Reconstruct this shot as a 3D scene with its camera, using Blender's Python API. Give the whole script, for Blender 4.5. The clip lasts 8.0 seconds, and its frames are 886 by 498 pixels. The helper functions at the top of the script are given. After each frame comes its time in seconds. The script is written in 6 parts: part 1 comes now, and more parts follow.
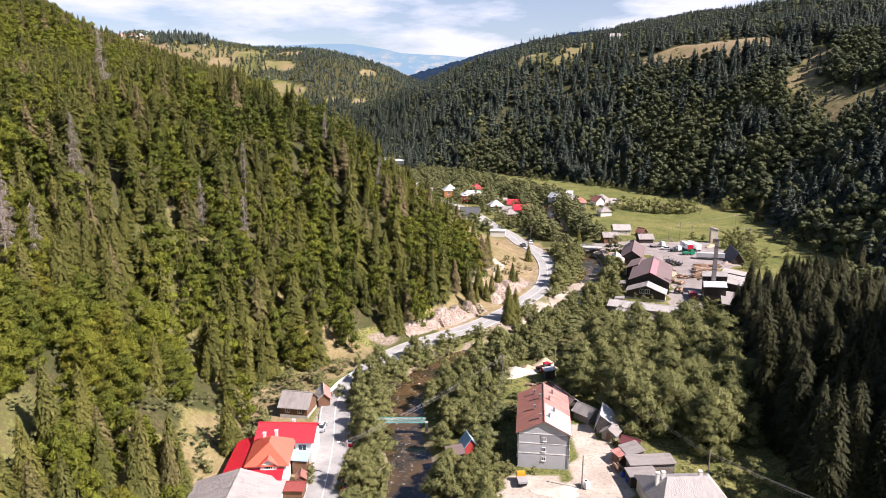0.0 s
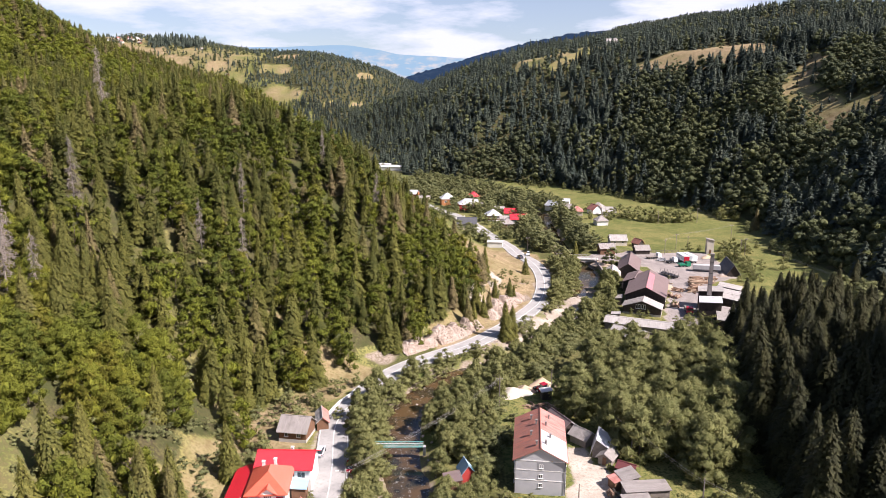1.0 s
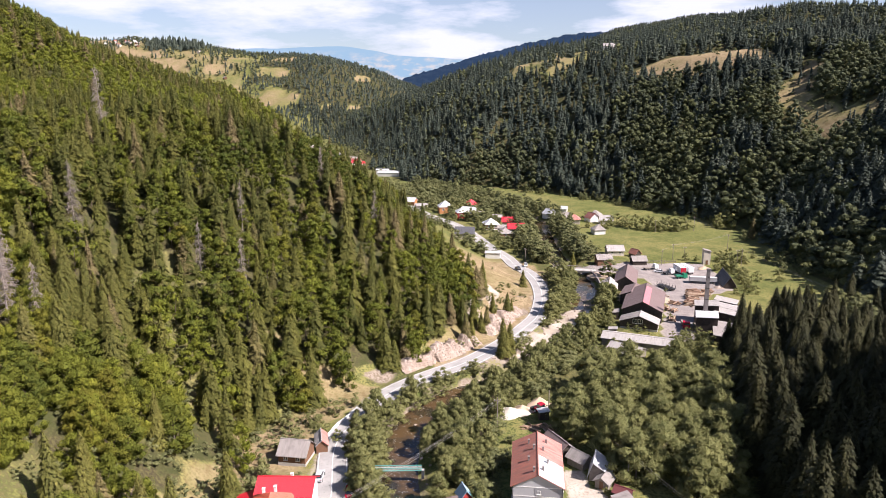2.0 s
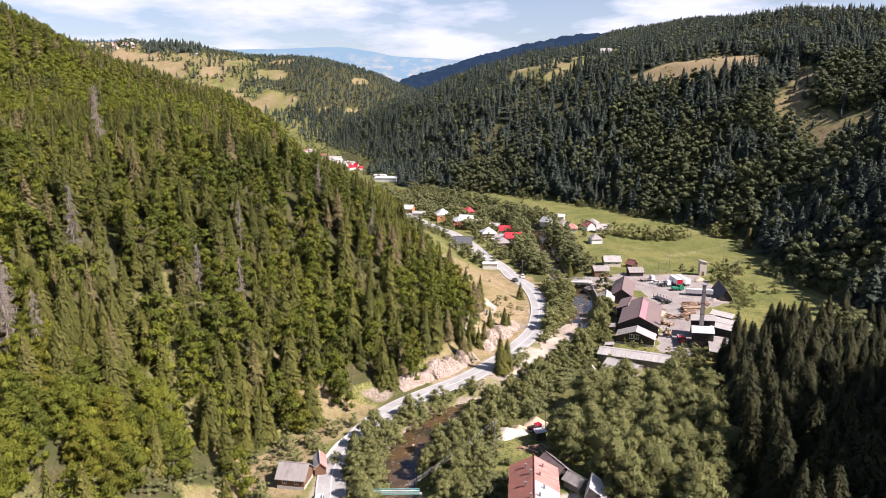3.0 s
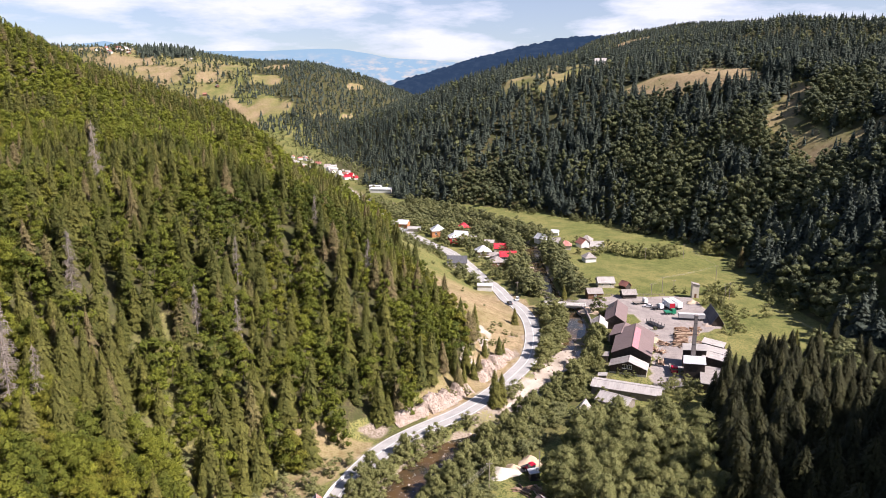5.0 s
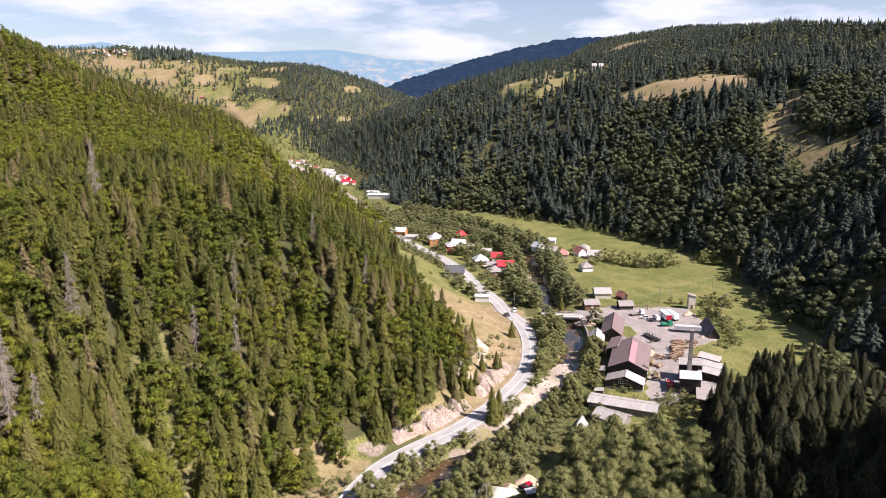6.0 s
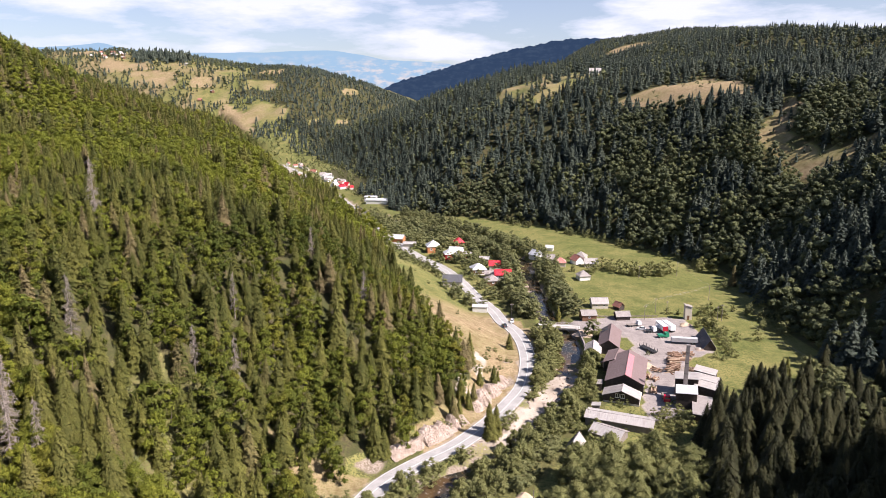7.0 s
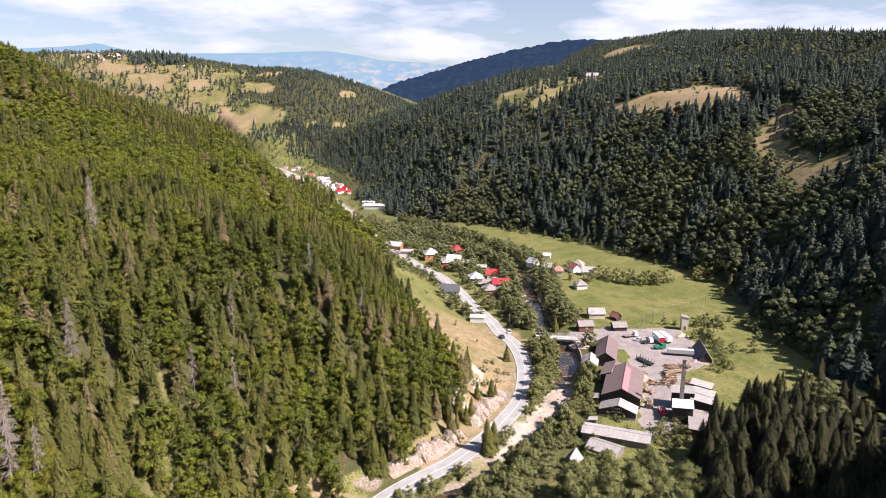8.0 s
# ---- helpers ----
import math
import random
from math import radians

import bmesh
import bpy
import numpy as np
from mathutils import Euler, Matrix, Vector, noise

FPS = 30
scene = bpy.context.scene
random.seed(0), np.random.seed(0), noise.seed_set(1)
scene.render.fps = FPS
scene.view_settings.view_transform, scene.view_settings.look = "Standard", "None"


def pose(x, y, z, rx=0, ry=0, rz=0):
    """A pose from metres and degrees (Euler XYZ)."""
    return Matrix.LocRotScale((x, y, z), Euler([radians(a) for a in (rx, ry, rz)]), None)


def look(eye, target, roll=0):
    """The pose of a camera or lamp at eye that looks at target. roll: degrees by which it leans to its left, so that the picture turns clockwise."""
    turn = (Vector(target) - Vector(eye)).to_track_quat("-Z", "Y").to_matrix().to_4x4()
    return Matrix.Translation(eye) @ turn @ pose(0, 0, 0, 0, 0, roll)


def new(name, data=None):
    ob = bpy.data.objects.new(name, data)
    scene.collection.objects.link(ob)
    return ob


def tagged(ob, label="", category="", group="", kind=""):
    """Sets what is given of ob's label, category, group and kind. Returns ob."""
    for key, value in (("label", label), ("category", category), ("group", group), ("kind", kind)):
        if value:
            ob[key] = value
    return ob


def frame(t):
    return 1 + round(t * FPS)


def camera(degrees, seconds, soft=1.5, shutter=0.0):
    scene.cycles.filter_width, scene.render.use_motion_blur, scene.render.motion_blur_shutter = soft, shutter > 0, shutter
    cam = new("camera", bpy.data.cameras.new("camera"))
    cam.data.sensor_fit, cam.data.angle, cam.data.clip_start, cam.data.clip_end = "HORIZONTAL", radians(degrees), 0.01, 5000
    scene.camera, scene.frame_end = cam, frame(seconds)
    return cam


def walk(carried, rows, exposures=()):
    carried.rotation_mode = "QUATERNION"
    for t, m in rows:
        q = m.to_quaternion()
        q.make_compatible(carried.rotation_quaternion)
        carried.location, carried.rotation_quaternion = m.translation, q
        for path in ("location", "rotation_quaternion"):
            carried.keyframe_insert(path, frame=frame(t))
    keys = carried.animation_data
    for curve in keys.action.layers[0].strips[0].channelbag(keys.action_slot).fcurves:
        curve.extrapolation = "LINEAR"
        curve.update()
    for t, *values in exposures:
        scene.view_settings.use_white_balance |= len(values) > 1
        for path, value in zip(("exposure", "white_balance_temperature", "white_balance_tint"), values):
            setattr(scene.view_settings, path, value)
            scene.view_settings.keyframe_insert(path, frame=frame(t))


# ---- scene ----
# camera: a drone that rises straight up above the valley road
cam = camera(66.3, 8.0, 0.65)
METRES, EYE, TILT, LEAN, TURN = 45.0, 68.0, -12.7, 0.0, 0.0
ROWS = [
    (0.0, 0.0, 0.0, 0.0, 0.0, 0.0, -0.0),
    (0.5, 0.0018, -0.0141, 0.0603, -0.1, 0.02, 0.1),
    (1.0, 0.003, -0.0277, 0.1202, -0.2, 0.03, 0.18),
    (1.5, 0.0041, -0.0415, 0.1801, -0.28, 0.04, 0.28),
    (3.0, 0.0064, -0.0824, 0.3631, -0.56, 0.03, 0.39),
    (3.5, 0.0071, -0.0961, 0.4247, -0.66, 0.03, 0.4),
    (4.0, 0.0076, -0.11, 0.4863, -0.75, 0.02, 0.41),
    (4.5, 0.0081, -0.1242, 0.5481, -0.86, 0.02, 0.44),
    (6.0, 0.01, -0.1656, 0.7316, -1.17, 0.04, 0.49),
    (6.5, 0.0108, -0.1796, 0.7927, -1.26, 0.03, 0.51),
    (7.0, 0.0111, -0.1932, 0.8532, -1.36, 0.03, 0.53),
    (7.5, 0.0114, -0.2069, 0.9146, -1.45, 0.02, 0.54),
    (8.0, 0.0116, -0.2203, 0.9753, -1.56, 0.02, 0.56),
]
walk(cam, [(t, pose(0, 0, EYE, TILT, LEAN, TURN) @ pose(METRES * x, METRES * y, METRES * z, 90 + pitch, roll, yaw)) for t, x, y, z, yaw, pitch, roll in ROWS],
     exposures=[(0.0, 1.03, 6330, 23), (8.0, 1.03, 6330, 23)])

# ---- daylight: a clear sky with low banks of cloud, and the sun from the right ----
SUN_TO = Vector((0.90, -0.43, 0.0)).normalized()
SUN_ELEV = 45.5


def make_world():
    world = bpy.data.worlds.new("sky")
    scene.world = world
    world.use_nodes = True
    nt = world.node_tree
    nt.nodes.clear()
    out = nt.nodes.new("ShaderNodeOutputWorld")
    bg = nt.nodes.new("ShaderNodeBackground")
    sky = nt.nodes.new("ShaderNodeTexSky")
    sky.sky_type = "NISHITA"
    sky.sun_disc = False
    sky.sun_elevation = radians(SUN_ELEV)
    sky.sun_rotation = math.atan2(SUN_TO.x, SUN_TO.y)
    sky.altitude = 700
    sky.air_density, sky.dust_density, sky.ozone_density = 1.0, 1.2, 1.5
    # banks of cumulus low over the horizon, thinning out towards the zenith
    co = nt.nodes.new("ShaderNodeTexCoord")
    mp = nt.nodes.new("ShaderNodeMapping")
    mp.inputs["Scale"].default_value = (2.6, 2.6, 11.0)
    mp.inputs["Location"].default_value = (0.9, 0.2, 0.35)
    nz = nt.nodes.new("ShaderNodeTexNoise")
    nz.inputs["Scale"].default_value, nz.inputs["Detail"].default_value, nz.inputs["Roughness"].default_value = 1.9, 8, 0.58
    ramp = nt.nodes.new("ShaderNodeValToRGB")
    ramp.color_ramp.elements[0].position, ramp.color_ramp.elements[1].position = 0.44, 0.60
    sep = nt.nodes.new("ShaderNodeSeparateXYZ")
    low = nt.nodes.new("ShaderNodeMapRange")
    low.inputs["From Min"].default_value, low.inputs["From Max"].default_value = 0.42, 0.12
    mul = nt.nodes.new("ShaderNodeMath")
    mul.operation = "MULTIPLY"
    mix = nt.nodes.new("ShaderNodeMix")
    mix.data_type = "RGBA"
    mix.inputs["B"].default_value = (7.5, 8.0, 8.7, 1)
    nt.links.new(co.outputs["Generated"], mp.inputs["Vector"])
    nt.links.new(co.outputs["Generated"], sep.inputs["Vector"])
    nt.links.new(sep.outputs["Z"], low.inputs["Value"])
    nt.links.new(mp.outputs["Vector"], nz.inputs["Vector"])
    nt.links.new(nz.outputs["Fac"], ramp.inputs["Fac"])
    nt.links.new(low.outputs["Result"], mul.inputs[1])
    haze = nt.nodes.new("ShaderNodeMapRange")
    haze.inputs["To Min"].default_value, haze.inputs["To Max"].default_value = 0.16, 1.0
    nt.links.new(ramp.outputs["Color"], haze.inputs["Value"])
    nt.links.new(haze.outputs["Result"], mul.inputs[0])
    nt.links.new(mul.outputs[0], mix.inputs["Factor"])
    nt.links.new(sky.outputs["Color"], mix.inputs["A"])
    nt.links.new(mix.outputs["Result"], bg.inputs["Color"])
    bg.inputs["Strength"].default_value = 0.062
    nt.links.new(bg.outputs["Background"], out.inputs["Surface"])


make_world()
sun = new("sun", bpy.data.lights.new("sun", "SUN"))
sun.data.energy, sun.data.angle, sun.data.color = 5.0, radians(0.53), (1.0, 0.95, 0.86)
SUN_DIR = Vector((SUN_TO.x * math.cos(radians(SUN_ELEV)), SUN_TO.y * math.cos(radians(SUN_ELEV)), math.sin(radians(SUN_ELEV))))
sun.matrix_world = look(SUN_DIR * 300, (0, 0, 0))


# ---- materials ----
class Nodes:
    """A small wrapper for writing node materials."""

    def __init__(self, name):
        self.m = bpy.data.materials.new(name)
        self.m.use_nodes = True
        self.t = self.m.node_tree
        self.t.nodes.clear()
        self.out = self.t.nodes.new("ShaderNodeOutputMaterial")

    def n(self, kind, **kw):
        node = self.t.nodes.new("ShaderNode" + kind)
        for k, v in kw.items():
            node.inputs[k.replace("_", " ")].default_value = v
        return node

    def link(self, a, b):
        self.t.links.new(a, b)

    def place(self):
        return self.n("NewGeometry").outputs["Position"]

    def noise(self, scale, detail=4, rough=0.55, vector=None):
        node = self.n("TexNoise", Scale=scale, Detail=detail, Roughness=rough)
        self.link(vector or self.place(), node.inputs["Vector"])
        return node.outputs["Fac"]

    def sharpen(self, fac, lo, hi):
        node = self.n("MapRange", From_Min=lo, From_Max=hi)
        self.link(fac, node.inputs["Value"])
        return node.outputs["Result"]

    def mix(self, a, b, fac):
        node = self.t.nodes.new("ShaderNodeMix")
        node.data_type = "RGBA"
        for v, key in ((a, "A"), (b, "B")):
            if isinstance(v, tuple):
                node.inputs[key].default_value = (*v, 1)
            else:
                self.link(v, node.inputs[key])
        if isinstance(fac, (int, float)):
            node.inputs["Factor"].default_value = fac
        else:
            self.link(fac, node.inputs["Factor"])
        return node.outputs["Result"]

    def math(self, op, a, b):
        node = self.t.nodes.new("ShaderNodeMath")
        node.operation = op
        for i, v in enumerate((a, b)):
            if isinstance(v, (int, float)):
                node.inputs[i].default_value = v
            else:
                self.link(v, node.inputs[i])
        return node.outputs[0]

    def attr(self, name, out="Fac"):
        node = self.t.nodes.new("ShaderNodeAttribute")
        node.attribute_name = name
        return node.outputs[out]

    def finish(self, color, rough=0.8, bump=None, bump_strength=0.4, bump_distance=0.05, metal=0.0, spec=0.3, translucent=0.0):
        p = self.n("BsdfPrincipled", Roughness=rough, Metallic=metal)
        p.inputs["Specular IOR Level"].default_value = spec
        if isinstance(color, tuple):
            p.inputs["Base Color"].default_value = (*color, 1)
        else:
            self.link(color, p.inputs["Base Color"])
        if bump is not None:
            b = self.n("Bump", Strength=bump_strength, Distance=bump_distance)
            self.link(bump, b.inputs["Height"])
            self.link(b.outputs["Normal"], p.inputs["Normal"])
        last = p.outputs[0]
        if translucent:
            tr = self.n("BsdfTranslucent")
            if isinstance(color, tuple):
                tr.inputs["Color"].default_value = (*color, 1)
            else:
                self.link(color, tr.inputs["Color"])
            mx = self.n("MixShader", Fac=translucent)
            self.link(last, mx.inputs[1])
            self.link(tr.outputs[0], mx.inputs[2])
            last = mx.outputs[0]
        self.link(last, self.out.inputs["Surface"])
        return self.m


def plain(name, a, b, scale=1.5, rough=0.8, bump=0.3, spec=0.3, metal=0.0, fine=14.0):
    """A surface of two tones, with coarse stains and a fine grain."""
    k = Nodes(name)
    coarse = k.sharpen(k.noise(scale, 5), 0.32, 0.68)
    grain = k.noise(fine, 3)
    c = k.mix(a, b, coarse)
    c = k.mix(c, tuple(v * 0.7 for v in a), k.math("MULTIPLY", grain, 0.45))
    return k.finish(c, rough, grain, bump, 0.02, metal, spec)


def foliage(name, a, b, c, by_object=False, translucent=0.25, brown=None, grain=3.2, gap_shade=0.4, lace=2.6, open_part=0.46):
    """Leaves or needles: a tint for each tree, some of them browner, lighter and darker tufts inside it, shade between
    the tufts painted as dark flecks, and lacy gaps between the twigs.
    """
    k = Nodes(name)
    tint = k.n("ObjectInfo").outputs["Random"] if by_object else k.attr("tint")
    col = k.mix(a, b, tint)
    if brown:
        col = k.mix(col, brown, k.sharpen(k.math("FRACT", k.math("MULTIPLY", tint, 7.31), 0.0), 0.80, 0.97))
    col = k.mix(col, c, k.math("MULTIPLY", k.sharpen(k.noise(0.9, 3), 0.42, 0.75), 0.6))
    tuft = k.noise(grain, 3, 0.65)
    # near-black flecks put the shade deep between tufts into the colour
    col = k.mix(col, tuple(v * 0.22 for v in a), k.math("MULTIPLY", k.sharpen(tuft, 0.56, 0.40), gap_shade))
    island = k.n("NewGeometry").outputs["Random Per Island"]
    col = k.mix(col, tuple(v * 0.5 for v in a), k.math("MULTIPLY", island, 0.5))
    m = k.finish(col, 0.75, tuft, 0.6, 0.2, spec=0.2, translucent=translucent)
    if lace:
        gap = k.sharpen(k.noise(lace, 2, 0.6), open_part - 0.015, open_part + 0.015)
        cut = k.n("MixShader")
        k.link(gap, cut.inputs[0])
        k.link(k.n("BsdfTransparent").outputs[0], cut.inputs[1])
        k.link(k.out.inputs["Surface"].links[0].from_socket, cut.inputs[2])
        k.link(cut.outputs[0], k.out.inputs["Surface"])
    return m


def roofing(name, a, b, ribs=0.0, along=0.0, rough=0.5, spec=0.5, metal=0.0, stain=0.35):
    """Sheet or tile roofing: ribs run down the slope, with rust or dirt in streaks."""
    k = Nodes(name)
    pos = k.n("TexCoord").outputs["Object"]
    streak = k.n("Mapping")
    streak.inputs["Scale"].default_value = (0.25, 1.6, 0.25)
    k.link(pos, streak.inputs["Vector"])
    s = k.sharpen(k.noise(1.1, 5, 0.6, streak.outputs["Vector"]), 0.36, 0.66)
    c = k.mix(a, b, k.math("MULTIPLY", s, stain * 2))
    c = k.mix(c, tuple(v * 0.5 for v in b), k.math("MULTIPLY", k.sharpen(k.noise(0.5, 4), 0.55, 0.75), stain))
    h = None
    if ribs:
        w = k.n("TexWave", Scale=ribs)
        w.wave_type, w.bands_direction = "BANDS", "Y"
        k.link(pos, w.inputs["Vector"])
        h = w.outputs["Fac"]
    return k.finish(c, rough, h, 0.7, 0.05, metal, spec)


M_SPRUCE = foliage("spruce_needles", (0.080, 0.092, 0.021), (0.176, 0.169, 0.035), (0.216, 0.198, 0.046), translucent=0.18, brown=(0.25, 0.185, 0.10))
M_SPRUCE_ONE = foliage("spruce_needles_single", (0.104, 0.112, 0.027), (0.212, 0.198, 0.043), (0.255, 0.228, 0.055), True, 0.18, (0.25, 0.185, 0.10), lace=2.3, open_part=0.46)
# darkened copies of the spruce needles: shade of stand and flank as colour
M_SPRUCE_STAND_SHADE = foliage("spruce_needles_stand_shade", (0.030, 0.034, 0.014), (0.066, 0.064, 0.022), (0.094, 0.088, 0.030), True, 0.12, lace=2.3, open_part=0.46)
M_SPRUCE_FLANK_SHADE = foliage("spruce_needles_flank_shade", (0.030, 0.034, 0.014), (0.066, 0.064, 0.022), (0.094, 0.088, 0.030), translucent=0.12)
# bluish needles: the air's haze over the far woods is put into the colour
M_SPRUCE_HAZE = foliage("spruce_needles_haze", (0.047, 0.067, 0.056), (0.102, 0.122, 0.083), (0.134, 0.148, 0.089), translucent=0.12, grain=1.6, lace=0.9, open_part=0.42)
M_BEECH = foliage("beech_leaves", (0.076, 0.104, 0.016), (0.222, 0.244, 0.024), (0.250, 0.242, 0.032), translucent=0.28, brown=(0.22, 0.20, 0.025), grain=5, gap_shade=0.5)
M_BEECH_ONE = foliage("beech_leaves_single", (0.094, 0.122, 0.018), (0.252, 0.266, 0.028), (0.284, 0.268, 0.036), True, 0.28, brown=(0.22, 0.20, 0.025), grain=5, gap_shade=0.4)
# leaves greyed and cooled in colour for the same distant haze
M_BEECH_HAZE = foliage("broad_leaves_haze", (0.074, 0.092, 0.050), (0.162, 0.176, 0.068), (0.204, 0.206, 0.076), translucent=0.2, grain=2.5, gap_shade=0.3, lace=1.2, open_part=0.40)
M_ALDER = foliage("alder_leaves", (0.160, 0.174, 0.074), (0.240, 0.246, 0.096), (0.300, 0.290, 0.115), translucent=0.28, grain=4, gap_shade=0.3, lace=2.2, open_part=0.36)
M_WILLOW = foliage("willow_leaves", (0.190, 0.200, 0.072), (0.275, 0.275, 0.100), (0.340, 0.325, 0.128), True, 0.30, grain=5, gap_shade=0.25, lace=3.0, open_part=0.43)
M_DEAD = foliage("dead_twigs", (0.26, 0.22, 0.19), (0.36, 0.30, 0.25), (0.42, 0.37, 0.32), True, 0.1, lace=0)
M_BARK = plain("bark", (0.10, 0.075, 0.055), (0.17, 0.14, 0.11), 2.0, 0.95)


def asphalt():
    k = Nodes("worn_asphalt")
    c = k.mix((0.29, 0.28, 0.265), (0.37, 0.355, 0.335), k.sharpen(k.noise(0.25, 5), 0.35, 0.65))
    c = k.mix(c, (0.22, 0.215, 0.205), k.math("MULTIPLY", k.sharpen(k.noise(1.4, 4), 0.55, 0.7), 0.6))
    return k.finish(c, 0.9, k.noise(30, 2), 0.3, 0.02, spec=0.2)


M_ASPHALT = asphalt()
M_LINE = plain("road_paint", (0.75, 0.75, 0.72), (0.6, 0.6, 0.57), 2.0, 0.7)


def ground_material():
    """One sheet of land: grass, dry grass, bare soil, rock and forest floor by the land's own masks."""
    k = Nodes("land")
    big, mid, fine = k.noise(0.03, 5), k.noise(0.22, 5), k.noise(1.6, 4)
    grass = k.mix((0.122, 0.136, 0.040), (0.195, 0.194, 0.064), k.sharpen(mid, 0.35, 0.68))
    grass = k.mix(grass, (0.26, 0.225, 0.085), k.math("MULTIPLY", k.sharpen(big, 0.40, 0.62), 0.75))
    grass = k.mix(grass, (0.050, 0.066, 0.018), k.math("MULTIPLY", k.sharpen(fine, 0.46, 0.60), 0.8))
    grass = k.mix(grass, (0.075, 0.095, 0.026), k.math("MULTIPLY", k.sharpen(k.noise(0.09, 6, 0.65), 0.47, 0.62), 0.7))
    grass = k.mix(grass, (0.22, 0.19, 0.07), k.math("MULTIPLY", k.sharpen(k.noise(0.6, 4), 0.5, 0.66), 0.5))
    dry = k.mix((0.265, 0.190, 0.110), (0.360, 0.270, 0.165), k.sharpen(mid, 0.35, 0.65))
    dry = k.mix(dry, (0.13, 0.12, 0.045), k.math("MULTIPLY", k.sharpen(fine, 0.45, 0.65), 0.75))
    dry = k.mix(dry, (0.16, 0.155, 0.05), k.math("MULTIPLY", k.sharpen(big, 0.45, 0.65), 0.5))
    dry = k.mix(dry, (0.15, 0.10, 0.05), k.math("MULTIPLY", k.sharpen(k.noise(0.42, 4), 0.50, 0.62), 0.55))
    soil = k.mix((0.36, 0.305, 0.245), (0.47, 0.41, 0.345), k.sharpen(mid, 0.35, 0.65))
    soil = k.mix(soil, (0.22, 0.18, 0.14), k.math("MULTIPLY", k.sharpen(fine, 0.5, 0.72), 0.7))
    floor = k.mix((0.06, 0.05, 0.028), (0.11, 0.10, 0.040), k.sharpen(fine, 0.4, 0.65))
    floor = k.mix(floor, (0.055, 0.060, 0.022), k.sharpen(mid, 0.42, 0.6))
    rock = k.mix((0.31, 0.255, 0.205), (0.17, 0.135, 0.095), k.sharpen(fine, 0.4, 0.62))
    m1, m2 = k.attr("mask", "Color"), k.attr("mask", "Alpha")
    sep = k.n("SeparateColor")
    k.link(m1, sep.inputs["Color"])
    jitter = k.math("MULTIPLY", k.math("SUBTRACT", fine, 0.5), 0.9)

    def edge(m):
        return k.sharpen(k.math("ADD", m, jitter), 0.35, 0.65)

    c = k.mix(grass, floor, edge(sep.outputs["Blue"]))
    c = k.mix(c, dry, edge(sep.outputs["Red"]))
    c = k.mix(c, rock, edge(m2))
    yard = k.mix((0.235, 0.205, 0.19), (0.33, 0.29, 0.265), k.sharpen(mid, 0.35, 0.65))
    yard = k.mix(yard, (0.15, 0.125, 0.11), k.math("MULTIPLY", k.sharpen(fine, 0.5, 0.7), 0.7))
    soil = k.mix(soil, yard, k.attr("grit"))
    c = k.mix(c, soil, edge(sep.outputs["Green"]))
    return k.finish(c, 0.95, fine, 0.6, 0.25, spec=0.1)


M_LAND = ground_material()


def water_material():
    k = Nodes("river_water")
    c = k.mix((0.085, 0.052, 0.024), (0.028, 0.026, 0.018), k.sharpen(k.noise(0.15, 4), 0.4, 0.6))
    c = k.mix(c, (0.5, 0.5, 0.46), k.math("MULTIPLY", k.sharpen(k.noise(1.3, 6, 0.75), 0.58, 0.70), 0.75))
    return k.finish(c, 0.10, k.noise(1.8, 4), 0.2, 0.08, spec=0.5)


M_WATER = water_material()
M_ROCK = plain("pale_rock", (0.46, 0.37, 0.31), (0.25, 0.19, 0.14), 0.5, 0.9, 0.9, fine=3)
M_CONCRETE = plain("old_concrete", (0.50, 0.47, 0.43), (0.38, 0.36, 0.33), 0.8, 0.9)


# ---- the lie of the land ----
ROAD = np.array([(-20, -200), (-20, 60), (-21, 106), (-22, 124), (-24, 144), (-20, 159), (-13, 173), (-4, 183), (8, 193.5), (16, 203), (23, 213), (30, 225), (36, 237), (40, 252), (42.5, 268), (43, 286), (41, 302), (37, 314), (34, 333), (27, 358), (22, 382), (15, 409), (8, 428), (-3, 450), (-30, 520), (-60, 620), (-89, 722), (-150, 900), (-240, 1120), (-420, 1400)], float)
RIVER = np.array([(-2, -200), (-4, 60), (-6, 110), (-8, 129), (-9, 141), (-9, 152), (-5, 163), (3, 174), (14, 184), (20, 195), (29, 204), (36, 217), (43, 229), (49, 241), (57, 257), (63, 282), (64, 302), (62, 318), (61, 341), (62, 370), (63, 399), (66, 437), (52, 480), (25, 530), (-15, 590), (-60, 660), (-92, 745), (-145, 880), (-230, 1100), (-410, 1390)], float)
FOOT_RIGHT = np.array([(88, -400), (96, 40), (106, 100), (130, 150), (158, 215), (166, 300), (174, 346), (182, 400), (166, 440), (143, 489), (107, 547), (55, 590), (5, 608), (-26, 640), (-66, 725), (-125, 900), (-210, 1120), (-380, 1400)], float)


def smooth_line(p, n=6):
    """A rounded line through the points p."""
    pts = [p[0]]
    q = np.vstack([2 * p[0] - p[1], p, 2 * p[-1] - p[-2]])
    for i in range(1, len(q) - 2):
        for j in range(1, n + 1):
            t = j / n
            a, b, c, d = q[i - 1], q[i], q[i + 1], q[i + 2]
            pts.append(0.5 * (2 * b + (c - a) * t + (2 * a - 5 * b + 4 * c - d) * t * t + (3 * b - a - 3 * c + d) * t ** 3))
    return np.array(pts)


ROAD_S, RIVER_S, FOOT_S = smooth_line(ROAD), smooth_line(RIVER), smooth_line(FOOT_RIGHT, 3)


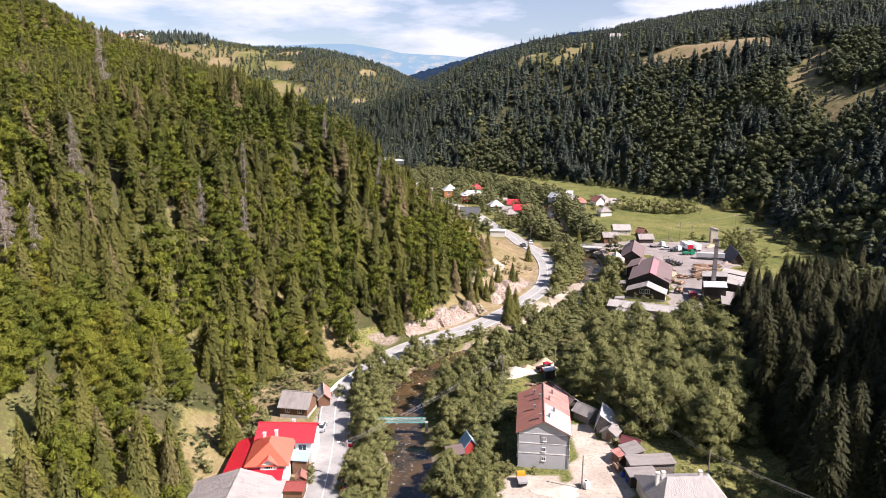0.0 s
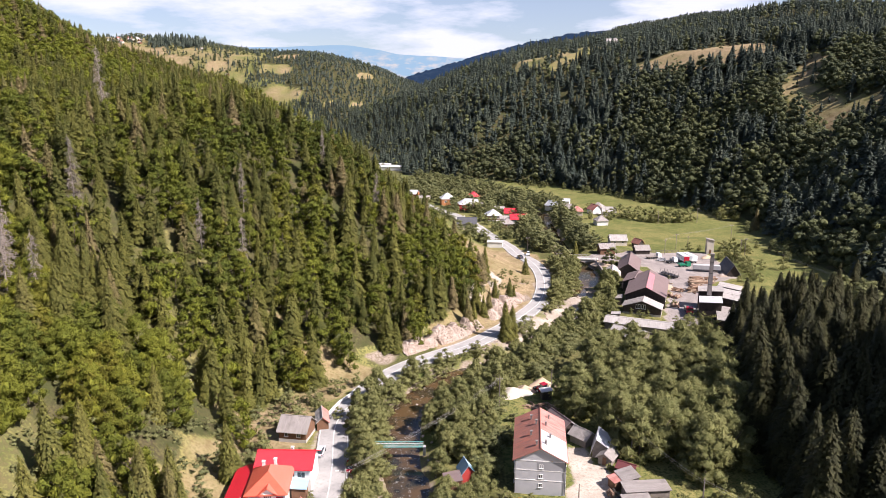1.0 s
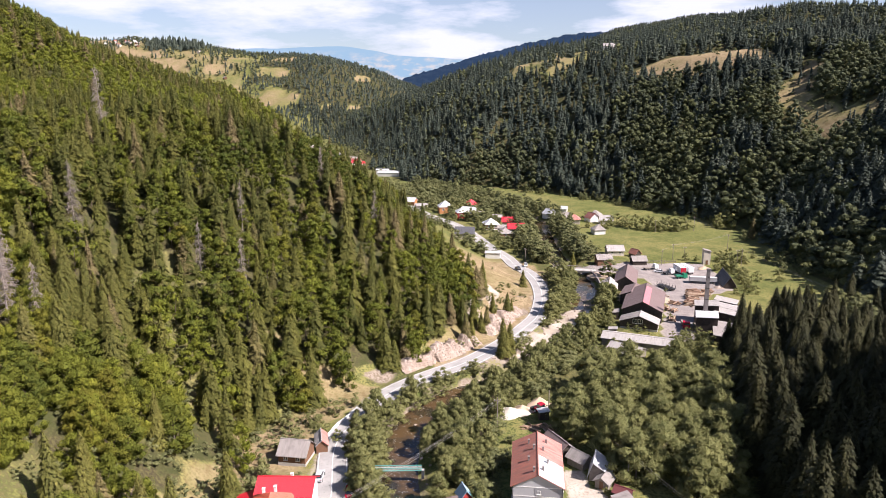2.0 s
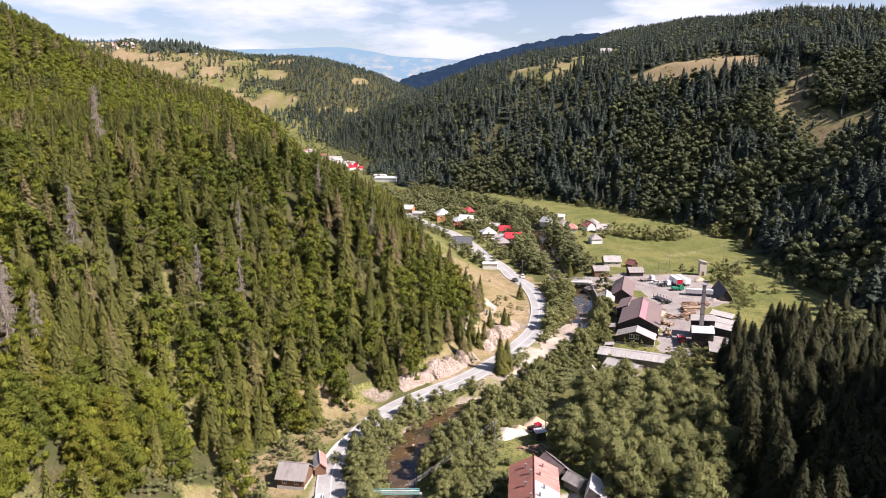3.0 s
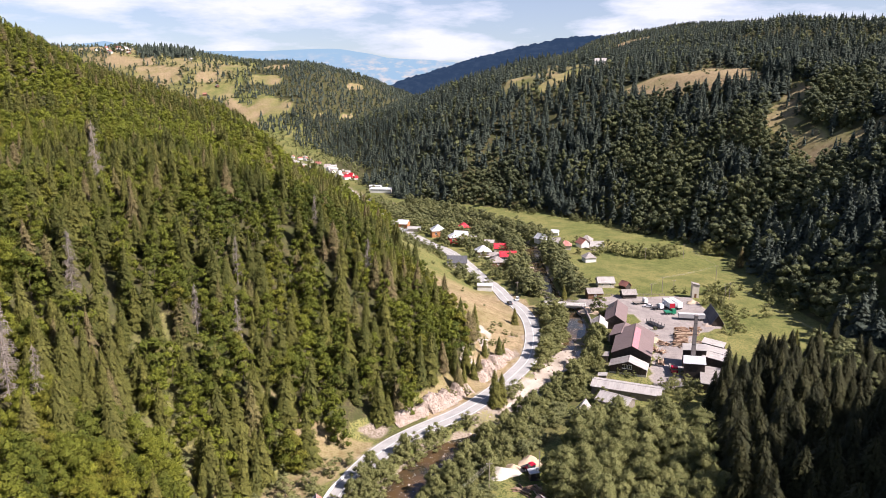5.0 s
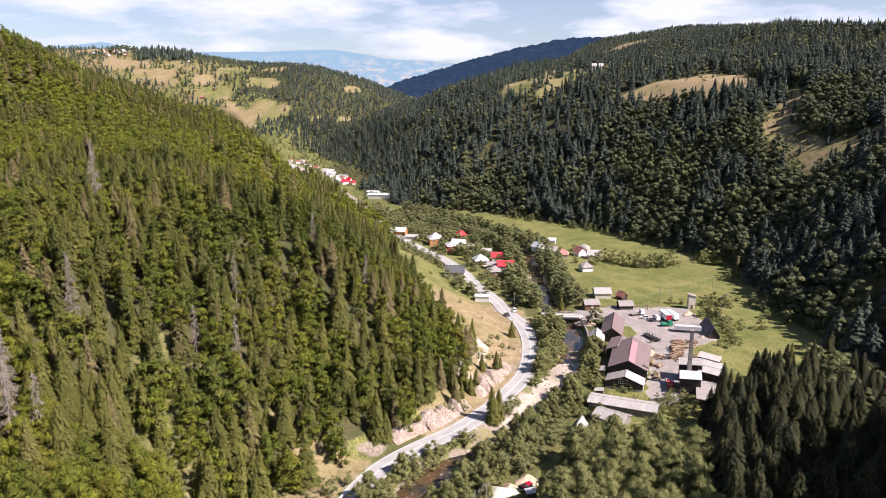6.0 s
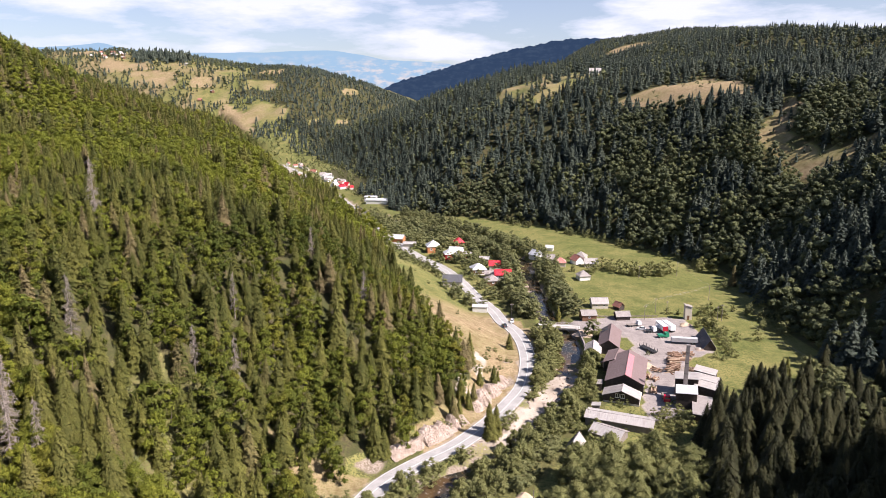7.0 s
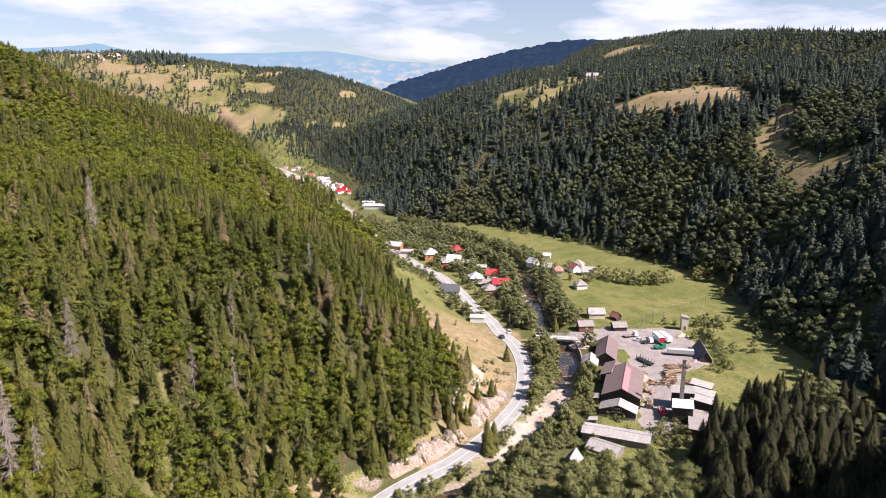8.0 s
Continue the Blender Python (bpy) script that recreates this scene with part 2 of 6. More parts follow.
def side_distance(line, x, y):
    """The distance of (x, y) from a line: positive on its right."""
    x, y = np.asarray(x, float), np.asarray(y, float)
    best, sign = np.full(x.shape, 1e9), np.ones(x.shape)
    for (ax, ay), (bx, by) in zip(line[:-1], line[1:]):
        ux, uy = bx - ax, by - ay
        k = np.clip(((x - ax) * ux + (y - ay) * uy) / (ux * ux + uy * uy), 0, 1)
        qx, qy = x - ax - k * ux, y - ay - k * uy
        d = qx * qx + qy * qy
        near = d < best
        best = np.where(near, d, best)
        sign = np.where(near, np.where(ux * qy - uy * qx > 0, -1.0, 1.0), sign)
    return np.sqrt(best) * sign


def lattice(ix, iy, seed):
    v = np.sin(ix * 127.1 + iy * 311.7 + seed * 74.7) * 43758.5453
    return v - np.floor(v)


def patch(x, y, size, seed=0):
    """Smooth random patches between 0 and 1, size metres across."""
    x, y = np.asarray(x, float) / size, np.asarray(y, float) / size
    ix, iy = np.floor(x), np.floor(y)
    fx, fy = x - ix, y - iy
    fx, fy = fx * fx * (3 - 2 * fx), fy * fy * (3 - 2 * fy)
    a, b = lattice(ix, iy, seed), lattice(ix + 1, iy, seed)
    c, d = lattice(ix, iy + 1, seed), lattice(ix + 1, iy + 1, seed)
    return (a * (1 - fx) + b * fx) * (1 - fy) + (c * (1 - fx) + d * fx) * fy


def step(v, lo, hi):
    t = np.clip((np.asarray(v, float) - lo) / (hi - lo), 0, 1)
    return t * t * (3 - 2 * t)


def inside(poly, x, y):
    """Which points lie in a polygon."""
    x, y = np.asarray(x, float), np.asarray(y, float)
    hit = np.zeros(x.shape, bool)
    for (ax, ay), (bx, by) in zip(poly, poly[1:] + poly[:1]):
        if ay != by:
            hit ^= ((ay > y) != (by > y)) & (x < (bx - ax) * (y - ay) / (by - ay) + ax)
    return hit


def land_height(x, y):
    """The height of the land at (x, y), and the distances from road, river and the right-hand hill's foot."""
    x, y = np.asarray(x, float), np.asarray(y, float)
    road, river, foot = side_distance(ROAD_S, x, y), side_distance(RIVER_S, x, y), side_distance(FOOT_S, x, y)
    # left hill: a steep spur that the road runs round
    toe = 20 - 13 * step(y, 148, 185) + 2 * step(y, 290, 330) + 24 * step(y, 430, 560)
    e = np.maximum(-road - toe, 0)
    left = np.interp(e, [0, 5, 60, 76, 92, 130, 200, 300, 600, 3000], [0, 2.5, 50, 59, 63, 65, 71, 85, 110, 150])
    left = left + 95 * np.exp(-((x + 450) ** 2 + (y - 600) ** 2) / (2 * 130.0 ** 2)) * step(e, 20, 90)
    left = left * (1 - 0.45 * step(y + 0.6 * x, 212, 275) * step(x, -118, -78))
    # right hill
    r = np.maximum(foot - 30 * step(y, 600, 740) - 20 * step(y, 800, 1000), 0)
    right = np.interp(r, [0, 8, 90, 160, 260, 400, 560, 800, 1200, 4000], [0, 3.5, 70, 110, 134, 150, 186, 203, 215, 240])
    right = right + 52 * np.exp(-((x - 620) ** 2) / (2 * 250.0 ** 2) - ((y - 1800) ** 2) / (2 * 230.0 ** 2))
    # extra rise out of view, added to throw shade on the near stand
    right = right + 80 * np.exp(-((x - 200) ** 2) / (2 * 44.0 ** 2) - ((y - 72) ** 2) / (2 * 48.0 ** 2)) * step(right, 2, 20)
    right = right * (1 - 0.62 * step(y, 1050, 1500) * step(x, 500, 150))
    # far hill with fields, the ridge behind it
    far = np.interp(x, [-1800, -980, -650, -489, -355, -275, -150, -59, 40, 130], [235, 225, 214, 186, 166, 158, 126, 96, 44, 0])
    far = far * step(y - 0.35 * np.abs(x + 250), 1080, 1650)
    rough = (patch(x, y, 34, 3) - 0.5) * 7 + (patch(x, y, 13, 4) - 0.5) * 2.4
    h = np.maximum(np.maximum(left, right), far)
    h = h + rough * step(h, 3, 25) + (patch(x, y, 160, 5) - 0.5) * 26 * step(h, 60, 160)
    # valley floor and the river's bed
    h = h + (patch(x, y, 9, 6) - 0.5) * 0.7 * step(np.abs(road), 5, 9)
    bed = step(np.abs(river), 8.5, 3.8)
    bar = 0.85 * step(y, 184, 194) * step(y, 258, 246) * step(river, 3.4, 1.6)
    h = h * (1 - bed) + bed * (-3.0 + bar + (patch(x, y, 5, 7) - 0.5) * (0.5 + 0.8 * step(y, 168, 185)))
    flat = step(np.abs(road), 7.5, 4.2)
    return h * (1 - flat) - 0.12 * flat, road, river, foot


YARD = [(64, 312), (92, 320), (126, 316), (126, 300), (124, 272), (108, 262), (98, 240), (90, 214), (74, 206), (78, 224), (88, 250), (88, 270), (92, 286), (86, 300), (70, 300), (68, 284), (66, 296)]
COURT = [(25, 134), (31, 133), (33, 122), (33, 108), (30, 92), (10, 92), (8, 106), (13, 113), (23, 111), (26, 120)]
SPUR_GRASS = [(-48, 475), (-38, 435), (-27, 394), (-17, 342), (-10, 312), (-4, 288), (4, 272), (13, 259), (17, 244), (14, 228), (4, 213), (-5, 198), (2, 188), (14, 196), (44, 240), (52, 290), (20, 400), (-10, 475)]
TAN_CLEARING = [(186, 693), (222, 684), (296, 726), (294, 650), (287, 601), (275, 572), (253, 588), (226, 604), (203, 645)]
UPPER_CLEARING = [(245, 512), (268, 533), (294, 549), (301, 549), (289, 522), (263, 486), (263, 472), (268, 461), (277, 440), (300, 436), (300, 424), (272, 420), (258, 424), (240, 424), (246, 452), (245, 484)]


def axis(lo, a, b, hi, s, grow, cap, low, high):
    """Steps of s from a to b that grow outwards, to no more than cap between low and high."""
    mid = list(np.arange(a, b + s, s))
    up, d = [mid[-1]], s
    while up[-1] < hi:
        d = d * grow if up[-1] > high else min(d * grow, cap)
        up.append(up[-1] + d)
    down, d = [mid[0]], s
    while down[-1] > lo:
        d = d * grow if down[-1] < low else min(d * grow, cap)
        down.append(down[-1] - d)
    return np.array(down[:0:-1] + mid + up[1:])


def array_mesh(name, verts, faces, materials=(), material_ids=None, smooth=False):
    """A mesh from arrays of corners and triangles."""
    me = bpy.data.meshes.new(name)
    verts, faces = np.asarray(verts, np.float32), np.asarray(faces, np.int32)
    w = faces.shape[1]
    me.vertices.add(len(verts))
    me.vertices.foreach_set("co", verts.ravel())
    me.loops.add(faces.size)
    me.loops.foreach_set("vertex_index", faces.ravel())
    me.polygons.add(len(faces))
    me.polygons.foreach_set("loop_start", np.arange(0, faces.size, w, dtype=np.int32))
    for m in materials:
        me.materials.append(m)
    if material_ids is not None:
        me.polygons.foreach_set("material_index", np.asarray(material_ids, np.int32))
    me.polygons.foreach_set("use_smooth", np.full(len(faces), smooth))
    me.update()
    me.validate()
    return me


TOP_MEADOW = [(83, 835), (105, 890), (150, 960), (205, 1010), (215, 900), (210, 815), (172, 785), (122, 745), (90, 790)]
# fields of the far hill: centre, and the half-axes of each
BROWN_FIELDS = [(-697, 1659, 64, -8, -10, 26), (-601, 1583, 56, -13, -12, 37), (-492, 1544, 22, 3, -6, 22), (-363, 1356, 39, -34, -10, 45), (-352, 1640, 27, 10, -3, 20), (-165, 1558, 15, 16, -1, 20), (-840, 1780, 50, -20, -10, 30), (450, 1520, 48, 0, 5, 90)]
GREEN_FIELDS = [(-590, 1650, 31, -6, -8, 25), (-314, 1381, 40, -9, -8, 44), (-355, 1527, 34, -3, -6, 30), (-218, 1345, 15, 10, -2, 19), (-166, 1382, 12, 5, -1, 13), (-137, 1330, 14, -10, -6, 30), (-450, 1476, 35, -1, -8, 31), (-440, 1592, 34, 2, -6, 26)]
COPSE = [(-636, 1712, 70, 0, -10, 34)]


def field_gap(fields, x, y):
    """How far (x, y) is from the middle of the nearest field: 1 on its ragged edge."""
    best = np.full(np.shape(x), 9.0)
    wob = 0.45 * (patch(x, y, 24, 51) - 0.5)
    for cx, cy, ux, uy, vx, vy in fields:
        det = ux * vy - uy * vx
        a, b = ((x - cx) * vy - (y - cy) * vx) / det, (ux * (y - cy) - uy * (x - cx)) / det
        best = np.minimum(best, (a ** 4 + b ** 4) ** 0.25 + wob)
    return best


def make_land():
    xs, ys = axis(-4900, -130, 190, 4900, 2.5, 1.08, 12, -950, 320), axis(-1500, 84, 470, 4950, 2.5, 1.06, 11, 40, 1900)
    X, Y = np.meshgrid(xs, ys)
    h, road, river, foot = land_height(X, Y)
    n, m = X.shape
    idx = np.arange(n * m).reshape(n, m)
    quads = np.stack([idx[:-1, :-1], idx[:-1, 1:], idx[1:, 1:], idx[1:, :-1]], -1).reshape(-1, 4)
    me = array_mesh("ground", np.stack([X, Y, h], -1).reshape(-1, 3), quads, [M_LAND], smooth=True)
    # masks: dry grass, bare soil, forest floor, rock
    fields = (field_gap(BROWN_FIELDS, X, Y) < 1) * (0.75 + 0.3 * patch(X, Y, 30, 21))
    green = (field_gap(GREEN_FIELDS, X, Y) < 1) | inside(TOP_MEADOW, X, Y)
    dry = np.maximum(inside(SPUR_GRASS, X, Y) * (1 - 0.8 * step(Y, 300, 345)) * 1.0, fields)
    upland = (Y > 1250) * step(-X, 330, 460) * (field_gap(GREEN_FIELDS, X, Y) > 1)
    dry = np.maximum(dry, upland * (0.26 + 0.4 * patch(X, Y, 45, 27)))
    dry = np.maximum(dry, (green & (Y > 700)) * (0.32 + 0.4 * patch(X, Y, 28, 29)))
    dry = np.maximum(dry, inside(TAN_CLEARING, X, Y) * 1.0)
    dry = np.maximum(dry, inside(UPPER_CLEARING, X, Y) * (0.35 + 0.5 * patch(X, Y, 9, 25)))
    dry = np.maximum(dry, (road < -4) * (road > -62) * (Y < 178) * (Y > 60) * (0.36 + 0.3 * (road > -34)) * step(patch(X, Y, 9, 22), 0.2, 0.5))
    verge = (np.abs(road) < 4.6) * 0.5
    soil = np.maximum(inside(YARD, X, Y) * 1.0, inside(COURT, X, Y) * 1.0)
    soil = np.maximum(soil, verge)
    soil = np.maximum(soil, inside([(8, 222), (16, 224), (21, 240), (24, 256), (17, 262), (14, 244)], X, Y) * step(patch(X * 2.2, Y, 5, 26), 0.35, 0.75))
    gravel = (river > -4.2) * (river < 6.5) * step(Y, 186, 198) * step(Y, 268, 250)
    soil = np.maximum(soil, gravel * (0.35 + 0.5 * patch(X, Y, 6, 28)))
    forest = np.maximum((road < -22 + 9 * step(Y, 150, 180)) * (Y < 1000), (foot > 2 + 70 * step(Y, 950, 1150)) * (Y < 2500)) * 1.0
    forest = np.maximum(forest, (np.abs(river) < 22) * (np.abs(river) > 8) * (Y > 90) * (Y < 420) * 0.55)
    forest = np.maximum(forest, (Y > 2600) * 0.6)
    forest = np.where((Y > 1250) & (X < -400), 0.42, forest)
    forest = forest * (1 - inside(SPUR_GRASS, X, Y)) * (1 - green)
    rock = (road < -4.5) * (road > -11) * step(patch(X, Y, 8, 23), 0.5, 0.75) * (Y > 166) * (Y < 262) * 1.0
    rock = np.maximum(rock, (np.abs(river) < 6.0) * (0.45 + 0.5 * step(patch(X, Y, 4, 24), 0.4, 0.7)))
    colours = np.stack([dry, soil, forest * (1 - np.minimum(dry * 1.4, 1)), rock], -1).reshape(-1, 4).astype(np.float32)
    at = me.color_attributes.new("mask", "FLOAT_COLOR", "POINT")
    at.data.foreach_set("color", colours.ravel())
    grit = (inside(YARD, X, Y) * 1.0 + (np.abs(road) < 6) * (Y > 150) * 0.4).ravel().astype(np.float32)
    at = me.attributes.new("grit", "FLOAT", "POINT")
    at.data.foreach_set("value", grit)
    return tagged(new("ground", me), "grassy valley floor between steep wooded slopes", "ground", kind="structure")


ground = make_land()


def height(x, y):
    return float(land_height(np.array([x]), np.array([y]))[0][0])


def ribbon(name, line, half, z, material, thick=0.0, lift=None, offset=0.0):
    """A strip along a line, with a slab's thickness."""
    t = np.gradient(line, axis=0)
    t /= np.linalg.norm(t, axis=1)[:, None]
    nrm = np.stack([t[:, 1], -t[:, 0]], -1)
    n = len(line)
    zz = np.full(n, z) if lift is None else lift
    a, b = line + nrm * (offset - half), line + nrm * (offset + half)
    rows = [np.column_stack([a, zz]), np.column_stack([b, zz])]
    if thick:
        rows = [np.column_stack([a, zz - thick])] + rows + [np.column_stack([b, zz - thick])]
    verts = np.vstack(rows)
    faces = []
    for k in range(len(rows) - 1):
        i = np.arange(n - 1)
        faces.append(np.stack([k * n + i, (k + 1) * n + i, (k + 1) * n + i + 1, k * n + i + 1], -1))
    return new(name, array_mesh(name, verts, np.vstack(faces), [material], smooth=not thick))


road = tagged(ribbon("road", ROAD_S, 3.4, 0.12, M_ASPHALT, 0.4), "pale worn two-lane asphalt valley road", "road", kind="structure")
line_mid = ribbon("centre_line", ROAD_S, 0.09, 0.128, M_LINE)
line_mid.parent = road
for off in (-3.1, 3.1):
    edge = ribbon("edge_line", ROAD_S, 0.07, 0.128, M_LINE, offset=off)
    edge.parent = road
river_sheet = tagged(ribbon("river", RIVER_S, 7.5, -2.62, M_WATER), "shallow brown stream over a stony bed", "river", kind="structure")


# ---- building blocks ----
BUILT = []


def part(name, bm, material, parent, label="", smooth=False):
    """One mesh object under a thing or a part."""
    me = bpy.data.meshes.new(name)
    bm.normal_update()
    bm.to_mesh(me)
    bm.free()
    for m in material if isinstance(material, (list, tuple)) else [material]:
        me.materials.append(m)
    if smooth:
        me.polygons.foreach_set("use_smooth", np.full(len(me.polygons), True))
    ob = new(name, me)
    ob.parent = parent
    if label:
        ob["label"] = label
    return ob


def solid(bm, corners, faces):
    vs = [bm.verts.new(c) for c in corners]
    for f in faces:
        bm.faces.new([vs[i] for i in f])


def box(bm, x0, x1, y0, y1, z0, z1):
    solid(bm, [(x0, y0, z0), (x1, y0, z0), (x1, y1, z0), (x0, y1, z0), (x0, y0, z1), (x1, y0, z1), (x1, y1, z1), (x0, y1, z1)],
          [(3, 2, 1, 0), (4, 5, 6, 7), (0, 1, 5, 4), (1, 2, 6, 5), (2, 3, 7, 6), (3, 0, 4, 7)])


def boxed(*dims):
    bm = bmesh.new()
    box(bm, *dims)
    return bm


def slab(bm, pts, thick):
    """A plate with an even thickness below the outline pts."""
    n = len(pts)
    solid(bm, list(pts) + [(x, y, z - thick) for x, y, z in pts],
          [tuple(range(n)), tuple(range(2 * n - 1, n - 1, -1))] + [((i + 1) % n, i, n + i, n + (i + 1) % n) for i in range(n)])


def rod(bm, a, b, r0, r1=None, sides=8):
    a, b = Vector(a), Vector(b)
    r1 = r0 if r1 is None else r1
    q = (b - a).to_track_quat("Z", "Y")
    rings = []
    for p, r in ((a, r0), (b, r1)):
        rings.append([bm.verts.new(p + q @ Vector((r * math.cos(2 * math.pi * i / sides), r * math.sin(2 * math.pi * i / sides), 0))) for i in range(sides)])
    for i in range(sides):
        j = (i + 1) % sides
        bm.faces.new([rings[0][i], rings[0][j], rings[1][j], rings[1][i]])
    bm.faces.new(rings[0][::-1])
    bm.faces.new(rings[1])


def thing(name, label, category, x, y, z=None, ang=0.0, group="", reach=0.0):
    """An empty at a thing's base, which carries its parts."""
    root = new(name)
    root.empty_display_size = 0.5
    root.matrix_world = pose(x, y, height(x, y) if z is None else z, 0, 0, ang)
    tagged(root, label, category, group)
    if reach:
        BUILT.append((x, y, reach))
    return root


M_GLASS = plain("window_glass", (0.03, 0.035, 0.04), (0.05, 0.055, 0.06), 1.0, 0.08, 0.0, 0.6)
M_WHITE = plain("white_paint", (0.80, 0.79, 0.76), (0.68, 0.66, 0.62), 0.7, 0.7)
M_RENDER_GREY = plain("grey_render", (0.42, 0.42, 0.43), (0.47, 0.47, 0.48), 0.5, 0.85, 0.2)
M_RENDER_DARK = plain("dark_grey_render", (0.30, 0.30, 0.31), (0.34, 0.34, 0.35), 0.5, 0.85, 0.2)
M_CREAM = plain("cream_render", (0.66, 0.60, 0.50), (0.55, 0.49, 0.40), 0.6, 0.85)
M_ORANGE_WALL = plain("orange_render", (0.55, 0.24, 0.10), (0.45, 0.19, 0.08), 0.6, 0.85)
M_RED_WALL = plain("red_render", (0.48, 0.06, 0.05), (0.40, 0.05, 0.04), 0.6, 0.85)
M_WOOD = plain("brown_boards", (0.16, 0.085, 0.05), (0.22, 0.12, 0.07), 1.2, 0.85, 0.6)
M_WOOD_GREY = plain("weathered_boards", (0.20, 0.17, 0.145), (0.29, 0.25, 0.215), 1.2, 0.9, 0.6)
M_WOOD_DARK = plain("dark_boards", (0.05, 0.04, 0.035), (0.09, 0.07, 0.06), 1.2, 0.9, 0.6)
M_BRICK = plain("sooty_brick", (0.23, 0.20, 0.19), (0.30, 0.27, 0.25), 1.0, 0.9, 0.6, fine=4)
M_METAL_DARK = plain("dark_metal", (0.05, 0.05, 0.055), (0.09, 0.085, 0.08), 2.0, 0.5, metal=0.6)
R_RED = roofing("red_sheet_roof", (0.62, 0.02, 0.035), (0.50, 0.018, 0.03), 2.8, rough=0.4, stain=0.2)
R_ORANGE = roofing("orange_tile_roof", (0.70, 0.13, 0.07), (0.62, 0.10, 0.06), 2.8, rough=0.5, stain=0.2)
R_RUST = roofing("rusty_sheet_roof", (0.40, 0.145, 0.10), (0.27, 0.13, 0.10), 1.4, rough=0.6, stain=0.55)
R_RUST_PALE = roofing("half_bleached_roof", (0.44, 0.15, 0.12), (0.50, 0.27, 0.23), 1.4, rough=0.65, spec=0.3, stain=0.5)
R_WHITE = roofing("bare_zinc_roof", (0.56, 0.56, 0.57), (0.44, 0.43, 0.43), 1.4, rough=0.5, stain=0.35)
R_SILVER = roofing("silver_sheet_roof", (0.62, 0.62, 0.63), (0.50, 0.50, 0.50), 1.4, rough=0.4, stain=0.25)
R_GREY = roofing("grey_fibre_cement_roof", (0.36, 0.325, 0.30), (0.27, 0.24, 0.22), 3.5, rough=0.85, spec=0.2, stain=0.4)
R_PALE = roofing("pale_fibre_cement_roof", (0.44, 0.41, 0.385), (0.34, 0.31, 0.285), 3.5, rough=0.85, spec=0.2, stain=0.35)
R_BROWN = roofing("brown_grey_felt_roof", (0.205, 0.150, 0.142), (0.150, 0.112, 0.108), 1.2, rough=0.85, spec=0.2, stain=0.3)
R_PINK = roofing("pink_sheet_roof", (0.50, 0.17, 0.19), (0.44, 0.18, 0.19), 1.4, rough=0.7, stain=0.2)
R_SLATE = roofing("dark_slate_roof", (0.065, 0.065, 0.075), (0.10, 0.10, 0.11), 2.0, rough=0.6, stain=0.3)
R_BLUE = roofing("pale_blue_roof", (0.35, 0.52, 0.62), (0.28, 0.42, 0.52), 2.0, rough=0.6, stain=0.3)
R_DARK = roofing("dark_roof", (0.085, 0.085, 0.095), (0.12, 0.12, 0.13), 2.0, rough=0.8, stain=0.3)


def window(parent, m, w, h, frame_m=None, bars=1):
    """A window on a wall: m brings local x along the wall, y outwards, z up."""
    bm = bmesh.new()
    t = 0.09
    for a in ((-w / 2, w / 2, 0, 0.07, -h / 2, -h / 2 + t), (-w / 2, w / 2, 0, 0.07, h / 2 - t, h / 2), (-w / 2, -w / 2 + t, 0, 0.07, -h / 2 + t, h / 2 - t), (w / 2 - t, w / 2, 0, 0.07, -h / 2 + t, h / 2 - t)):
        box(bm, *a)
    for i in range(bars):
        c = -w / 2 + w * (i + 1) / (bars + 1)
        box(bm, c - 0.035, c + 0.035, 0, 0.06, -h / 2 + t, h / 2 - t)
    fr = part("window", bm, frame_m or M_WHITE, parent)
    fr.matrix_basis = m
    part("pane", boxed(-w / 2 + t, w / 2 - t, -0.02, 0.025, -h / 2 + t, h / 2 - t), M_GLASS, fr)
    part("sill", boxed(-w / 2 - 0.08, w / 2 + 0.08, 0, 0.16, -h / 2 - 0.07, -h / 2 - 0.004), frame_m or M_WHITE, fr)
    return fr


def face_pose(side, W, L, u, z):
    """The pose on one of a block's four walls; u runs along the wall."""
    if side == "F":
        return pose(u, -L / 2, z, 0, 0, 180)
    if side == "B":
        return pose(u, L / 2, z)
    if side == "L":
        return pose(-W / 2, u, z, 0, 0, 90)
    return pose(W / 2, u, z, 0, 0, -90)


def chimney(root, u, v, z0, z1, s=0.5, material=None):
    bm = boxed(u - s / 2, u + s / 2, v - s / 2, v + s / 2, z0, z1)
    box(bm, u - s / 2 - 0.07, u + s / 2 + 0.07, v - s / 2 - 0.07, v + s / 2 + 0.07, z1 + 0.004, z1 + 0.14)
    return part("chimney", bm, material or M_WHITE, root)


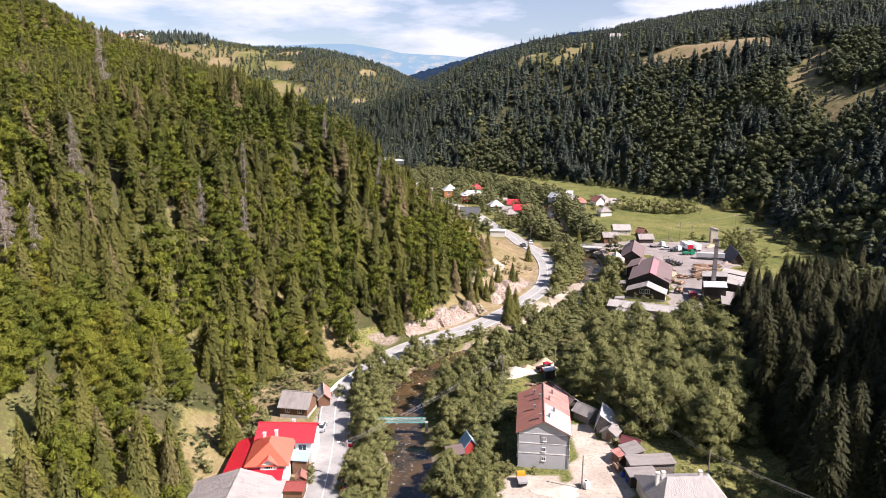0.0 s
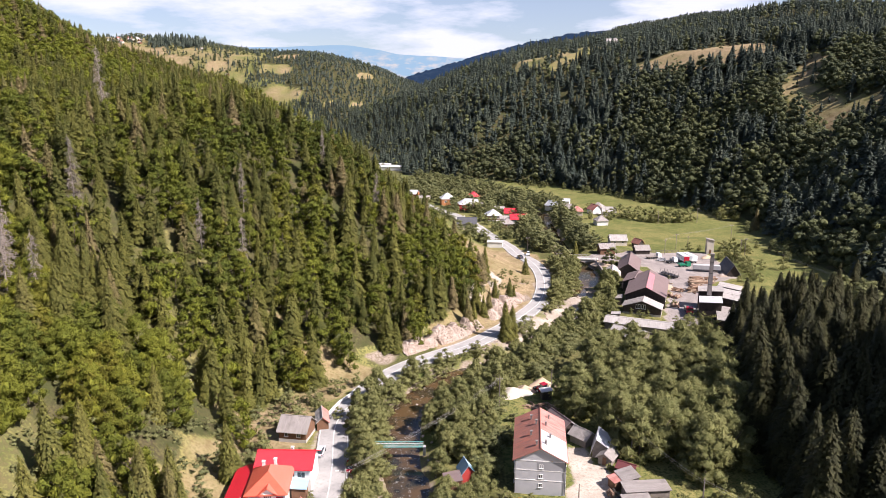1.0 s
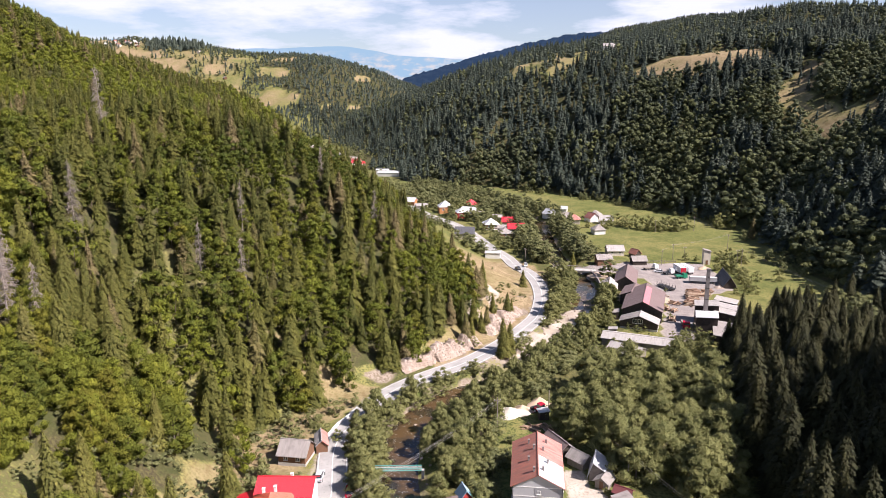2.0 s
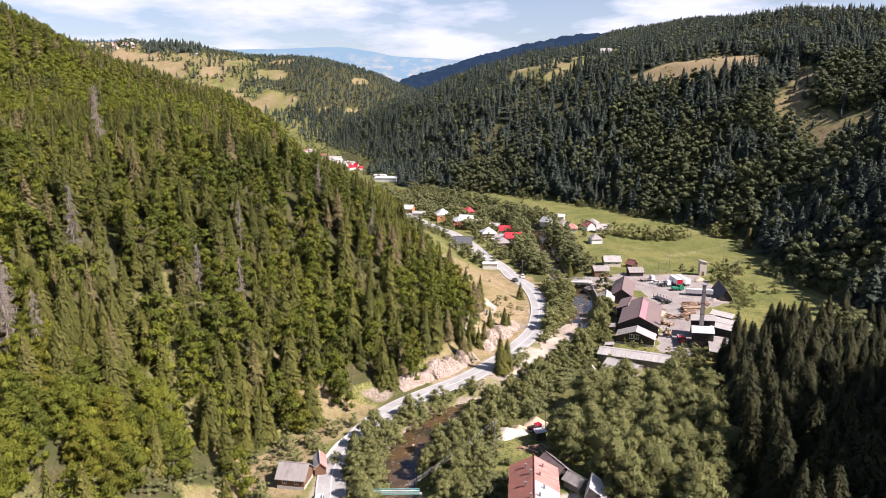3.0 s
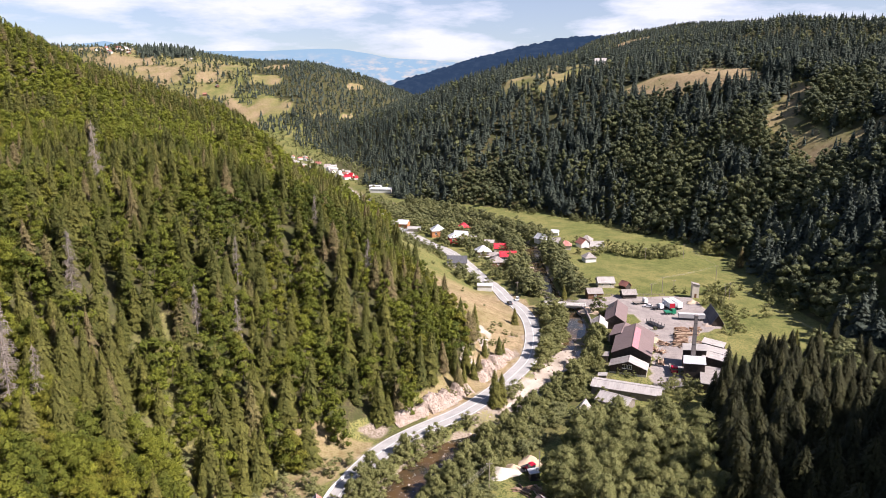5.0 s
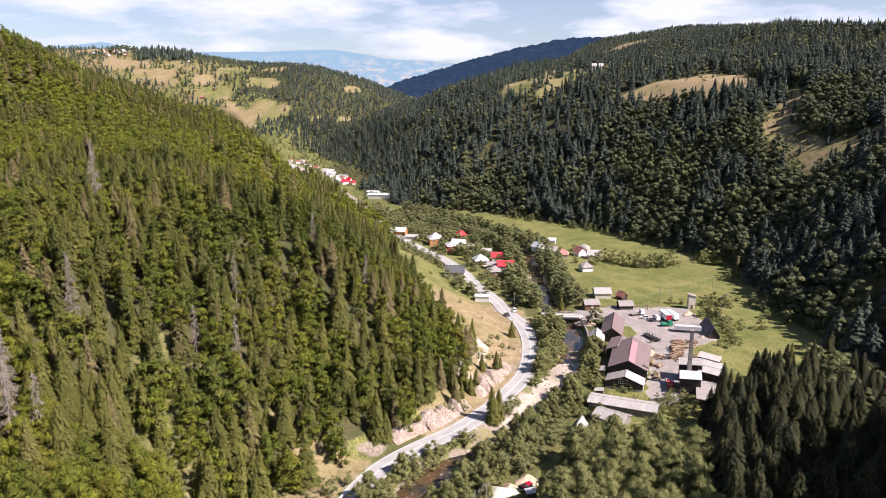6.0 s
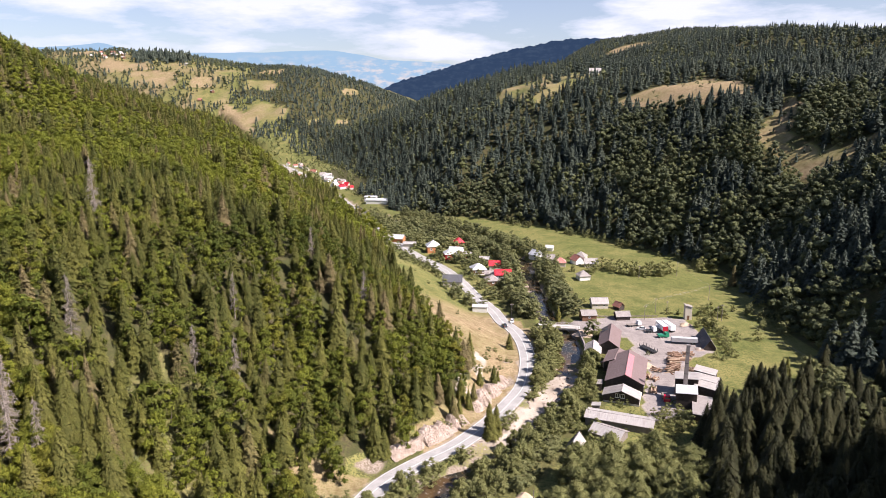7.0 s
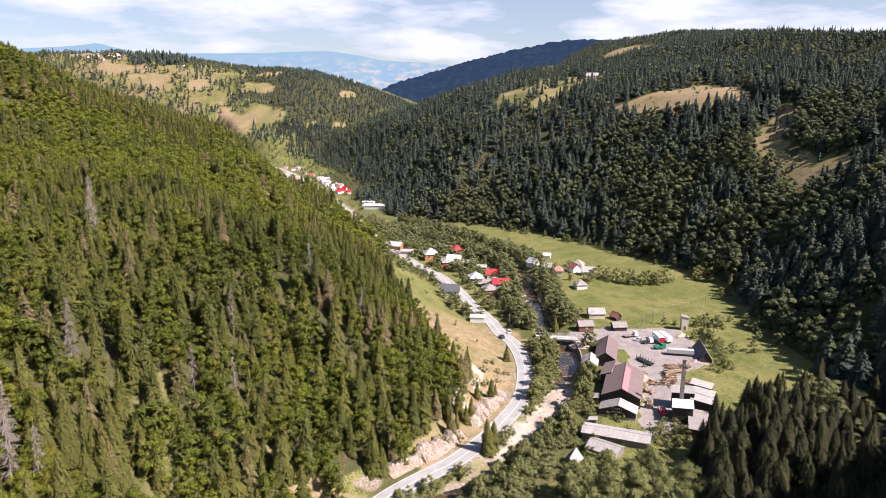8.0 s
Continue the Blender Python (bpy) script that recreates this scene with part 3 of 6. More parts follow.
def house(name, label, x, y, W, L, ang, eave, ridge, wall_m, roof_m, right_m=None, over=0.45, hip=0.0, windows=(), doors=(), chimneys=(), category="house", base_m=None, shift=0.0, z=None, group=""):
    """A building of W by L metres; its ridge runs along its own y. hip: how far the ends slope in, as a share of W/2.
    shift moves the ridge sideways. windows and doors: side, place along the wall, height, width, height."""
    root = thing(name, label, category, x, y, z, ang, group, reach=0.5 * math.hypot(W, L) * 0.85 + 1.0)
    a, b = W / 2, L / 2
    bm = bmesh.new()
    if hip:
        box(bm, -a, a, -b, b, -0.6, eave)
    else:
        solid(bm, [(-a, -b, -0.6), (a, -b, -0.6), (a, -b, eave), (shift, -b, ridge - 0.1), (-a, -b, eave), (-a, b, -0.6), (a, b, -0.6), (a, b, eave), (shift, b, ridge - 0.1), (-a, b, eave)],
              [(0, 1, 2, 3, 4), (9, 8, 7, 6, 5), (0, 5, 6, 1), (1, 6, 7, 2), (2, 7, 8, 3), (3, 8, 9, 4), (4, 9, 5, 0)])
    part("wall", bm, wall_m, root)
    if base_m:
        part("plinth", boxed(-a - 0.06, a + 0.06, -b - 0.06, b + 0.06, -0.6, 0.7), base_m, root)
    t = 0.14
    if hip:
        inset = a * hip
        e = eave - over * (ridge - eave) / a * 0.6
        A, B, C, D = (-a - over, -b - over, e), (a + over, -b - over, e), (a + over, b + over, e), (-a - over, b + over, e)
        p, q = (0, -b + inset, ridge), (0, b - inset, ridge)
        for pts, mat, nm in (((A, p, q, D), roof_m, "roof_slope"), ((B, C, q, p), right_m or roof_m, "roof_slope"), ((A, B, p), roof_m, "hip_slope"), ((C, D, q), roof_m, "hip_slope")):
            bm = bmesh.new()
            slab(bm, [pts[i] for i in range(len(pts))], t)
            part(nm, bm, mat, root)
    else:
        for s, mat in ((-1, roof_m), (1, right_m or roof_m)):
            run = a - s * shift
            drop = (ridge - eave) / run
            ex, ez = s * (a + over), eave - over * drop + 0.03
            pts = [(ex, -b - over, ez), (shift, -b - over, ridge + 0.03), (shift, b + over, ridge + 0.03), (ex, b + over, ez)]
            bm = bmesh.new()
            slab(bm, pts if s < 0 else pts[::-1], t)
            part("roof_slope", bm, mat, root)
        bm = bmesh.new()
        rod(bm, (shift, -b - over, ridge + 0.03), (shift, b + over, ridge + 0.03), 0.13, sides=6)
        part("ridge_cap", bm, roof_m, root)
    for side, u, zz, w, h in windows:
        window(root, face_pose(side, W, L, u, zz), w, h)
    for side, u, w, h in doors:
        d = part("door", boxed(-w / 2, w / 2, 0, 0.08, -0.1, h), M_WOOD, root)
        d.matrix_basis = face_pose(side, W, L, u, 0.1)
        part("door_handle", boxed(w / 2 - 0.2, w / 2 - 0.08, 0.08, 0.14, 0.95, 1.02), M_METAL_DARK, d)
    for u, v, zt in chimneys:
        chimney(root, u, v, eave - 0.3, zt)
    return root


def mono(name, label, x, y, W, L, ang, z_left, z_right, wall_m, roof_m, over=0.3, category="shed", windows=(), doors=()):
    """A lean-to block whose single roof slopes across W."""
    root = thing(name, label, category, x, y, None, ang, reach=0.5 * math.hypot(W, L) * 0.85 + 0.6)
    a, b = W / 2, L / 2
    bm = bmesh.new()
    solid(bm, [(-a, -b, -0.6), (a, -b, -0.6), (a, -b, z_right), (-a, -b, z_left), (-a, b, -0.6), (a, b, -0.6), (a, b, z_right), (-a, b, z_left)],
          [(0, 1, 2, 3), (7, 6, 5, 4), (0, 4, 5, 1), (1, 5, 6, 2), (2, 6, 7, 3), (3, 7, 4, 0)])
    part("wall", bm, wall_m, root)
    k = (z_right - z_left) / W
    bm = bmesh.new()
    slab(bm, [(-a - over, -b - over, z_left - over * k + 0.14), (a + over, -b - over, z_right + over * k + 0.14), (a + over, b + over, z_right + over * k + 0.14), (-a - over, b + over, z_left - over * k + 0.14)], 0.12)
    part("roof", bm, roof_m, root)
    for side, u, zz, w, h in windows:
        window(root, face_pose(side, W, L, u, zz), w, h)
    for side, u, w, h in doors:
        d = part("door", boxed(-w / 2, w / 2, 0, 0.07, -0.1, h), M_WOOD, root)
        d.matrix_basis = face_pose(side, W, L, u, 0.1)
    return root


# ---- the block of flats and the yards round it ----
flats = house("apartment_block", "grey rendered three-storey block with a rusty sheet roof", 19.8, 123.4, 9.6, 16.5, -7.5, 6.9, 9.4, M_RENDER_GREY, R_RUST, R_RUST_PALE, 0.4,
              windows=[("F", 0.2, 5.55, 0.75, 0.8), ("F", 0.1, 3.5, 0.75, 0.85), ("F", 0.1, 1.6, 0.75, 0.8)] + [("R", v, zz, 1.3, 1.3) for v in (-6, -2.5, 1.5, 5.5) for zz in (1.5, 3.6, 5.7)] + [("L", v, zz, 1.3, 1.3) for v in (-6, -2, 2, 6) for zz in (1.5, 3.6, 5.7)],
              category="apartment block")

villa = house("hipped_villa", "white villa with an orange tiled hipped roof", -31.3, 112.3, 6.6, 8.4, 4, 4.9, 7.3, M_WHITE, R_ORANGE, over=0.6, hip=0.9, windows=[("R", -2, 3.6, 1.4, 1.2), ("R", 2, 3.6, 1.4, 1.2), ], chimneys=[(-1.6, 3.0, 6.9), (0.6, 3.0, 7.3)])
bm = bmesh.new()
slab(bm, [(-1.5, -5.0, 4.75), (0.3, -5.0, 6.0), (0.3, -1.4, 6.0), (-1.5, -3.6, 4.75)][::-1], 0.12)
slab(bm, [(2.1, -5.0, 4.75), (0.3, -5.0, 6.0), (0.3, -1.4, 6.0), (2.1, -3.6, 4.75)], 0.12)
part("dormer_roof", bm, R_ORANGE, villa)
bm = bmesh.new()
solid(bm, [(-1.1, -4.6, 3.4), (1.7, -4.6, 3.4), (1.7, -4.6, 4.85), (0.3, -4.6, 5.8), (-1.1, -4.6, 4.85), (-1.1, -2.4, 3.4), (1.7, -2.4, 3.4), (1.7, -2.4, 4.85), (0.3, -2.4, 5.8), (-1.1, -2.4, 4.85)],
      [(0, 1, 2, 3, 4), (9, 8, 7, 6, 5), (0, 5, 6, 1), (1, 6, 7, 2), (2, 7, 8, 3), (3, 8, 9, 4), (4, 9, 5, 0)])
part("dormer_wall", bm, M_WHITE, villa)
window(villa, pose(0.3, -4.6, 4.35, 0, 0, 180), 1.5, 0.9, bars=3)
house("villa_wing", "white house wing under a bright red sheet roof", -29.8, 119.9, 6.6, 10.4, 88, 4.9, 6.7, M_WHITE, R_RED, over=0.5, windows=[("L", -3.4, 3.4, 1.6, 1.3), ("L", -1.6, 3.4, 1.2, 1.3)], chimneys=[(0.4, -1.0, 7.1)])
mono("villa_lean_to", "low side building under a red sheet roof", -37.0, 113.0, 4.0, 13.0, 3, 2.6, 4.0, M_WHITE, R_RED)
mono("garden_porch", "open porch under a pale blue-grey roof", -26.5, 114.6, 2.6, 3.4, 4, 3.0, 2.7, M_WOOD, R_BLUE)
mono("villa_porch", "front porch under a red sheet roof", -31.2, 106.9, 2.2, 5.8, 93, 3.0, 3.7, M_WHITE, R_RED)
house("grey_roofed_barn", "broad white barn with a pale grey roof", -34.9, 101.6, 14.6, 8.6, 2, 2.6, 4.8, M_WHITE, R_GREY, R_PALE, category="barn")
house("garden_shelter", "small open shelter with a brown-red roof", -25.4, 109.6, 1.7, 2.2, 8, 1.9, 2.5, M_WOOD, R_RUST, category="shelter", over=0.2)
house("garden_pavilion", "small garden pavilion with a brown-red roof", -25.9, 106.2, 2.6, 3.4, 88, 2.0, 2.7, M_WOOD, plain("brown_red_roof", (0.30, 0.07, 0.06), (0.24, 0.06, 0.05)), category="pavilion", over=0.3)
house("timber_cabin", "brown timber cabin with a weathered grey roof", -31.9, 138.4, 5.6, 6.2, 80, 2.7, 4.9, M_WOOD, R_GREY, base_m=M_CONCRETE, windows=[("L", -1.4, 1.7, 0.9, 0.9), ("L", 1.4, 1.7, 0.9, 0.9)], category="cabin")
house("roadside_shed", "narrow roadside shed, half pink and half white roof", -27.2, 143.6, 2.6, 5.6, 12, 2.1, 3.3, M_WOOD, R_PALE, R_RUST_PALE, category="shed", over=0.3)
house("blue_roofed_hut", "little hut with a pale blue roof", 5.0, 120.2, 2.6, 3.0, 15, 2.2, 3.9, M_RED_WALL, R_BLUE, category="hut", over=0.25)
mono("brown_hut", "low brown garden hut among the trees", 2.3, 117.2, 2.8, 3.2, 10, 2.0, 2.3, M_WOOD, R_BROWN)
house("dark_long_shed", "dark timber shed behind the flats", 27.2, 141.2, 3.4, 7.0, 25, 2.2, 3.4, M_WOOD_DARK, R_BROWN, R_PALE, category="shed")
house("grey_timber_shed", "weathered timber shed with a pale roof", 31.0, 135.2, 3.4, 4.2, 40, 2.1, 3.3, M_WOOD_GREY, R_GREY, R_PALE, category="shed")
house("zinc_roofed_barn", "small barn with a bright zinc roof", 34.4, 130.2, 4.2, 5.2, -18, 2.2, 4.4, M_WOOD_GREY, R_WHITE, category="barn", shift=-1.4)
house("leaning_shed", "leaning grey shed beside the dirt road", 34.3, 126.4, 2.8, 3.4, -35, 1.8, 2.7, M_WOOD_GREY, R_GREY, category="shed", doors=[("F", 0, 0.8, 1.6)])
house("maroon_shed", "little shed with a maroon roof", 37.0, 121.8, 2.4, 3.0, 55, 1.8, 2.5, M_WOOD_DARK, plain("maroon_roof", (0.16, 0.045, 0.045), (0.12, 0.04, 0.04)), category="shed")
mono("pink_shed", "tiny shed with a faded pink roof", 33.6, 117.2, 1.8, 2.2, 20, 1.9, 2.2, M_WOOD, R_RUST_PALE)
mono("grey_sheds_upper", "patched grey corrugated shed", 35.9, 117.6, 3.0, 3.6, 12, 2.3, 2.9, M_WOOD_GREY, R_GREY)
mono("grey_sheds_middle", "long low shed of grey corrugated sheets", 38.2, 113.4, 8.0, 3.2, 2, 2.6, 2.8, M_WOOD_GREY, R_GREY)
mono("grey_sheds_lower", "open-fronted woodshed with grey sheet roof", 35.6, 110.0, 4.6, 2.8, 4, 2.2, 2.5, M_WOOD_DARK, R_GREY)
mono("white_lid_shed", "small shed with a white flat roof", 36.0, 107.3, 1.9, 1.7, 5, 2.3, 2.4, M_WOOD_DARK, R_WHITE)
house("broad_grey_house", "large house with a pale grey half-hipped roof", 40.6, 101.6, 12.6, 12.4, 92, 3.0, 6.4, M_CREAM, R_PALE, category="house", hip=0.45, chimneys=[(0.6, 3.8, 6.9), (0.6, -2.4, 6.9), (0.5, 4.8, 6.8)])

# ---- the sawmill ----
house("sawmill_hall", "long timber mill hall with brown-grey roof", 77.4, 243.8, 13.6, 26.0, -20, 4.4, 7.6, M_WOOD_DARK, R_BROWN, category="mill hall", windows=[("R", v, 2.4, 1.6, 1.2) for v in (-9, -4, 1, 6)])
house("mill_office", "mill front building with grey sheet roof", 70.4, 225.6, 12.6, 6.0, -22, 2.9, 5.2, M_WOOD_DARK, R_GREY, R_PALE, category="mill building", base_m=M_CONCRETE, windows=[("F", -1.3, 3.1, 1.5, 1.5), ("F", 0.5, 3.1, 1.5, 1.5)])
house("sawmill_wing", "mill wing with a brown-grey roof", 77.2, 257.6, 8.0, 13.0, -24, 3.8, 5.4, M_WOOD_DARK, R_BROWN, category="mill wing")
house("river_shed", "pale-roofed timber shed beside the river wall", 70.4, 269.0, 6.2, 9.6, -16, 3.3, 5.3, M_WOOD_DARK, R_GREY, R_PALE, category="shed")
house("upper_mill_hall", "timber hall with patched dark and pale roof", 80.6, 280.6, 8.4, 22.0, -18, 3.6, 6.4, M_WOOD_DARK, R_BROWN, R_BROWN, category="mill hall")
house("long_lumber_roof", "long open lumber shelter with pale grey roof", 64.3, 206.8, 7.2, 21.6, 66.4, 2.6, 3.5, M_WOOD_GREY, R_PALE, category="lumber shelter")
house("lower_lumber_roof", "lumber shelter with pale grey gable roof", 58.3, 198.0, 7.4, 9.8, 51, 2.3, 3.8, M_WOOD_GREY, R_PALE, R_GREY, category="lumber shelter")
# pale sunward slope, dark far slope: sunlight put into the roof colours
house("steep_hay_barn", "steep little hay barn, its sunlit slope painted pale", 46.2, 191.4, 4.2, 6.6, -28, 1.8, 4.4, M_WOOD_DARK, R_DARK, R_PALE, category="barn")
mono("river_hut", "small grey hut on the mill bank", 64.3, 236.0, 2.8, 4.0, -18, 2.4, 2.8, M_WOOD_DARK, R_GREY)
mono("bank_hut", "tiny hut with a pale roof", 59.3, 218.6, 2.6, 2.4, -18, 2.0, 2.3, M_WOOD_GREY, R_PALE)
mono("boiler_house_low", "boiler house with a bare white roof", 92.0, 221.0, 6.8, 7.4, -20, 5.6, 6.0, M_WOOD_DARK, R_WHITE, category="boiler house")
mono("boiler_house_high", "upper boiler house with a pale grey roof", 95.8, 231.0, 7.8, 6.6, -20, 6.6, 7.2, M_WOOD_DARK, R_PALE, category="boiler house")
for i, (dx, dy, zz) in enumerate(((106.0, 238.6, 6.0), (104.4, 232.8, 5.6), (101.6, 226.8, 5.2))):
    mono("drying_shed", "drying shed with a pale pinkish roof", dx, dy, 7.4, 5.6, -32, zz, zz - 0.7, M_WOOD_DARK, R_PALE)
mono("low_drying_shed", "low shed with a bluish grey roof", 95.2, 214.2, 6.4, 16.0, -20, 3.2, 2.8, M_WOOD_DARK, R_GREY)
# this barn's two slopes also carry shade and sun as roof colours
house("black_barn", "steep barn with its shaded slope painted dark, the sunlit one pale", 123.8, 281.0, 4.8, 16.0, -11, 1.5, 5.0, M_WOOD_DARK, R_DARK, R_PALE, category="barn")
mono("transformer_tower", "square cream transformer tower with a lean roof", 128.3, 315.0, 3.2, 3.2, -8, 7.2, 6.4, M_CREAM, R_GREY, category="transformer tower", doors=[("F", 0, 1.0, 2.0)])


def smokestack():
    root = thing("smokestack", "tall square soot-stained brick smokestack", "smokestack", 93.2, 225.6, 0, -15)
    bm = bmesh.new()
    solid(bm, [(-0.8, -0.8, -0.5), (0.8, -0.8, -0.5), (0.8, 0.8, -0.5), (-0.8, 0.8, -0.5), (-0.54, -0.54, 20.4), (0.54, -0.54, 20.4), (0.54, 0.54, 20.4), (-0.54, 0.54, 20.4)],
          [(3, 2, 1, 0), (4, 5, 6, 7), (0, 1, 5, 4), (1, 2, 6, 5), (2, 3, 7, 6), (3, 0, 4, 7)])
    part("shaft", bm, M_BRICK, root)
    part("crown", boxed(-0.66, 0.66, -0.66, 0.66, 20.404, 20.9), M_BRICK, root)
    for zz in (6, 10, 14, 18):
        w = 0.8 - 0.26 * zz / 20.4 + 0.04
        part("iron_band", boxed(-w, w, -w, w, zz, zz + 0.14), M_METAL_DARK, root)


smokestack()

# ---- huts and houses of the village ----
house("weathered_hut", "grey hut on a timber base by the bridge", 79.4, 316.6, 6.0, 7.0, 92, 3.2, 4.9, M_WOOD, R_GREY, category="hut", windows=[("L", 0, 2.0, 1, 0.9)])
house("pale_roofed_house", "low house with a pale grey roof in the meadow", 90.0, 337.0, 7.0, 8.2, 88, 2.8, 4.9, M_CREAM, R_PALE, windows=[("L", -2, 1.7, 1, 1), ("L", 2, 1.7, 1, 1)])
house("meadow_hut", "grey meadow hut with a dormer", 96.4, 317.0, 5.2, 6.6, 92, 2.2, 3.9, M_WOOD_DARK, R_GREY, category="hut")
house("red_gabled_hut", "small dark hut with a red-brown roof", 99.2, 332.6, 3.6, 4.4, 30, 2.2, 4.0, M_WOOD_DARK, R_RUST, category="hut")
house("orange_house", "orange house with a silver pyramid roof", 5.0, 470.0, 9.4, 9.4, 8, 4.6, 8.4, M_ORANGE_WALL, R_SILVER, hip=0.95, windows=[("F", -2, 2.6, 1.4, 1.5), ("F", 2, 2.6, 1.4, 1.5), ("R", 0, 2.6, 1.4, 1.5)])
house("red_walled_house", "red-walled house with a silver hipped roof", 16.2, 447.0, 8.0, 9.0, 8, 4.2, 6.8, M_RED_WALL, R_SILVER, hip=0.9, windows=[("F", -2, 2.4, 1.3, 1.4), ("F", 2, 2.4, 1.3, 1.4)])
house("silver_roof_annex", "white annex with a silver roof", 21.0, 462.0, 7.0, 9.0, 70, 3.4, 5.2, M_WHITE, R_SILVER)
house("red_roofed_house", "house with a steep red roof", 24.0, 486.0, 7.0, 7.0, 20, 3.4, 6.6, M_WOOD, R_RED, hip=0.9)
house("low_red_house", "low house with red wall and pale roof", 27.5, 452.0, 5.0, 7.0, 75, 2.6, 4.0, M_RED_WALL, R_PALE)
house("silver_pyramid_house", "brown house with a silver pyramid roof", 32.2, 407.6, 8.6, 8.6, 8, 3.6, 6.8, M_WOOD, R_SILVER, hip=0.95, base_m=M_WHITE, windows=[("F", -2, 2.2, 1.2, 1.3), ("F", 2, 2.2, 1.2, 1.3)])
house("white_red_roofed_house", "white house with a bright red roof", 46.0, 394.0, 6.6, 9.4, 88, 3.4, 5.9, M_WHITE, R_RED, windows=[("L", -2, 1.9, 1.2, 1.2), ("L", 2, 1.9, 1.2, 1.2)])
house("far_red_house", "small house with a bright red roof", 43.6, 418.6, 6.0, 7.0, 88, 3.2, 5.6, M_CREAM, R_RED)
house("brown_hipped_house", "brown hipped-roof house among fruit trees", 38.4, 383.4, 7.4, 7.4, 8, 2.9, 5.8, M_WOOD, R_GREY, hip=0.9, windows=[("F", 0, 1.7, 1.2, 1.1)])
house("grey_lean_house", "grey-roofed annex between the houses", 38.6, 398.0, 5.0, 6.0, 88, 3.0, 4.4, M_WOOD_GREY, R_GREY)
house("dark_slate_house", "white house with a dark slate roof", 15.2, 379.6, 8.0, 10.6, 86, 3.6, 6.6, M_CREAM, R_SLATE, windows=[("L", -3, 1.9, 1.3, 1.2), ("L", 0.5, 1.9, 1.3, 1.2), ("L", 3.4, 1.9, 1.0, 1.2)], chimneys=[(0.4, 1.5, 7.4)])
mono("white_bus_shelter", "low white flat-roofed roadside building", 27.4, 331.6, 4.0, 7.4, 82, 2.8, 3.0, M_WHITE, R_WHITE, category="roadside building")
house("tan_farmhouse", "farmhouse with tan walls and pale roof", -21.0, 505.0, 7.0, 9.0, 70, 3.2, 5.6, M_ORANGE_WALL, R_SILVER)
house("tan_farm_annex", "long low farm annex with pale roof", -12.0, 487.0, 4.4, 9.0, 80, 2.6, 3.8, M_CREAM, R_PALE)
house("garden_hut", "little pale-roofed garden hut", 38.8, 439.0, 4.0, 6.0, 75, 2.4, 3.6, M_WOOD_GREY, R_PALE, category="hut")
house("white_gable_house", "white gabled house across the river", 74.4, 446.0, 6.4, 7.4, 30, 3.2, 6.0, M_WHITE, R_SILVER)
house("grey_hip_house", "grey-roofed house across the river", 81.0, 433.0, 6.6, 7.0, 80, 3.0, 5.6, M_CREAM, R_GREY)
house("red_hip_house", "house with a faded red hipped roof", 86.6, 424.4, 6.4, 7.0, 80, 3.0, 5.6, M_CREAM, R_RUST_PALE, hip=0.9)
house("maroon_house", "house with a maroon roof", 99.0, 430.0, 6.4, 7.0, 20, 3.0, 5.8, M_WHITE, R_RUST)
house("pale_gable_house", "pale house behind the hedges", 106.0, 422.0, 6.4, 8.0, 85, 3.0, 5.6, M_CREAM, R_PALE)
house("silver_back_house", "house with a weathered silver roof", 104.0, 442.0, 7.0, 7.0, 60, 3.0, 5.8, M_CREAM, R_GREY, hip=0.9)
house("grey_pyramid_house", "white cottage with a grey pyramid roof", 94.2, 391.6, 6.6, 6.6, 8, 3.0, 5.8, M_WHITE, R_GREY, hip=0.95)
house("field_hut", "little white hut at the field's edge", 88.0, 470.0, 4.0, 5.0, 70, 2.6, 4.0, M_WHITE, R_SILVER, category="hut")
house("white_workshop", "long low white workshop on the far meadow", -50.0, 694.0, 9.0, 22.0, 80, 4.0, 5.4, M_WHITE, R_SILVER, category="workshop")
house("white_store", "white flat store beside the workshop", -58.0, 712.0, 8.0, 12.0, 80, 5.0, 5.8, M_WHITE, R_WHITE, category="store")


def far_village():
    rng = random.Random(5)
    roofs = [R_PALE, R_SILVER, R_GREY, R_RUST_PALE, R_GREY, R_RUST, R_PALE]
    for i in range(110):
        t = i / 109
        cx, cy = -104 - 140 * t, 800 + 330 * t
        x, y = cx + rng.uniform(-34, 26), cy + rng.uniform(-20, 20)
        rd = abs(float(side_distance(ROAD_S, np.array([x]), np.array([y]))[0]))
        rv = abs(float(side_distance(RIVER_S, np.array([x]), np.array([y]))[0]))
        if rd < 7 or rv < 9 or any(math.hypot(x - bx, y - by) < 8.2 for bx, by, _ in BUILT):
            continue
        house("village_house", "small pale-walled house of the far village", x, y, rng.uniform(5, 7), rng.uniform(6, 9), rng.uniform(0, 180), rng.uniform(2.4, 3.2), rng.uniform(4.4, 5.8), rng.choice([M_WHITE, M_WHITE, M_CREAM]), rng.choice(roofs) if i > 10 else rng.choice([R_RED, R_SILVER]), group="houses of the far village")


far_village()


def hill_hamlet():
    rng = random.Random(9)
    for x, y in ((-790, 1742), (-775, 1722), (-770, 1760), (-758, 1735), (-748, 1752), (-742, 1720), (-735, 1738), (-726, 1712), (-765, 1705), (-800, 1765), (-455, 1500), (-470, 1462), (-560, 1662), (-812, 1738)):
        house("hill_house", "small weathered farmhouse on the far hill", x, y, rng.uniform(6, 8), rng.uniform(8, 11), rng.uniform(0, 180), 3.0, 5.6, rng.choice([M_WOOD, M_CREAM, M_WHITE]), rng.choice([R_PALE, R_GREY, R_RUST]), group="houses of the hill hamlet")


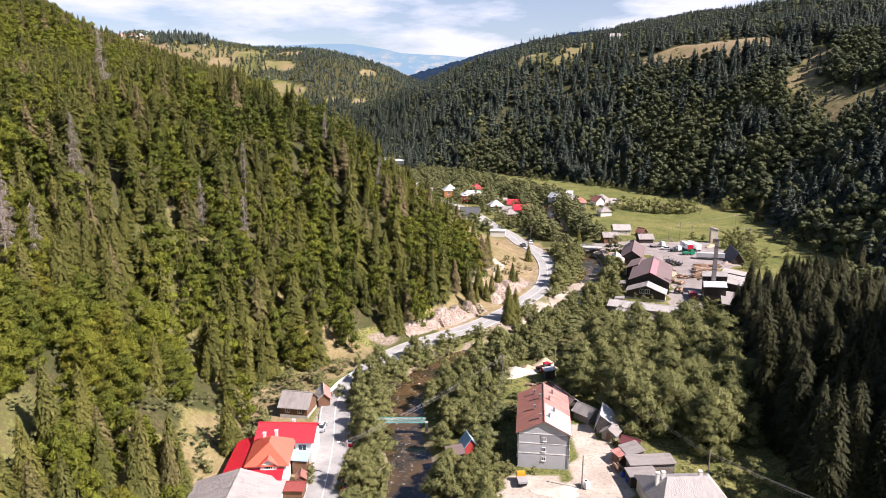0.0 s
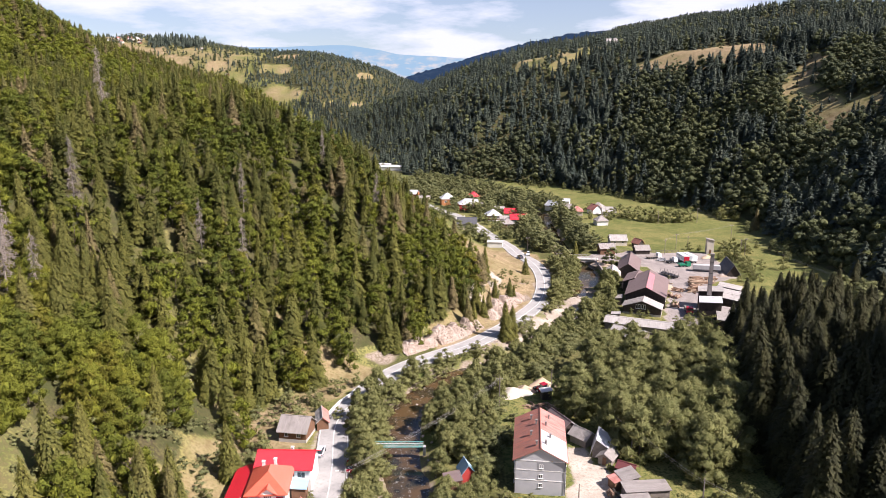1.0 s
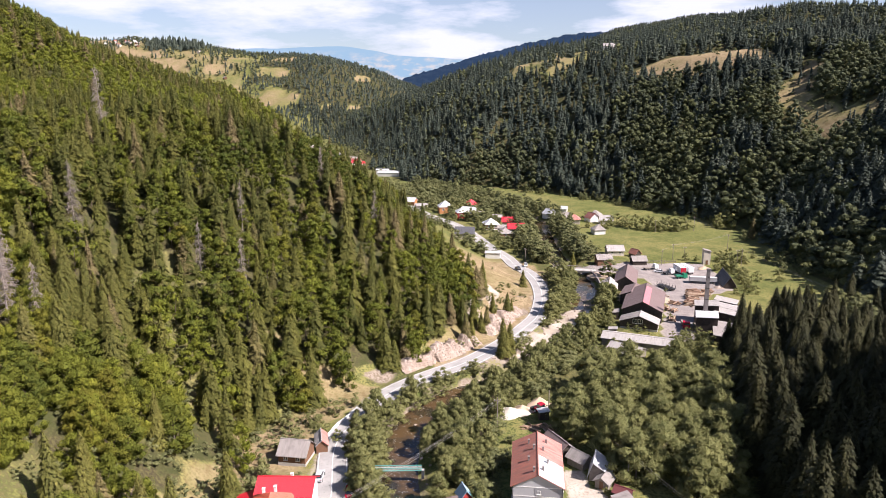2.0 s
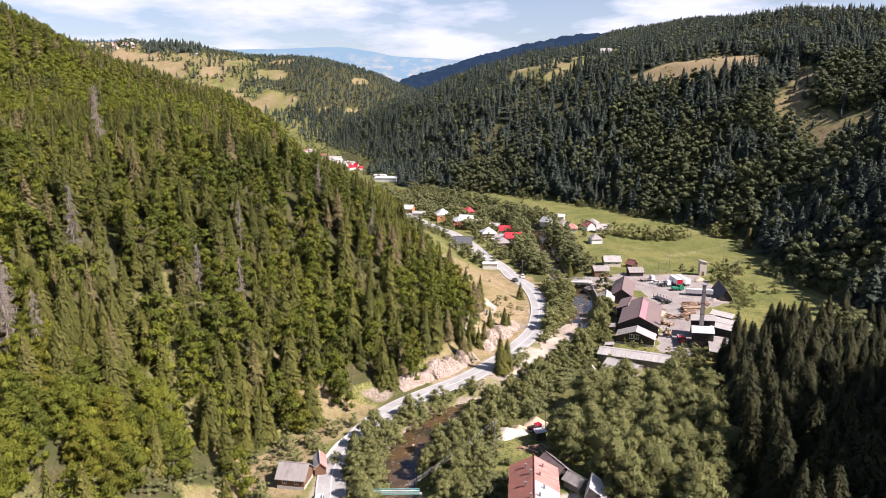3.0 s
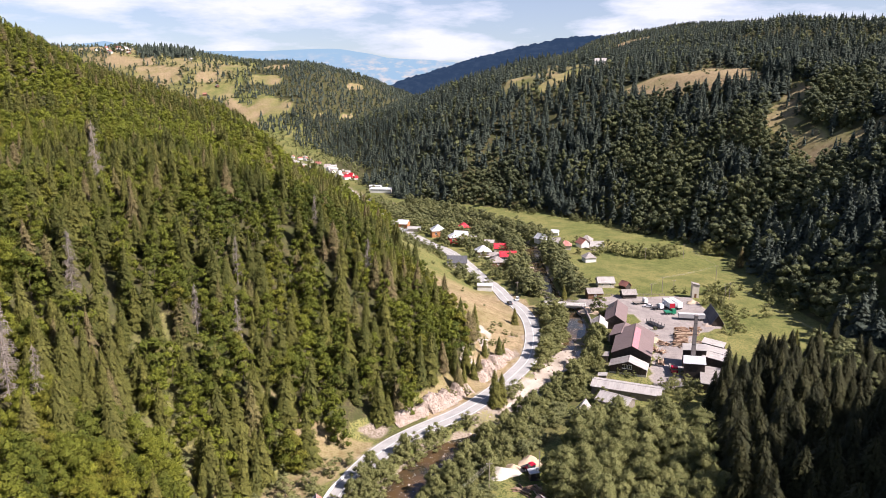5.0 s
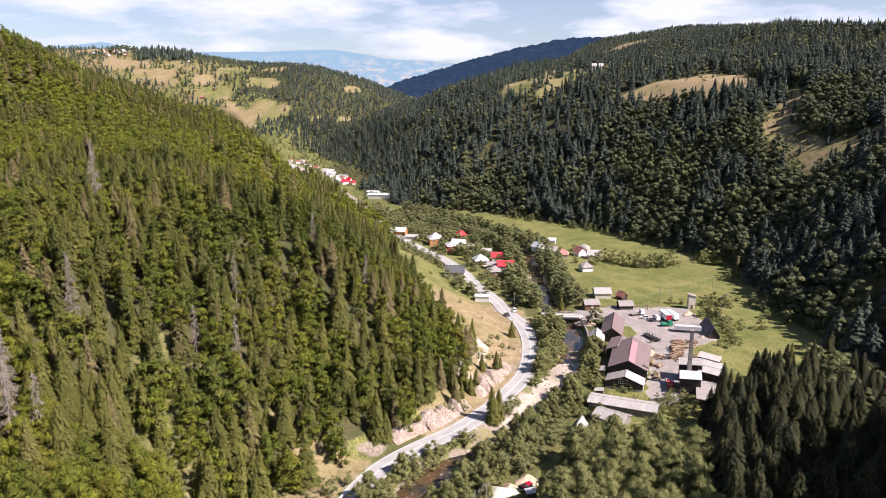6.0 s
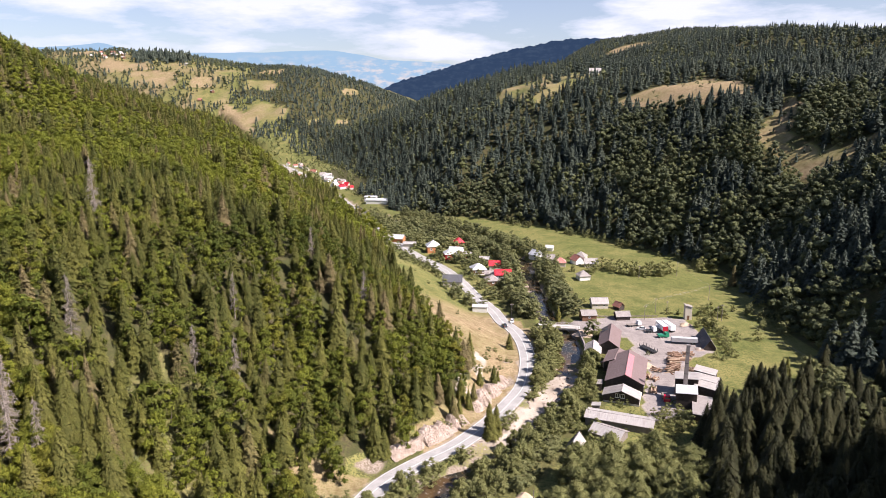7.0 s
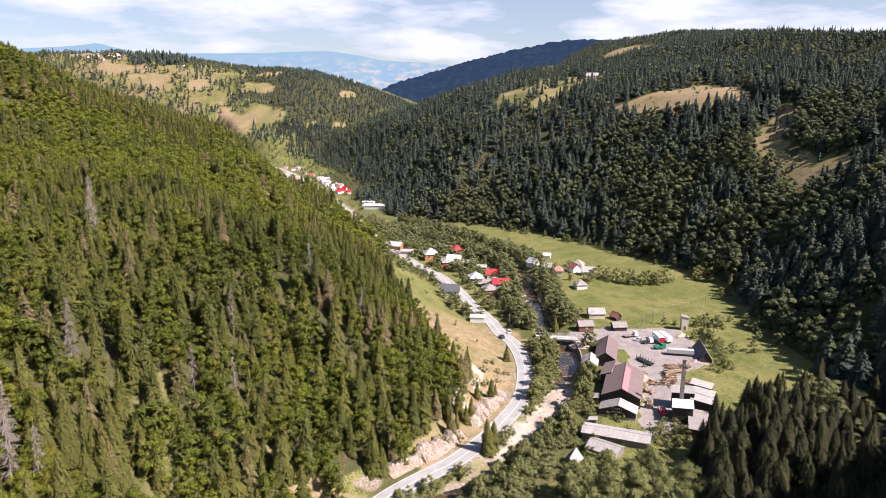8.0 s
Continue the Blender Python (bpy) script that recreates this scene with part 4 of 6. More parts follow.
hill_hamlet()
house("upland_farm", "white farmhouse with a pale roof beside the hilltop meadow", 203, 836, 8.0, 11.0, 75, 4.0, 7.2, M_WHITE, R_PALE, windows=[("L", -2.5, 2.0, 1.3, 1.3), ("L", 2.5, 2.0, 1.3, 1.3)])
house("upland_barn", "grey timber barn behind the hilltop farmhouse", 211, 862, 8.0, 13.0, 80, 3.4, 6.6, M_WOOD_GREY, R_PALE, R_GREY, category="barn")


# ---- trees ----
def spruce_shape(seed, sprays, wide=1.0, rings=5, root=0.22, core=0.55):
    """A spruce crown of one metre height: a slim inner cone hung with drooping sprays, ragged at the rim. Gives corners and triangles."""
    rng = np.random.default_rng(seed)
    girth, bend, skirt = rng.uniform(0.135, 0.18), rng.uniform(0.5, 0.85), rng.uniform(0.03, 0.10)

    def reach(f):
        return girth * (1 - f) ** bend + 0.006

    V, T = [], []
    for w in range(rings + 1):
        f = w / rings
        for i in range(6):
            a = 1.047 * i + 0.5 * w
            q = core * reach(f) * rng.uniform(0.75, 1.2)
            V.append((q * math.cos(a), q * math.sin(a), skirt + 0.02 + (0.93 - skirt) * f))
    for w in range(rings):
        for i in range(6):
            a, b = 6 * w + i, 6 * w + (i + 1) % 6
            T += [(a, b, b + 6), (a, b + 6, a + 6)]
    arms = rng.uniform(0.75, 1.2, 24)
    for w in range(sprays):
        f = 1 - (1 - (w + rng.uniform(0, 1)) / sprays) ** 0.60
        z = skirt + (0.985 - skirt) * f
        a = w * 2.39996 + rng.uniform(-0.4, 0.4)
        r = reach(f) * arms[int((a % 6.283) / 6.284 * 6) + 6 * (int(f * 9) % 4)] * rng.uniform(0.72, 1.15)
        drop = r * rng.uniform(0.35, 0.95)
        half = wide * (0.36 * r + 0.008) * rng.uniform(0.7, 1.3) * (1 if w % 2 else -1)
        lift = 0.020 * (1 - f) + 0.010
        ca, sa = math.cos(a), math.sin(a)
        k = len(V)
        for u, v, h in ((r * root, -half * 0.5, lift - drop * max(0.0, root - 0.22)), (r, 0.0, -drop), (r * (0.58 + 0.42 * root), half, -drop * 0.62)):
            V.append((ca * u - sa * v, sa * u + ca * v, z + h))
        T.append((k, k + 1, k + 2) if half > 0 else (k, k + 2, k + 1))
    return np.array(V), np.array(T)


def spruce_cones(seed, tiers, ring):
    """A distant spruce: stacked ragged cones, one metre high."""
    rng = np.random.default_rng(seed)
    V, T = [], []
    for w in range(tiers):
        f = w / tiers
        z0 = 0.08 + 0.80 * f
        r = 0.155 * (1 - f) ** 0.8 + 0.015
        k = len(V)
        V.append((0, 0, min(1.0, z0 + 0.95 / tiers + 0.12)))
        turn = rng.uniform(0, 6.28)
        for i in range(ring):
            a = turn + 6.283 * i / ring
            q = r * (1.15 if i % 2 else 0.6) * rng.uniform(0.8, 1.2)
            V.append((q * math.cos(a), q * math.sin(a), z0 - 0.02 * (i % 2)))
        T += [(k, k + 1 + i, k + 1 + (i + 1) % ring) for i in range(ring)]
    return np.array(V), np.array(T)


LUMPS = {}


def lump(fine=True):
    """A lump of twenty faces, or of eight."""
    if fine not in LUMPS:
        bm = bmesh.new()
        if fine:
            bmesh.ops.create_icosphere(bm, subdivisions=1, radius=1)
        else:
            solid(bm, [(1, 0, 0), (0, 1, 0), (-1, 0, 0), (0, -1, 0), (0, 0, 1), (0, 0, -1)], [(0, 1, 4), (1, 2, 4), (2, 3, 4), (3, 0, 4), (1, 0, 5), (2, 1, 5), (3, 2, 5), (0, 3, 5)])
        bm.verts.index_update()
        LUMPS[fine] = (np.array([v.co for v in bm.verts]), np.array([[v.index for v in f.verts] for f in bm.faces]))
        bm.free()
    return LUMPS[fine]


def crown_shape(seed, clumps, leaves, leaf, low=0.12, spread=0.36, grain=0.45, core=0.86, thin=False, round_core=False):
    """A broad-leaved crown of one metre height: overlapping billows of small leaf tufts with gaps between them."""
    rng = np.random.default_rng(seed)
    iv, it = lump(round_core)
    V, T = [], []
    count = 0
    heart = np.array([0, 0, low + 0.35])
    lop = rng.uniform(-0.08, 0.08, 2)
    for c in range(clumps):
        f = (c + rng.uniform(0, 0.8)) / clumps
        z = low + (0.93 - low) * f
        env = spread * math.sin(math.pi * min(1, 0.20 + 0.78 * f)) ** 0.7
        a = c * 2.4 + rng.uniform(-0.5, 0.5)
        d = env * rng.uniform(0.25, 1.0)
        ctr = np.array([d * math.cos(a) + lop[0] * f, d * math.sin(a) + lop[1] * f, z])
        size = spread * grain * rng.uniform(0.65, 1.15) * (1.1 - 0.35 * f)
        V.append(iv * (size * core * rng.uniform(0.8, 1.12, (len(iv), 1))) + ctr)
        T.append(it + count)
        count += len(iv)
        u = rng.normal(size=(leaves, 3))
        u /= np.linalg.norm(u, axis=1)[:, None]
        u[:, 2] = np.abs(u[:, 2]) * 0.8 + u[:, 2] * 0.2 - 0.15
        p = ctr + u * size * rng.uniform(0.72, 1.16, (leaves, 1)) * np.array([1, 1, 0.9])
        out = p - heart
        out /= np.linalg.norm(out, axis=1)[:, None] + 1e-6
        n = u * 0.8 + out * 0.7 + np.array([0, 0, 0.25]) + rng.normal(size=(leaves, 3)) * 0.36
        n /= np.linalg.norm(n, axis=1)[:, None]
        t1 = np.cross(n, rng.normal(size=(leaves, 3)))
        t1 /= np.linalg.norm(t1, axis=1)[:, None]
        t2 = np.cross(n, t1)
        s = leaf * rng.uniform(0.55, 1.35, (leaves, 1))
        if thin:
            V.append(np.stack([p - t1 * s, p - t2 * s * 0.6, p + t1 * s * 0.9 + t2 * s * 0.5], 1).reshape(-1, 3))
            T.append(count + 3 * np.arange(leaves)[:, None] + np.array([[0, 1, 2]]))
            count += 3 * leaves
            continue
        V.append(np.stack([p - t1 * s, p - t2 * s * 0.55, p + t1 * s, p + t2 * s * 0.55], 1).reshape(-1, 3))
        b = count + 4 * np.arange(leaves)[:, None]
        T.append((b + np.array([[0, 1, 2]])))
        T.append((b + np.array([[0, 2, 3]])))
        count += 4 * leaves
    return np.vstack(V), np.vstack(T)


def trunk_shape(r, top, sides=6):
    a = np.arange(sides) * 2 * math.pi / sides
    ring = np.stack([np.cos(a), np.sin(a)], -1)
    V = np.vstack([np.column_stack([ring * r, np.full(sides, -0.06)]), np.column_stack([ring * r * 0.25, np.full(sides, top)])])
    i = np.arange(sides)
    j = (i + 1) % sides
    return V, np.vstack([np.stack([i, j, j + sides], -1), np.stack([i, j + sides, i + sides], -1)])


def limbed_trunk(seed, r, top):
    """A tapered trunk with limbs that reach into the crown."""
    rng = np.random.default_rng(seed)
    bm = bmesh.new()
    rod(bm, (0, 0, -0.06), (0.01, 0, top), r, r * 0.45, 7)
    for i in range(5):
        a, z = 6.28 * i / 5 + rng.uniform(-0.3, 0.3), top * rng.uniform(0.55, 1.0)
        rod(bm, (0, 0, z), (0.2 * math.cos(a), 0.2 * math.sin(a), z + rng.uniform(0.15, 0.3)), r * 0.45, r * 0.15, 5)
    me = bpy.data.meshes.new("trunk")
    bm.to_mesh(me)
    bm.free()
    me.materials.append(M_BARK)
    return me


RNG = np.random.default_rng(11)


def scatter(x0, x1, y0, y1, spacing, keep):
    """Places on a shaken grid for which keep(x, y) holds."""
    nx, ny = int((x1 - x0) / spacing), int((y1 - y0) / spacing)
    gx, gy = np.meshgrid(np.arange(nx), np.arange(ny))
    x = (x0 + (gx + 0.5 * (gy % 2) + RNG.uniform(-0.52, 0.52, gx.shape)) * spacing).ravel()
    y = (y0 + (gy + RNG.uniform(-0.52, 0.52, gx.shape)) * spacing).ravel()
    h, road, river, foot = land_height(x, y)
    ok = keep(x, y, h, road, river, foot)
    for bx, by, r in BUILT:
        ok &= (x - bx) ** 2 + (y - by) ** 2 > (r + 0.8) ** 2
    return np.stack([x, y, h], -1)[ok]


def forest(name, label, places, shapes, tall, material, width=1.0, trunk=True, tilt=0.03, fresh=0.0):
    """A wood as one mesh: every tree a scaled, turned and leaning copy of one of the shapes."""
    n = len(places)
    size = tall[0] + (tall[1] - tall[0]) * RNG.beta(1.6, 1.6, n) * (0.75 + 0.5 * patch(places[:, 0], places[:, 1], 30, 92))
    turn, which = RNG.uniform(0, 6.283, n), RNG.integers(0, len(shapes), n)
    wide = size * width * RNG.uniform(0.82, 1.2, n)
    lean = RNG.normal(0, tilt, (n, 2))
    tint = np.clip(0.25 + 0.9 * (patch(places[:, 0], places[:, 1], 22, 91) - 0.4) + RNG.uniform(-0.35, 0.45, n) + fresh, 0, 1)
    VV, TT, KK, MM, count = [], [], [], [], 0
    tv, tt = trunk_shape(0.011, 0.5)
    for s, (v, t) in list(enumerate(shapes)) + ([(-1, (tv, tt))] if trunk else []):
        sel = np.arange(n) if s < 0 else np.nonzero(which == s)[0]
        if not len(sel):
            continue
        c, sn = np.cos(turn[sel])[:, None], np.sin(turn[sel])[:, None]
        X = (v[None, :, 0] * c - v[None, :, 1] * sn) * wide[sel][:, None]
        Y = (v[None, :, 0] * sn + v[None, :, 1] * c) * wide[sel][:, None]
        Z = v[None, :, 2] * size[sel][:, None]
        X, Y = X + Z * lean[sel, 0:1], Y + Z * lean[sel, 1:2]
        P = np.stack([X + places[sel, 0:1], Y + places[sel, 1:2], Z + places[sel, 2:3]], -1).reshape(-1, 3)
        VV.append(P)
        TT.append((t[None] + (np.arange(len(sel)) * len(v))[:, None, None]).reshape(-1, 3) + count)
        KK.append(np.repeat(tint[sel], len(v)))
        MM.append(np.full(len(sel) * len(t), 1 if s < 0 else 0))
        count += len(P)
    me = array_mesh(name, np.vstack(VV), np.vstack(TT), [material, M_BARK], np.concatenate(MM))
    at = me.attributes.new("tint", "FLOAT", "POINT")
    at.data.foreach_set("value", np.concatenate(KK).astype(np.float32))
    return tagged(new(name, me), label, "forest", kind="stuff")


def tree_kind(crown, trunk_me, crown_m):
    me = array_mesh("crown", crown[0], crown[1], [crown_m])
    return me, trunk_me


def plant(name, label, kind, p, tall, wide, category="tree", group="", lean=2.0):
    """One tree: trunk and crown under an empty at its foot."""
    root = new(name)
    root.empty_display_size = 0.5
    root.matrix_world = pose(p[0], p[1], p[2], random.uniform(-lean, lean), random.uniform(-lean, lean), random.uniform(0, 360)) @ Matrix.Diagonal((wide, wide, tall, 1))
    for nm, me in (("crown", kind[0]), ("trunk", kind[1])):
        ob = new(nm, me)
        ob.parent = root
    return tagged(root, label, category, group)


SPRUCE_FINE = [spruce_shape(s, 1500, 0.55, 7, 0.35, 0.58) for s in (1, 2, 3, 4, 5)]
SPRUCE_MID = [spruce_shape(s, 400, 0.95) for s in (5, 6, 7, 8, 9, 10)]
SPRUCE_FAR = [spruce_shape(s, 120, 1.5, 3) for s in (10, 11, 12, 13, 14)]
SPRUCE_THIN = [spruce_shape(s, 46, 2.0, 2) for s in (17, 18, 19, 20)]
SPRUCE_SMALL = [spruce_shape(s, 24, 2.6, 1) for s in (24, 25, 26, 27)]
SPRUCE_TINY = [spruce_cones(s, 4, 5) for s in (14, 15, 16)]
BROAD_MID = [crown_shape(s, 13, 26, 0.050, spread=w, low=0.08, core=0.7, thin=True) for s, w in ((20, 0.38), (21, 0.28), (22, 0.34), (26, 0.24), (27, 0.31))]
BUSH_MID = [crown_shape(s, 6, 20, 0.085, spread=0.5, low=0.06, grain=0.5, core=0.7, thin=True) for s in (43, 44, 45)]
BROAD_TINY = [crown_shape(s, 3, 6, 0.13, grain=0.8, low=0.02, core=0.85, thin=True) for s in (28, 29, 35)]
BROAD_FAR = [crown_shape(s, 7, 20, 0.062, grain=0.56, low=0.04, spread=w, core=0.80, thin=True, round_core=True) for s, w in ((23, 0.33), (24, 0.24), (25, 0.28), (36, 0.36))]
BROAD_FINE = [crown_shape(s, 34, 110, 0.023, spread=0.43, low=0.05, grain=0.38, core=0.82, thin=True) for s in (30, 31, 32, 33, 34)]
BUSH_FINE = [crown_shape(s, 11, 46, 0.056, spread=0.5, low=0.06, grain=0.45, core=0.66, thin=True) for s in (40, 41, 42)]
TRUNKS = [limbed_trunk(s, 0.02, 0.5) for s in (1, 2, 3)]
STAND_KINDS = [tree_kind(c, array_mesh("trunk", *trunk_shape(0.011, 0.9), [M_BARK]), M_SPRUCE_STAND_SHADE) for c in SPRUCE_FINE]
SPRUCE_KINDS = [tree_kind(c, array_mesh("trunk", *trunk_shape(0.011, 0.9), [M_BARK]), M_SPRUCE_ONE) for c in SPRUCE_FINE]
WILLOW_KINDS = [tree_kind(c, TRUNKS[i % 3], M_WILLOW) for i, c in enumerate(BROAD_FINE)]
BUSH_KINDS = [tree_kind(c, TRUNKS[i % 3], M_WILLOW) for i, c in enumerate(BUSH_FINE)]


def left_wood(x, y, h, road, river, foot):
    thin = patch(x, y, 16, 31)
    d = -road
    toe = 18 - 11 * step(y, 150, 185)
    ok = (d > toe) & (foot < 0) & ~inside(SPUR_GRASS, x, y)
    ok &= ~((y < 185) & (d < 48) & ((thin > 0.80) | ((thin > 0.70) & (d < 34))))
    ok &= ~((h > 20) & (patch(x, y, 15, 32) > 0.91))
    for cx, cy, r in ((-290, 505, 17), (-188, 314, 13)):
        ok &= (x - cx) ** 2 + (y - cy) ** 2 > r * r
    return ok


def back_slope(p):
    """Where the land falls away northwards, out of sight of the valley."""
    return land_height(p[:, 0] + 3, p[:, 1] - 16)[0] - p[:, 2] > 3.5


left_places = scatter(-260, 44, 70, 390, 4.5, left_wood)
near_left = left_places[:, 1] + 0.55 * left_places[:, 0] < 108
near_left &= left_places[:, 0] > -110
broad = patch(left_places[:, 0], left_places[:, 1], 15, 33) + RNG.uniform(-0.42, 0.42, len(left_places)) + 0.12 * step(left_places[:, 2], 30, 12) + 0.33 * step(left_places[:, 1], 240, 300) * step(-left_places[:, 0], 60, 120) > 0.56
hidden = back_slope(left_places) | (left_places[:, 0] < -0.69 * left_places[:, 1] - 14)
for p in left_places[near_left & ~broad]:
    s = random.uniform(10, 18)
    plant("spruce", "tall spruce on the sunlit slope", random.choice(SPRUCE_KINDS), p, s, s * random.uniform(1.0, 1.35), group="spruces on the near slope")
BEECH_KINDS = [tree_kind(c, TRUNKS[i % 3], M_BEECH_ONE) for i, c in enumerate(BROAD_FINE)]
for p in left_places[near_left & broad & ~hidden]:
    s = random.uniform(6.5, 12)
    plant("beech", "light green beech between the spruces", random.choice(BEECH_KINDS), p, s, s * random.uniform(0.75, 1.0), group="beeches on the near slope")
rest = ~near_left & ~broad & ~hidden
forest("spruce_forest_left", "dense sunlit spruce forest on the steep spur", left_places[rest], SPRUCE_MID, (8.5, 18.5), M_SPRUCE, 1.22, tilt=0.04)
leafy = left_places[broad & ~hidden & ~near_left]
forest("beech_forest_left", "light green beeches between the spruces", leafy, BROAD_MID, (7.5, 14.0), M_BEECH, 0.9, tilt=0.06, fresh=0.45 * step(leafy[:, 1], 240, 290) * step(-leafy[:, 0], 60, 120))
forest("spruce_forest_behind", "spruce forest on the spur's far side", left_places[hidden & ~near_left], SPRUCE_THIN, (9.0, 16.0), M_SPRUCE, 1.5, trunk=False)
lp = scatter(-560, -20, 390, 900, 7.2, left_wood)
lp = lp[(lp[:, 0] > -0.78 * lp[:, 1])]
lp = lp[~back_slope(lp) | (lp[:, 1] < 520)]
broad = patch(lp[:, 0], lp[:, 1], 40, 34) + RNG.uniform(-0.3, 0.3, len(lp)) + 0.32 * step(lp[:, 1], 580, 500) > 0.60
forest("spruce_forest_left_far", "spruce forest on the back of the spur", lp[~broad], SPRUCE_FAR, (11.0, 19.0), M_SPRUCE, 1.6, trunk=False)
forest("beech_forest_left_far", "beeches on the back of the spur", lp[broad & (lp[:, 1] < 620)], BROAD_FAR, (10.0, 16.0), M_BEECH, 1.1, trunk=False, fresh=0.4)
forest("beech_forest_back", "beeches far back on the spur", lp[broad & (lp[:, 1] >= 620)], BROAD_TINY, (10.0, 16.0), M_BEECH, 0.95, trunk=False)


def right_wood(x, y, h, road, river, foot):
    return (foot > 1.5) & (y < 640) & ~inside(TAN_CLEARING, x, y) & ~inside(UPPER_CLEARING, x, y) & (x < 420) & (x > 0.2 * y - 140) & ((x < 60 + 0.85 * y) | ((y < 190) & (x < 250)))


rp = scatter(-150, 420, 10, 640, 6.4, right_wood)
broad = patch(rp[:, 0], rp[:, 1], 34, 41) + RNG.uniform(-0.3, 0.3, len(rp)) + 0.16 * step(rp[:, 2], 60, 20) > 0.54
close = (rp[:, 1] < 330)
behind = rp[:, 0] > 30 + 0.72 * rp[:, 1]
forest("spruce_forest_flank", "spruces on the hill that shades the valley", rp[~broad & close & behind], SPRUCE_TINY, (16.0, 24.0), M_SPRUCE_FLANK_SHADE, 1.3)
forest("spruce_forest_right_near", "shaded spruce forest at the foot of the hill", rp[~broad & close & ~behind], SPRUCE_MID, (14.0, 23.0), M_SPRUCE_HAZE, 1.4)
forest("spruce_forest_right", "dark spruce forest on the shaded hill", rp[~broad & ~close], SPRUCE_FAR, (11.0, 20.0), M_SPRUCE_HAZE, 1.6, trunk=False)
forest("beech_forest_right", "broad-leaved trees in the dark spruce forest", rp[broad & ~behind], BROAD_FAR, (10.0, 18.0), M_BEECH_HAZE, 1.0, trunk=False)
forest("beech_forest_flank", "broad-leaved trees on the hill that shades the valley", rp[broad & behind], BROAD_TINY, (7.0, 15.0), M_BEECH_HAZE, 1.0, trunk=False)


def mid_wood(x, y, h, road, river, foot):
    meadow = inside(TOP_MEADOW, x, y) & (patch(x, y, 12, 48) + RNG.uniform(-0.3, 0.3, x.shape) < 0.78)
    return (foot > 1.5 + 42 * step(y, 740, 880)) & ~inside(TAN_CLEARING, x, y) & ~meadow & (x < 60 + 0.68 * y)


mp = scatter(-420, 900, 640, 1350, 8.6, mid_wood)
front = mp[:, 1] < 800
leafy = RNG.uniform(0, 1, len(mp)) + 0.5 * (patch(mp[:, 0], mp[:, 1], 40, 47) - 0.5) < 0.22
forest("mixed_wood_middle", "broad-leaved trees in the forest half-way up the hill", mp[leafy], BROAD_TINY, (8.0, 14.0), M_BEECH_HAZE, 1.0, trunk=False)
front, mp = front[~leafy], mp[~leafy]
forest("spruce_forest_middle", "dense spruce forest half-way up the hill", mp[front], SPRUCE_THIN, (11.0, 19.0), M_SPRUCE_HAZE, 1.65, trunk=False)
forest("spruce_forest_upper", "dense spruce forest on the higher slopes", mp[~front], SPRUCE_SMALL, (11.0, 19.0), M_SPRUCE_HAZE, 1.5, trunk=False)


def far_wood(x, y, h, road, river, foot):
    field = np.minimum(field_gap(BROWN_FIELDS, x, y), field_gap(GREEN_FIELDS, x, y))
    lone = RNG.uniform(0, 1, x.shape)
    open_hill = step(-x, 330, 460) * step(h, 80, 120)
    share = 0.95 - 0.25 * open_hill + 0.9 * (patch(x, y, 70, 45) - 0.5) * open_hill
    share = np.where(field < 1, 0.03, np.where(field < 1.3, 0.75, share))
    share = np.where(field_gap(COPSE, x, y) < 1, 1.0, share)
    return (lone < share) & (h > 6) & (x > -0.64 * y) & (x < 0.56 * y) & ((foot < 3 + 44 * step(y, 740, 880)) | (y > 1340)) & (np.abs(road) > np.where(y < 1250, 46, 12))


fp = scatter(-1200, 1000, 700, 2050, 9.4, far_wood)
fp = fp[~back_slope(fp)]
wooded = field_gap(COPSE, fp[:, 0], fp[:, 1]) < 1
forest("hilltop_copse", "dark copse on the far hill's crest", fp[wooded], SPRUCE_TINY, (17.0, 25.0), M_SPRUCE_HAZE, 1.6, trunk=False)
fp = fp[~wooded]
leafy = RNG.uniform(0, 1, len(fp)) < 0.2 + 0.4 * step(-fp[:, 0], 330, 460)
forest("far_woods", "patches of dark wood between hill pastures", fp[~leafy], SPRUCE_TINY, (8.0, 15.0), M_SPRUCE_HAZE, 1.7, trunk=False)
forest("far_orchards", "broad-leaved trees along the hill pastures' hedges", fp[leafy], BROAD_TINY, (7.0, 13.0), M_BEECH_HAZE, 1.1, trunk=False)
cl = scatter(180, 310, 418, 730, 5.5, lambda x, y, h, road, river, foot: (inside(UPPER_CLEARING, x, y) & (RNG.uniform(0, 1, x.shape) < 0.4)) | (inside(TAN_CLEARING, x, y) & (RNG.uniform(0, 1, x.shape) < 0.06)))
forest("clearing_shrubs", "low shrubs and saplings on the hill clearings", cl, BROAD_TINY, (1.0, 4.5), M_BEECH_HAZE, 1.5, trunk=False)
cs = scatter(230, 310, 418, 560, 7.0, lambda x, y, h, road, river, foot: inside(UPPER_CLEARING, x, y) & (RNG.uniform(0, 1, x.shape) < 0.38))
forest("clearing_spruces", "young spruces spreading into the upper clearing", cs, SPRUCE_THIN, (4.0, 10.0), M_SPRUCE_HAZE, 1.5, trunk=False)
vt = scatter(-300, 0, 690, 1260, 11.0, lambda x, y, h, road, river, foot: (np.abs(road) > 8) & (np.abs(river) > 7) & (np.abs(road) < 80) & (RNG.uniform(0, 1, x.shape) < 0.75))
forest("village_trees", "garden and riverside trees among the far village houses", vt, BROAD_TINY, (4.0, 9.0), M_ALDER, 1.1, trunk=False)
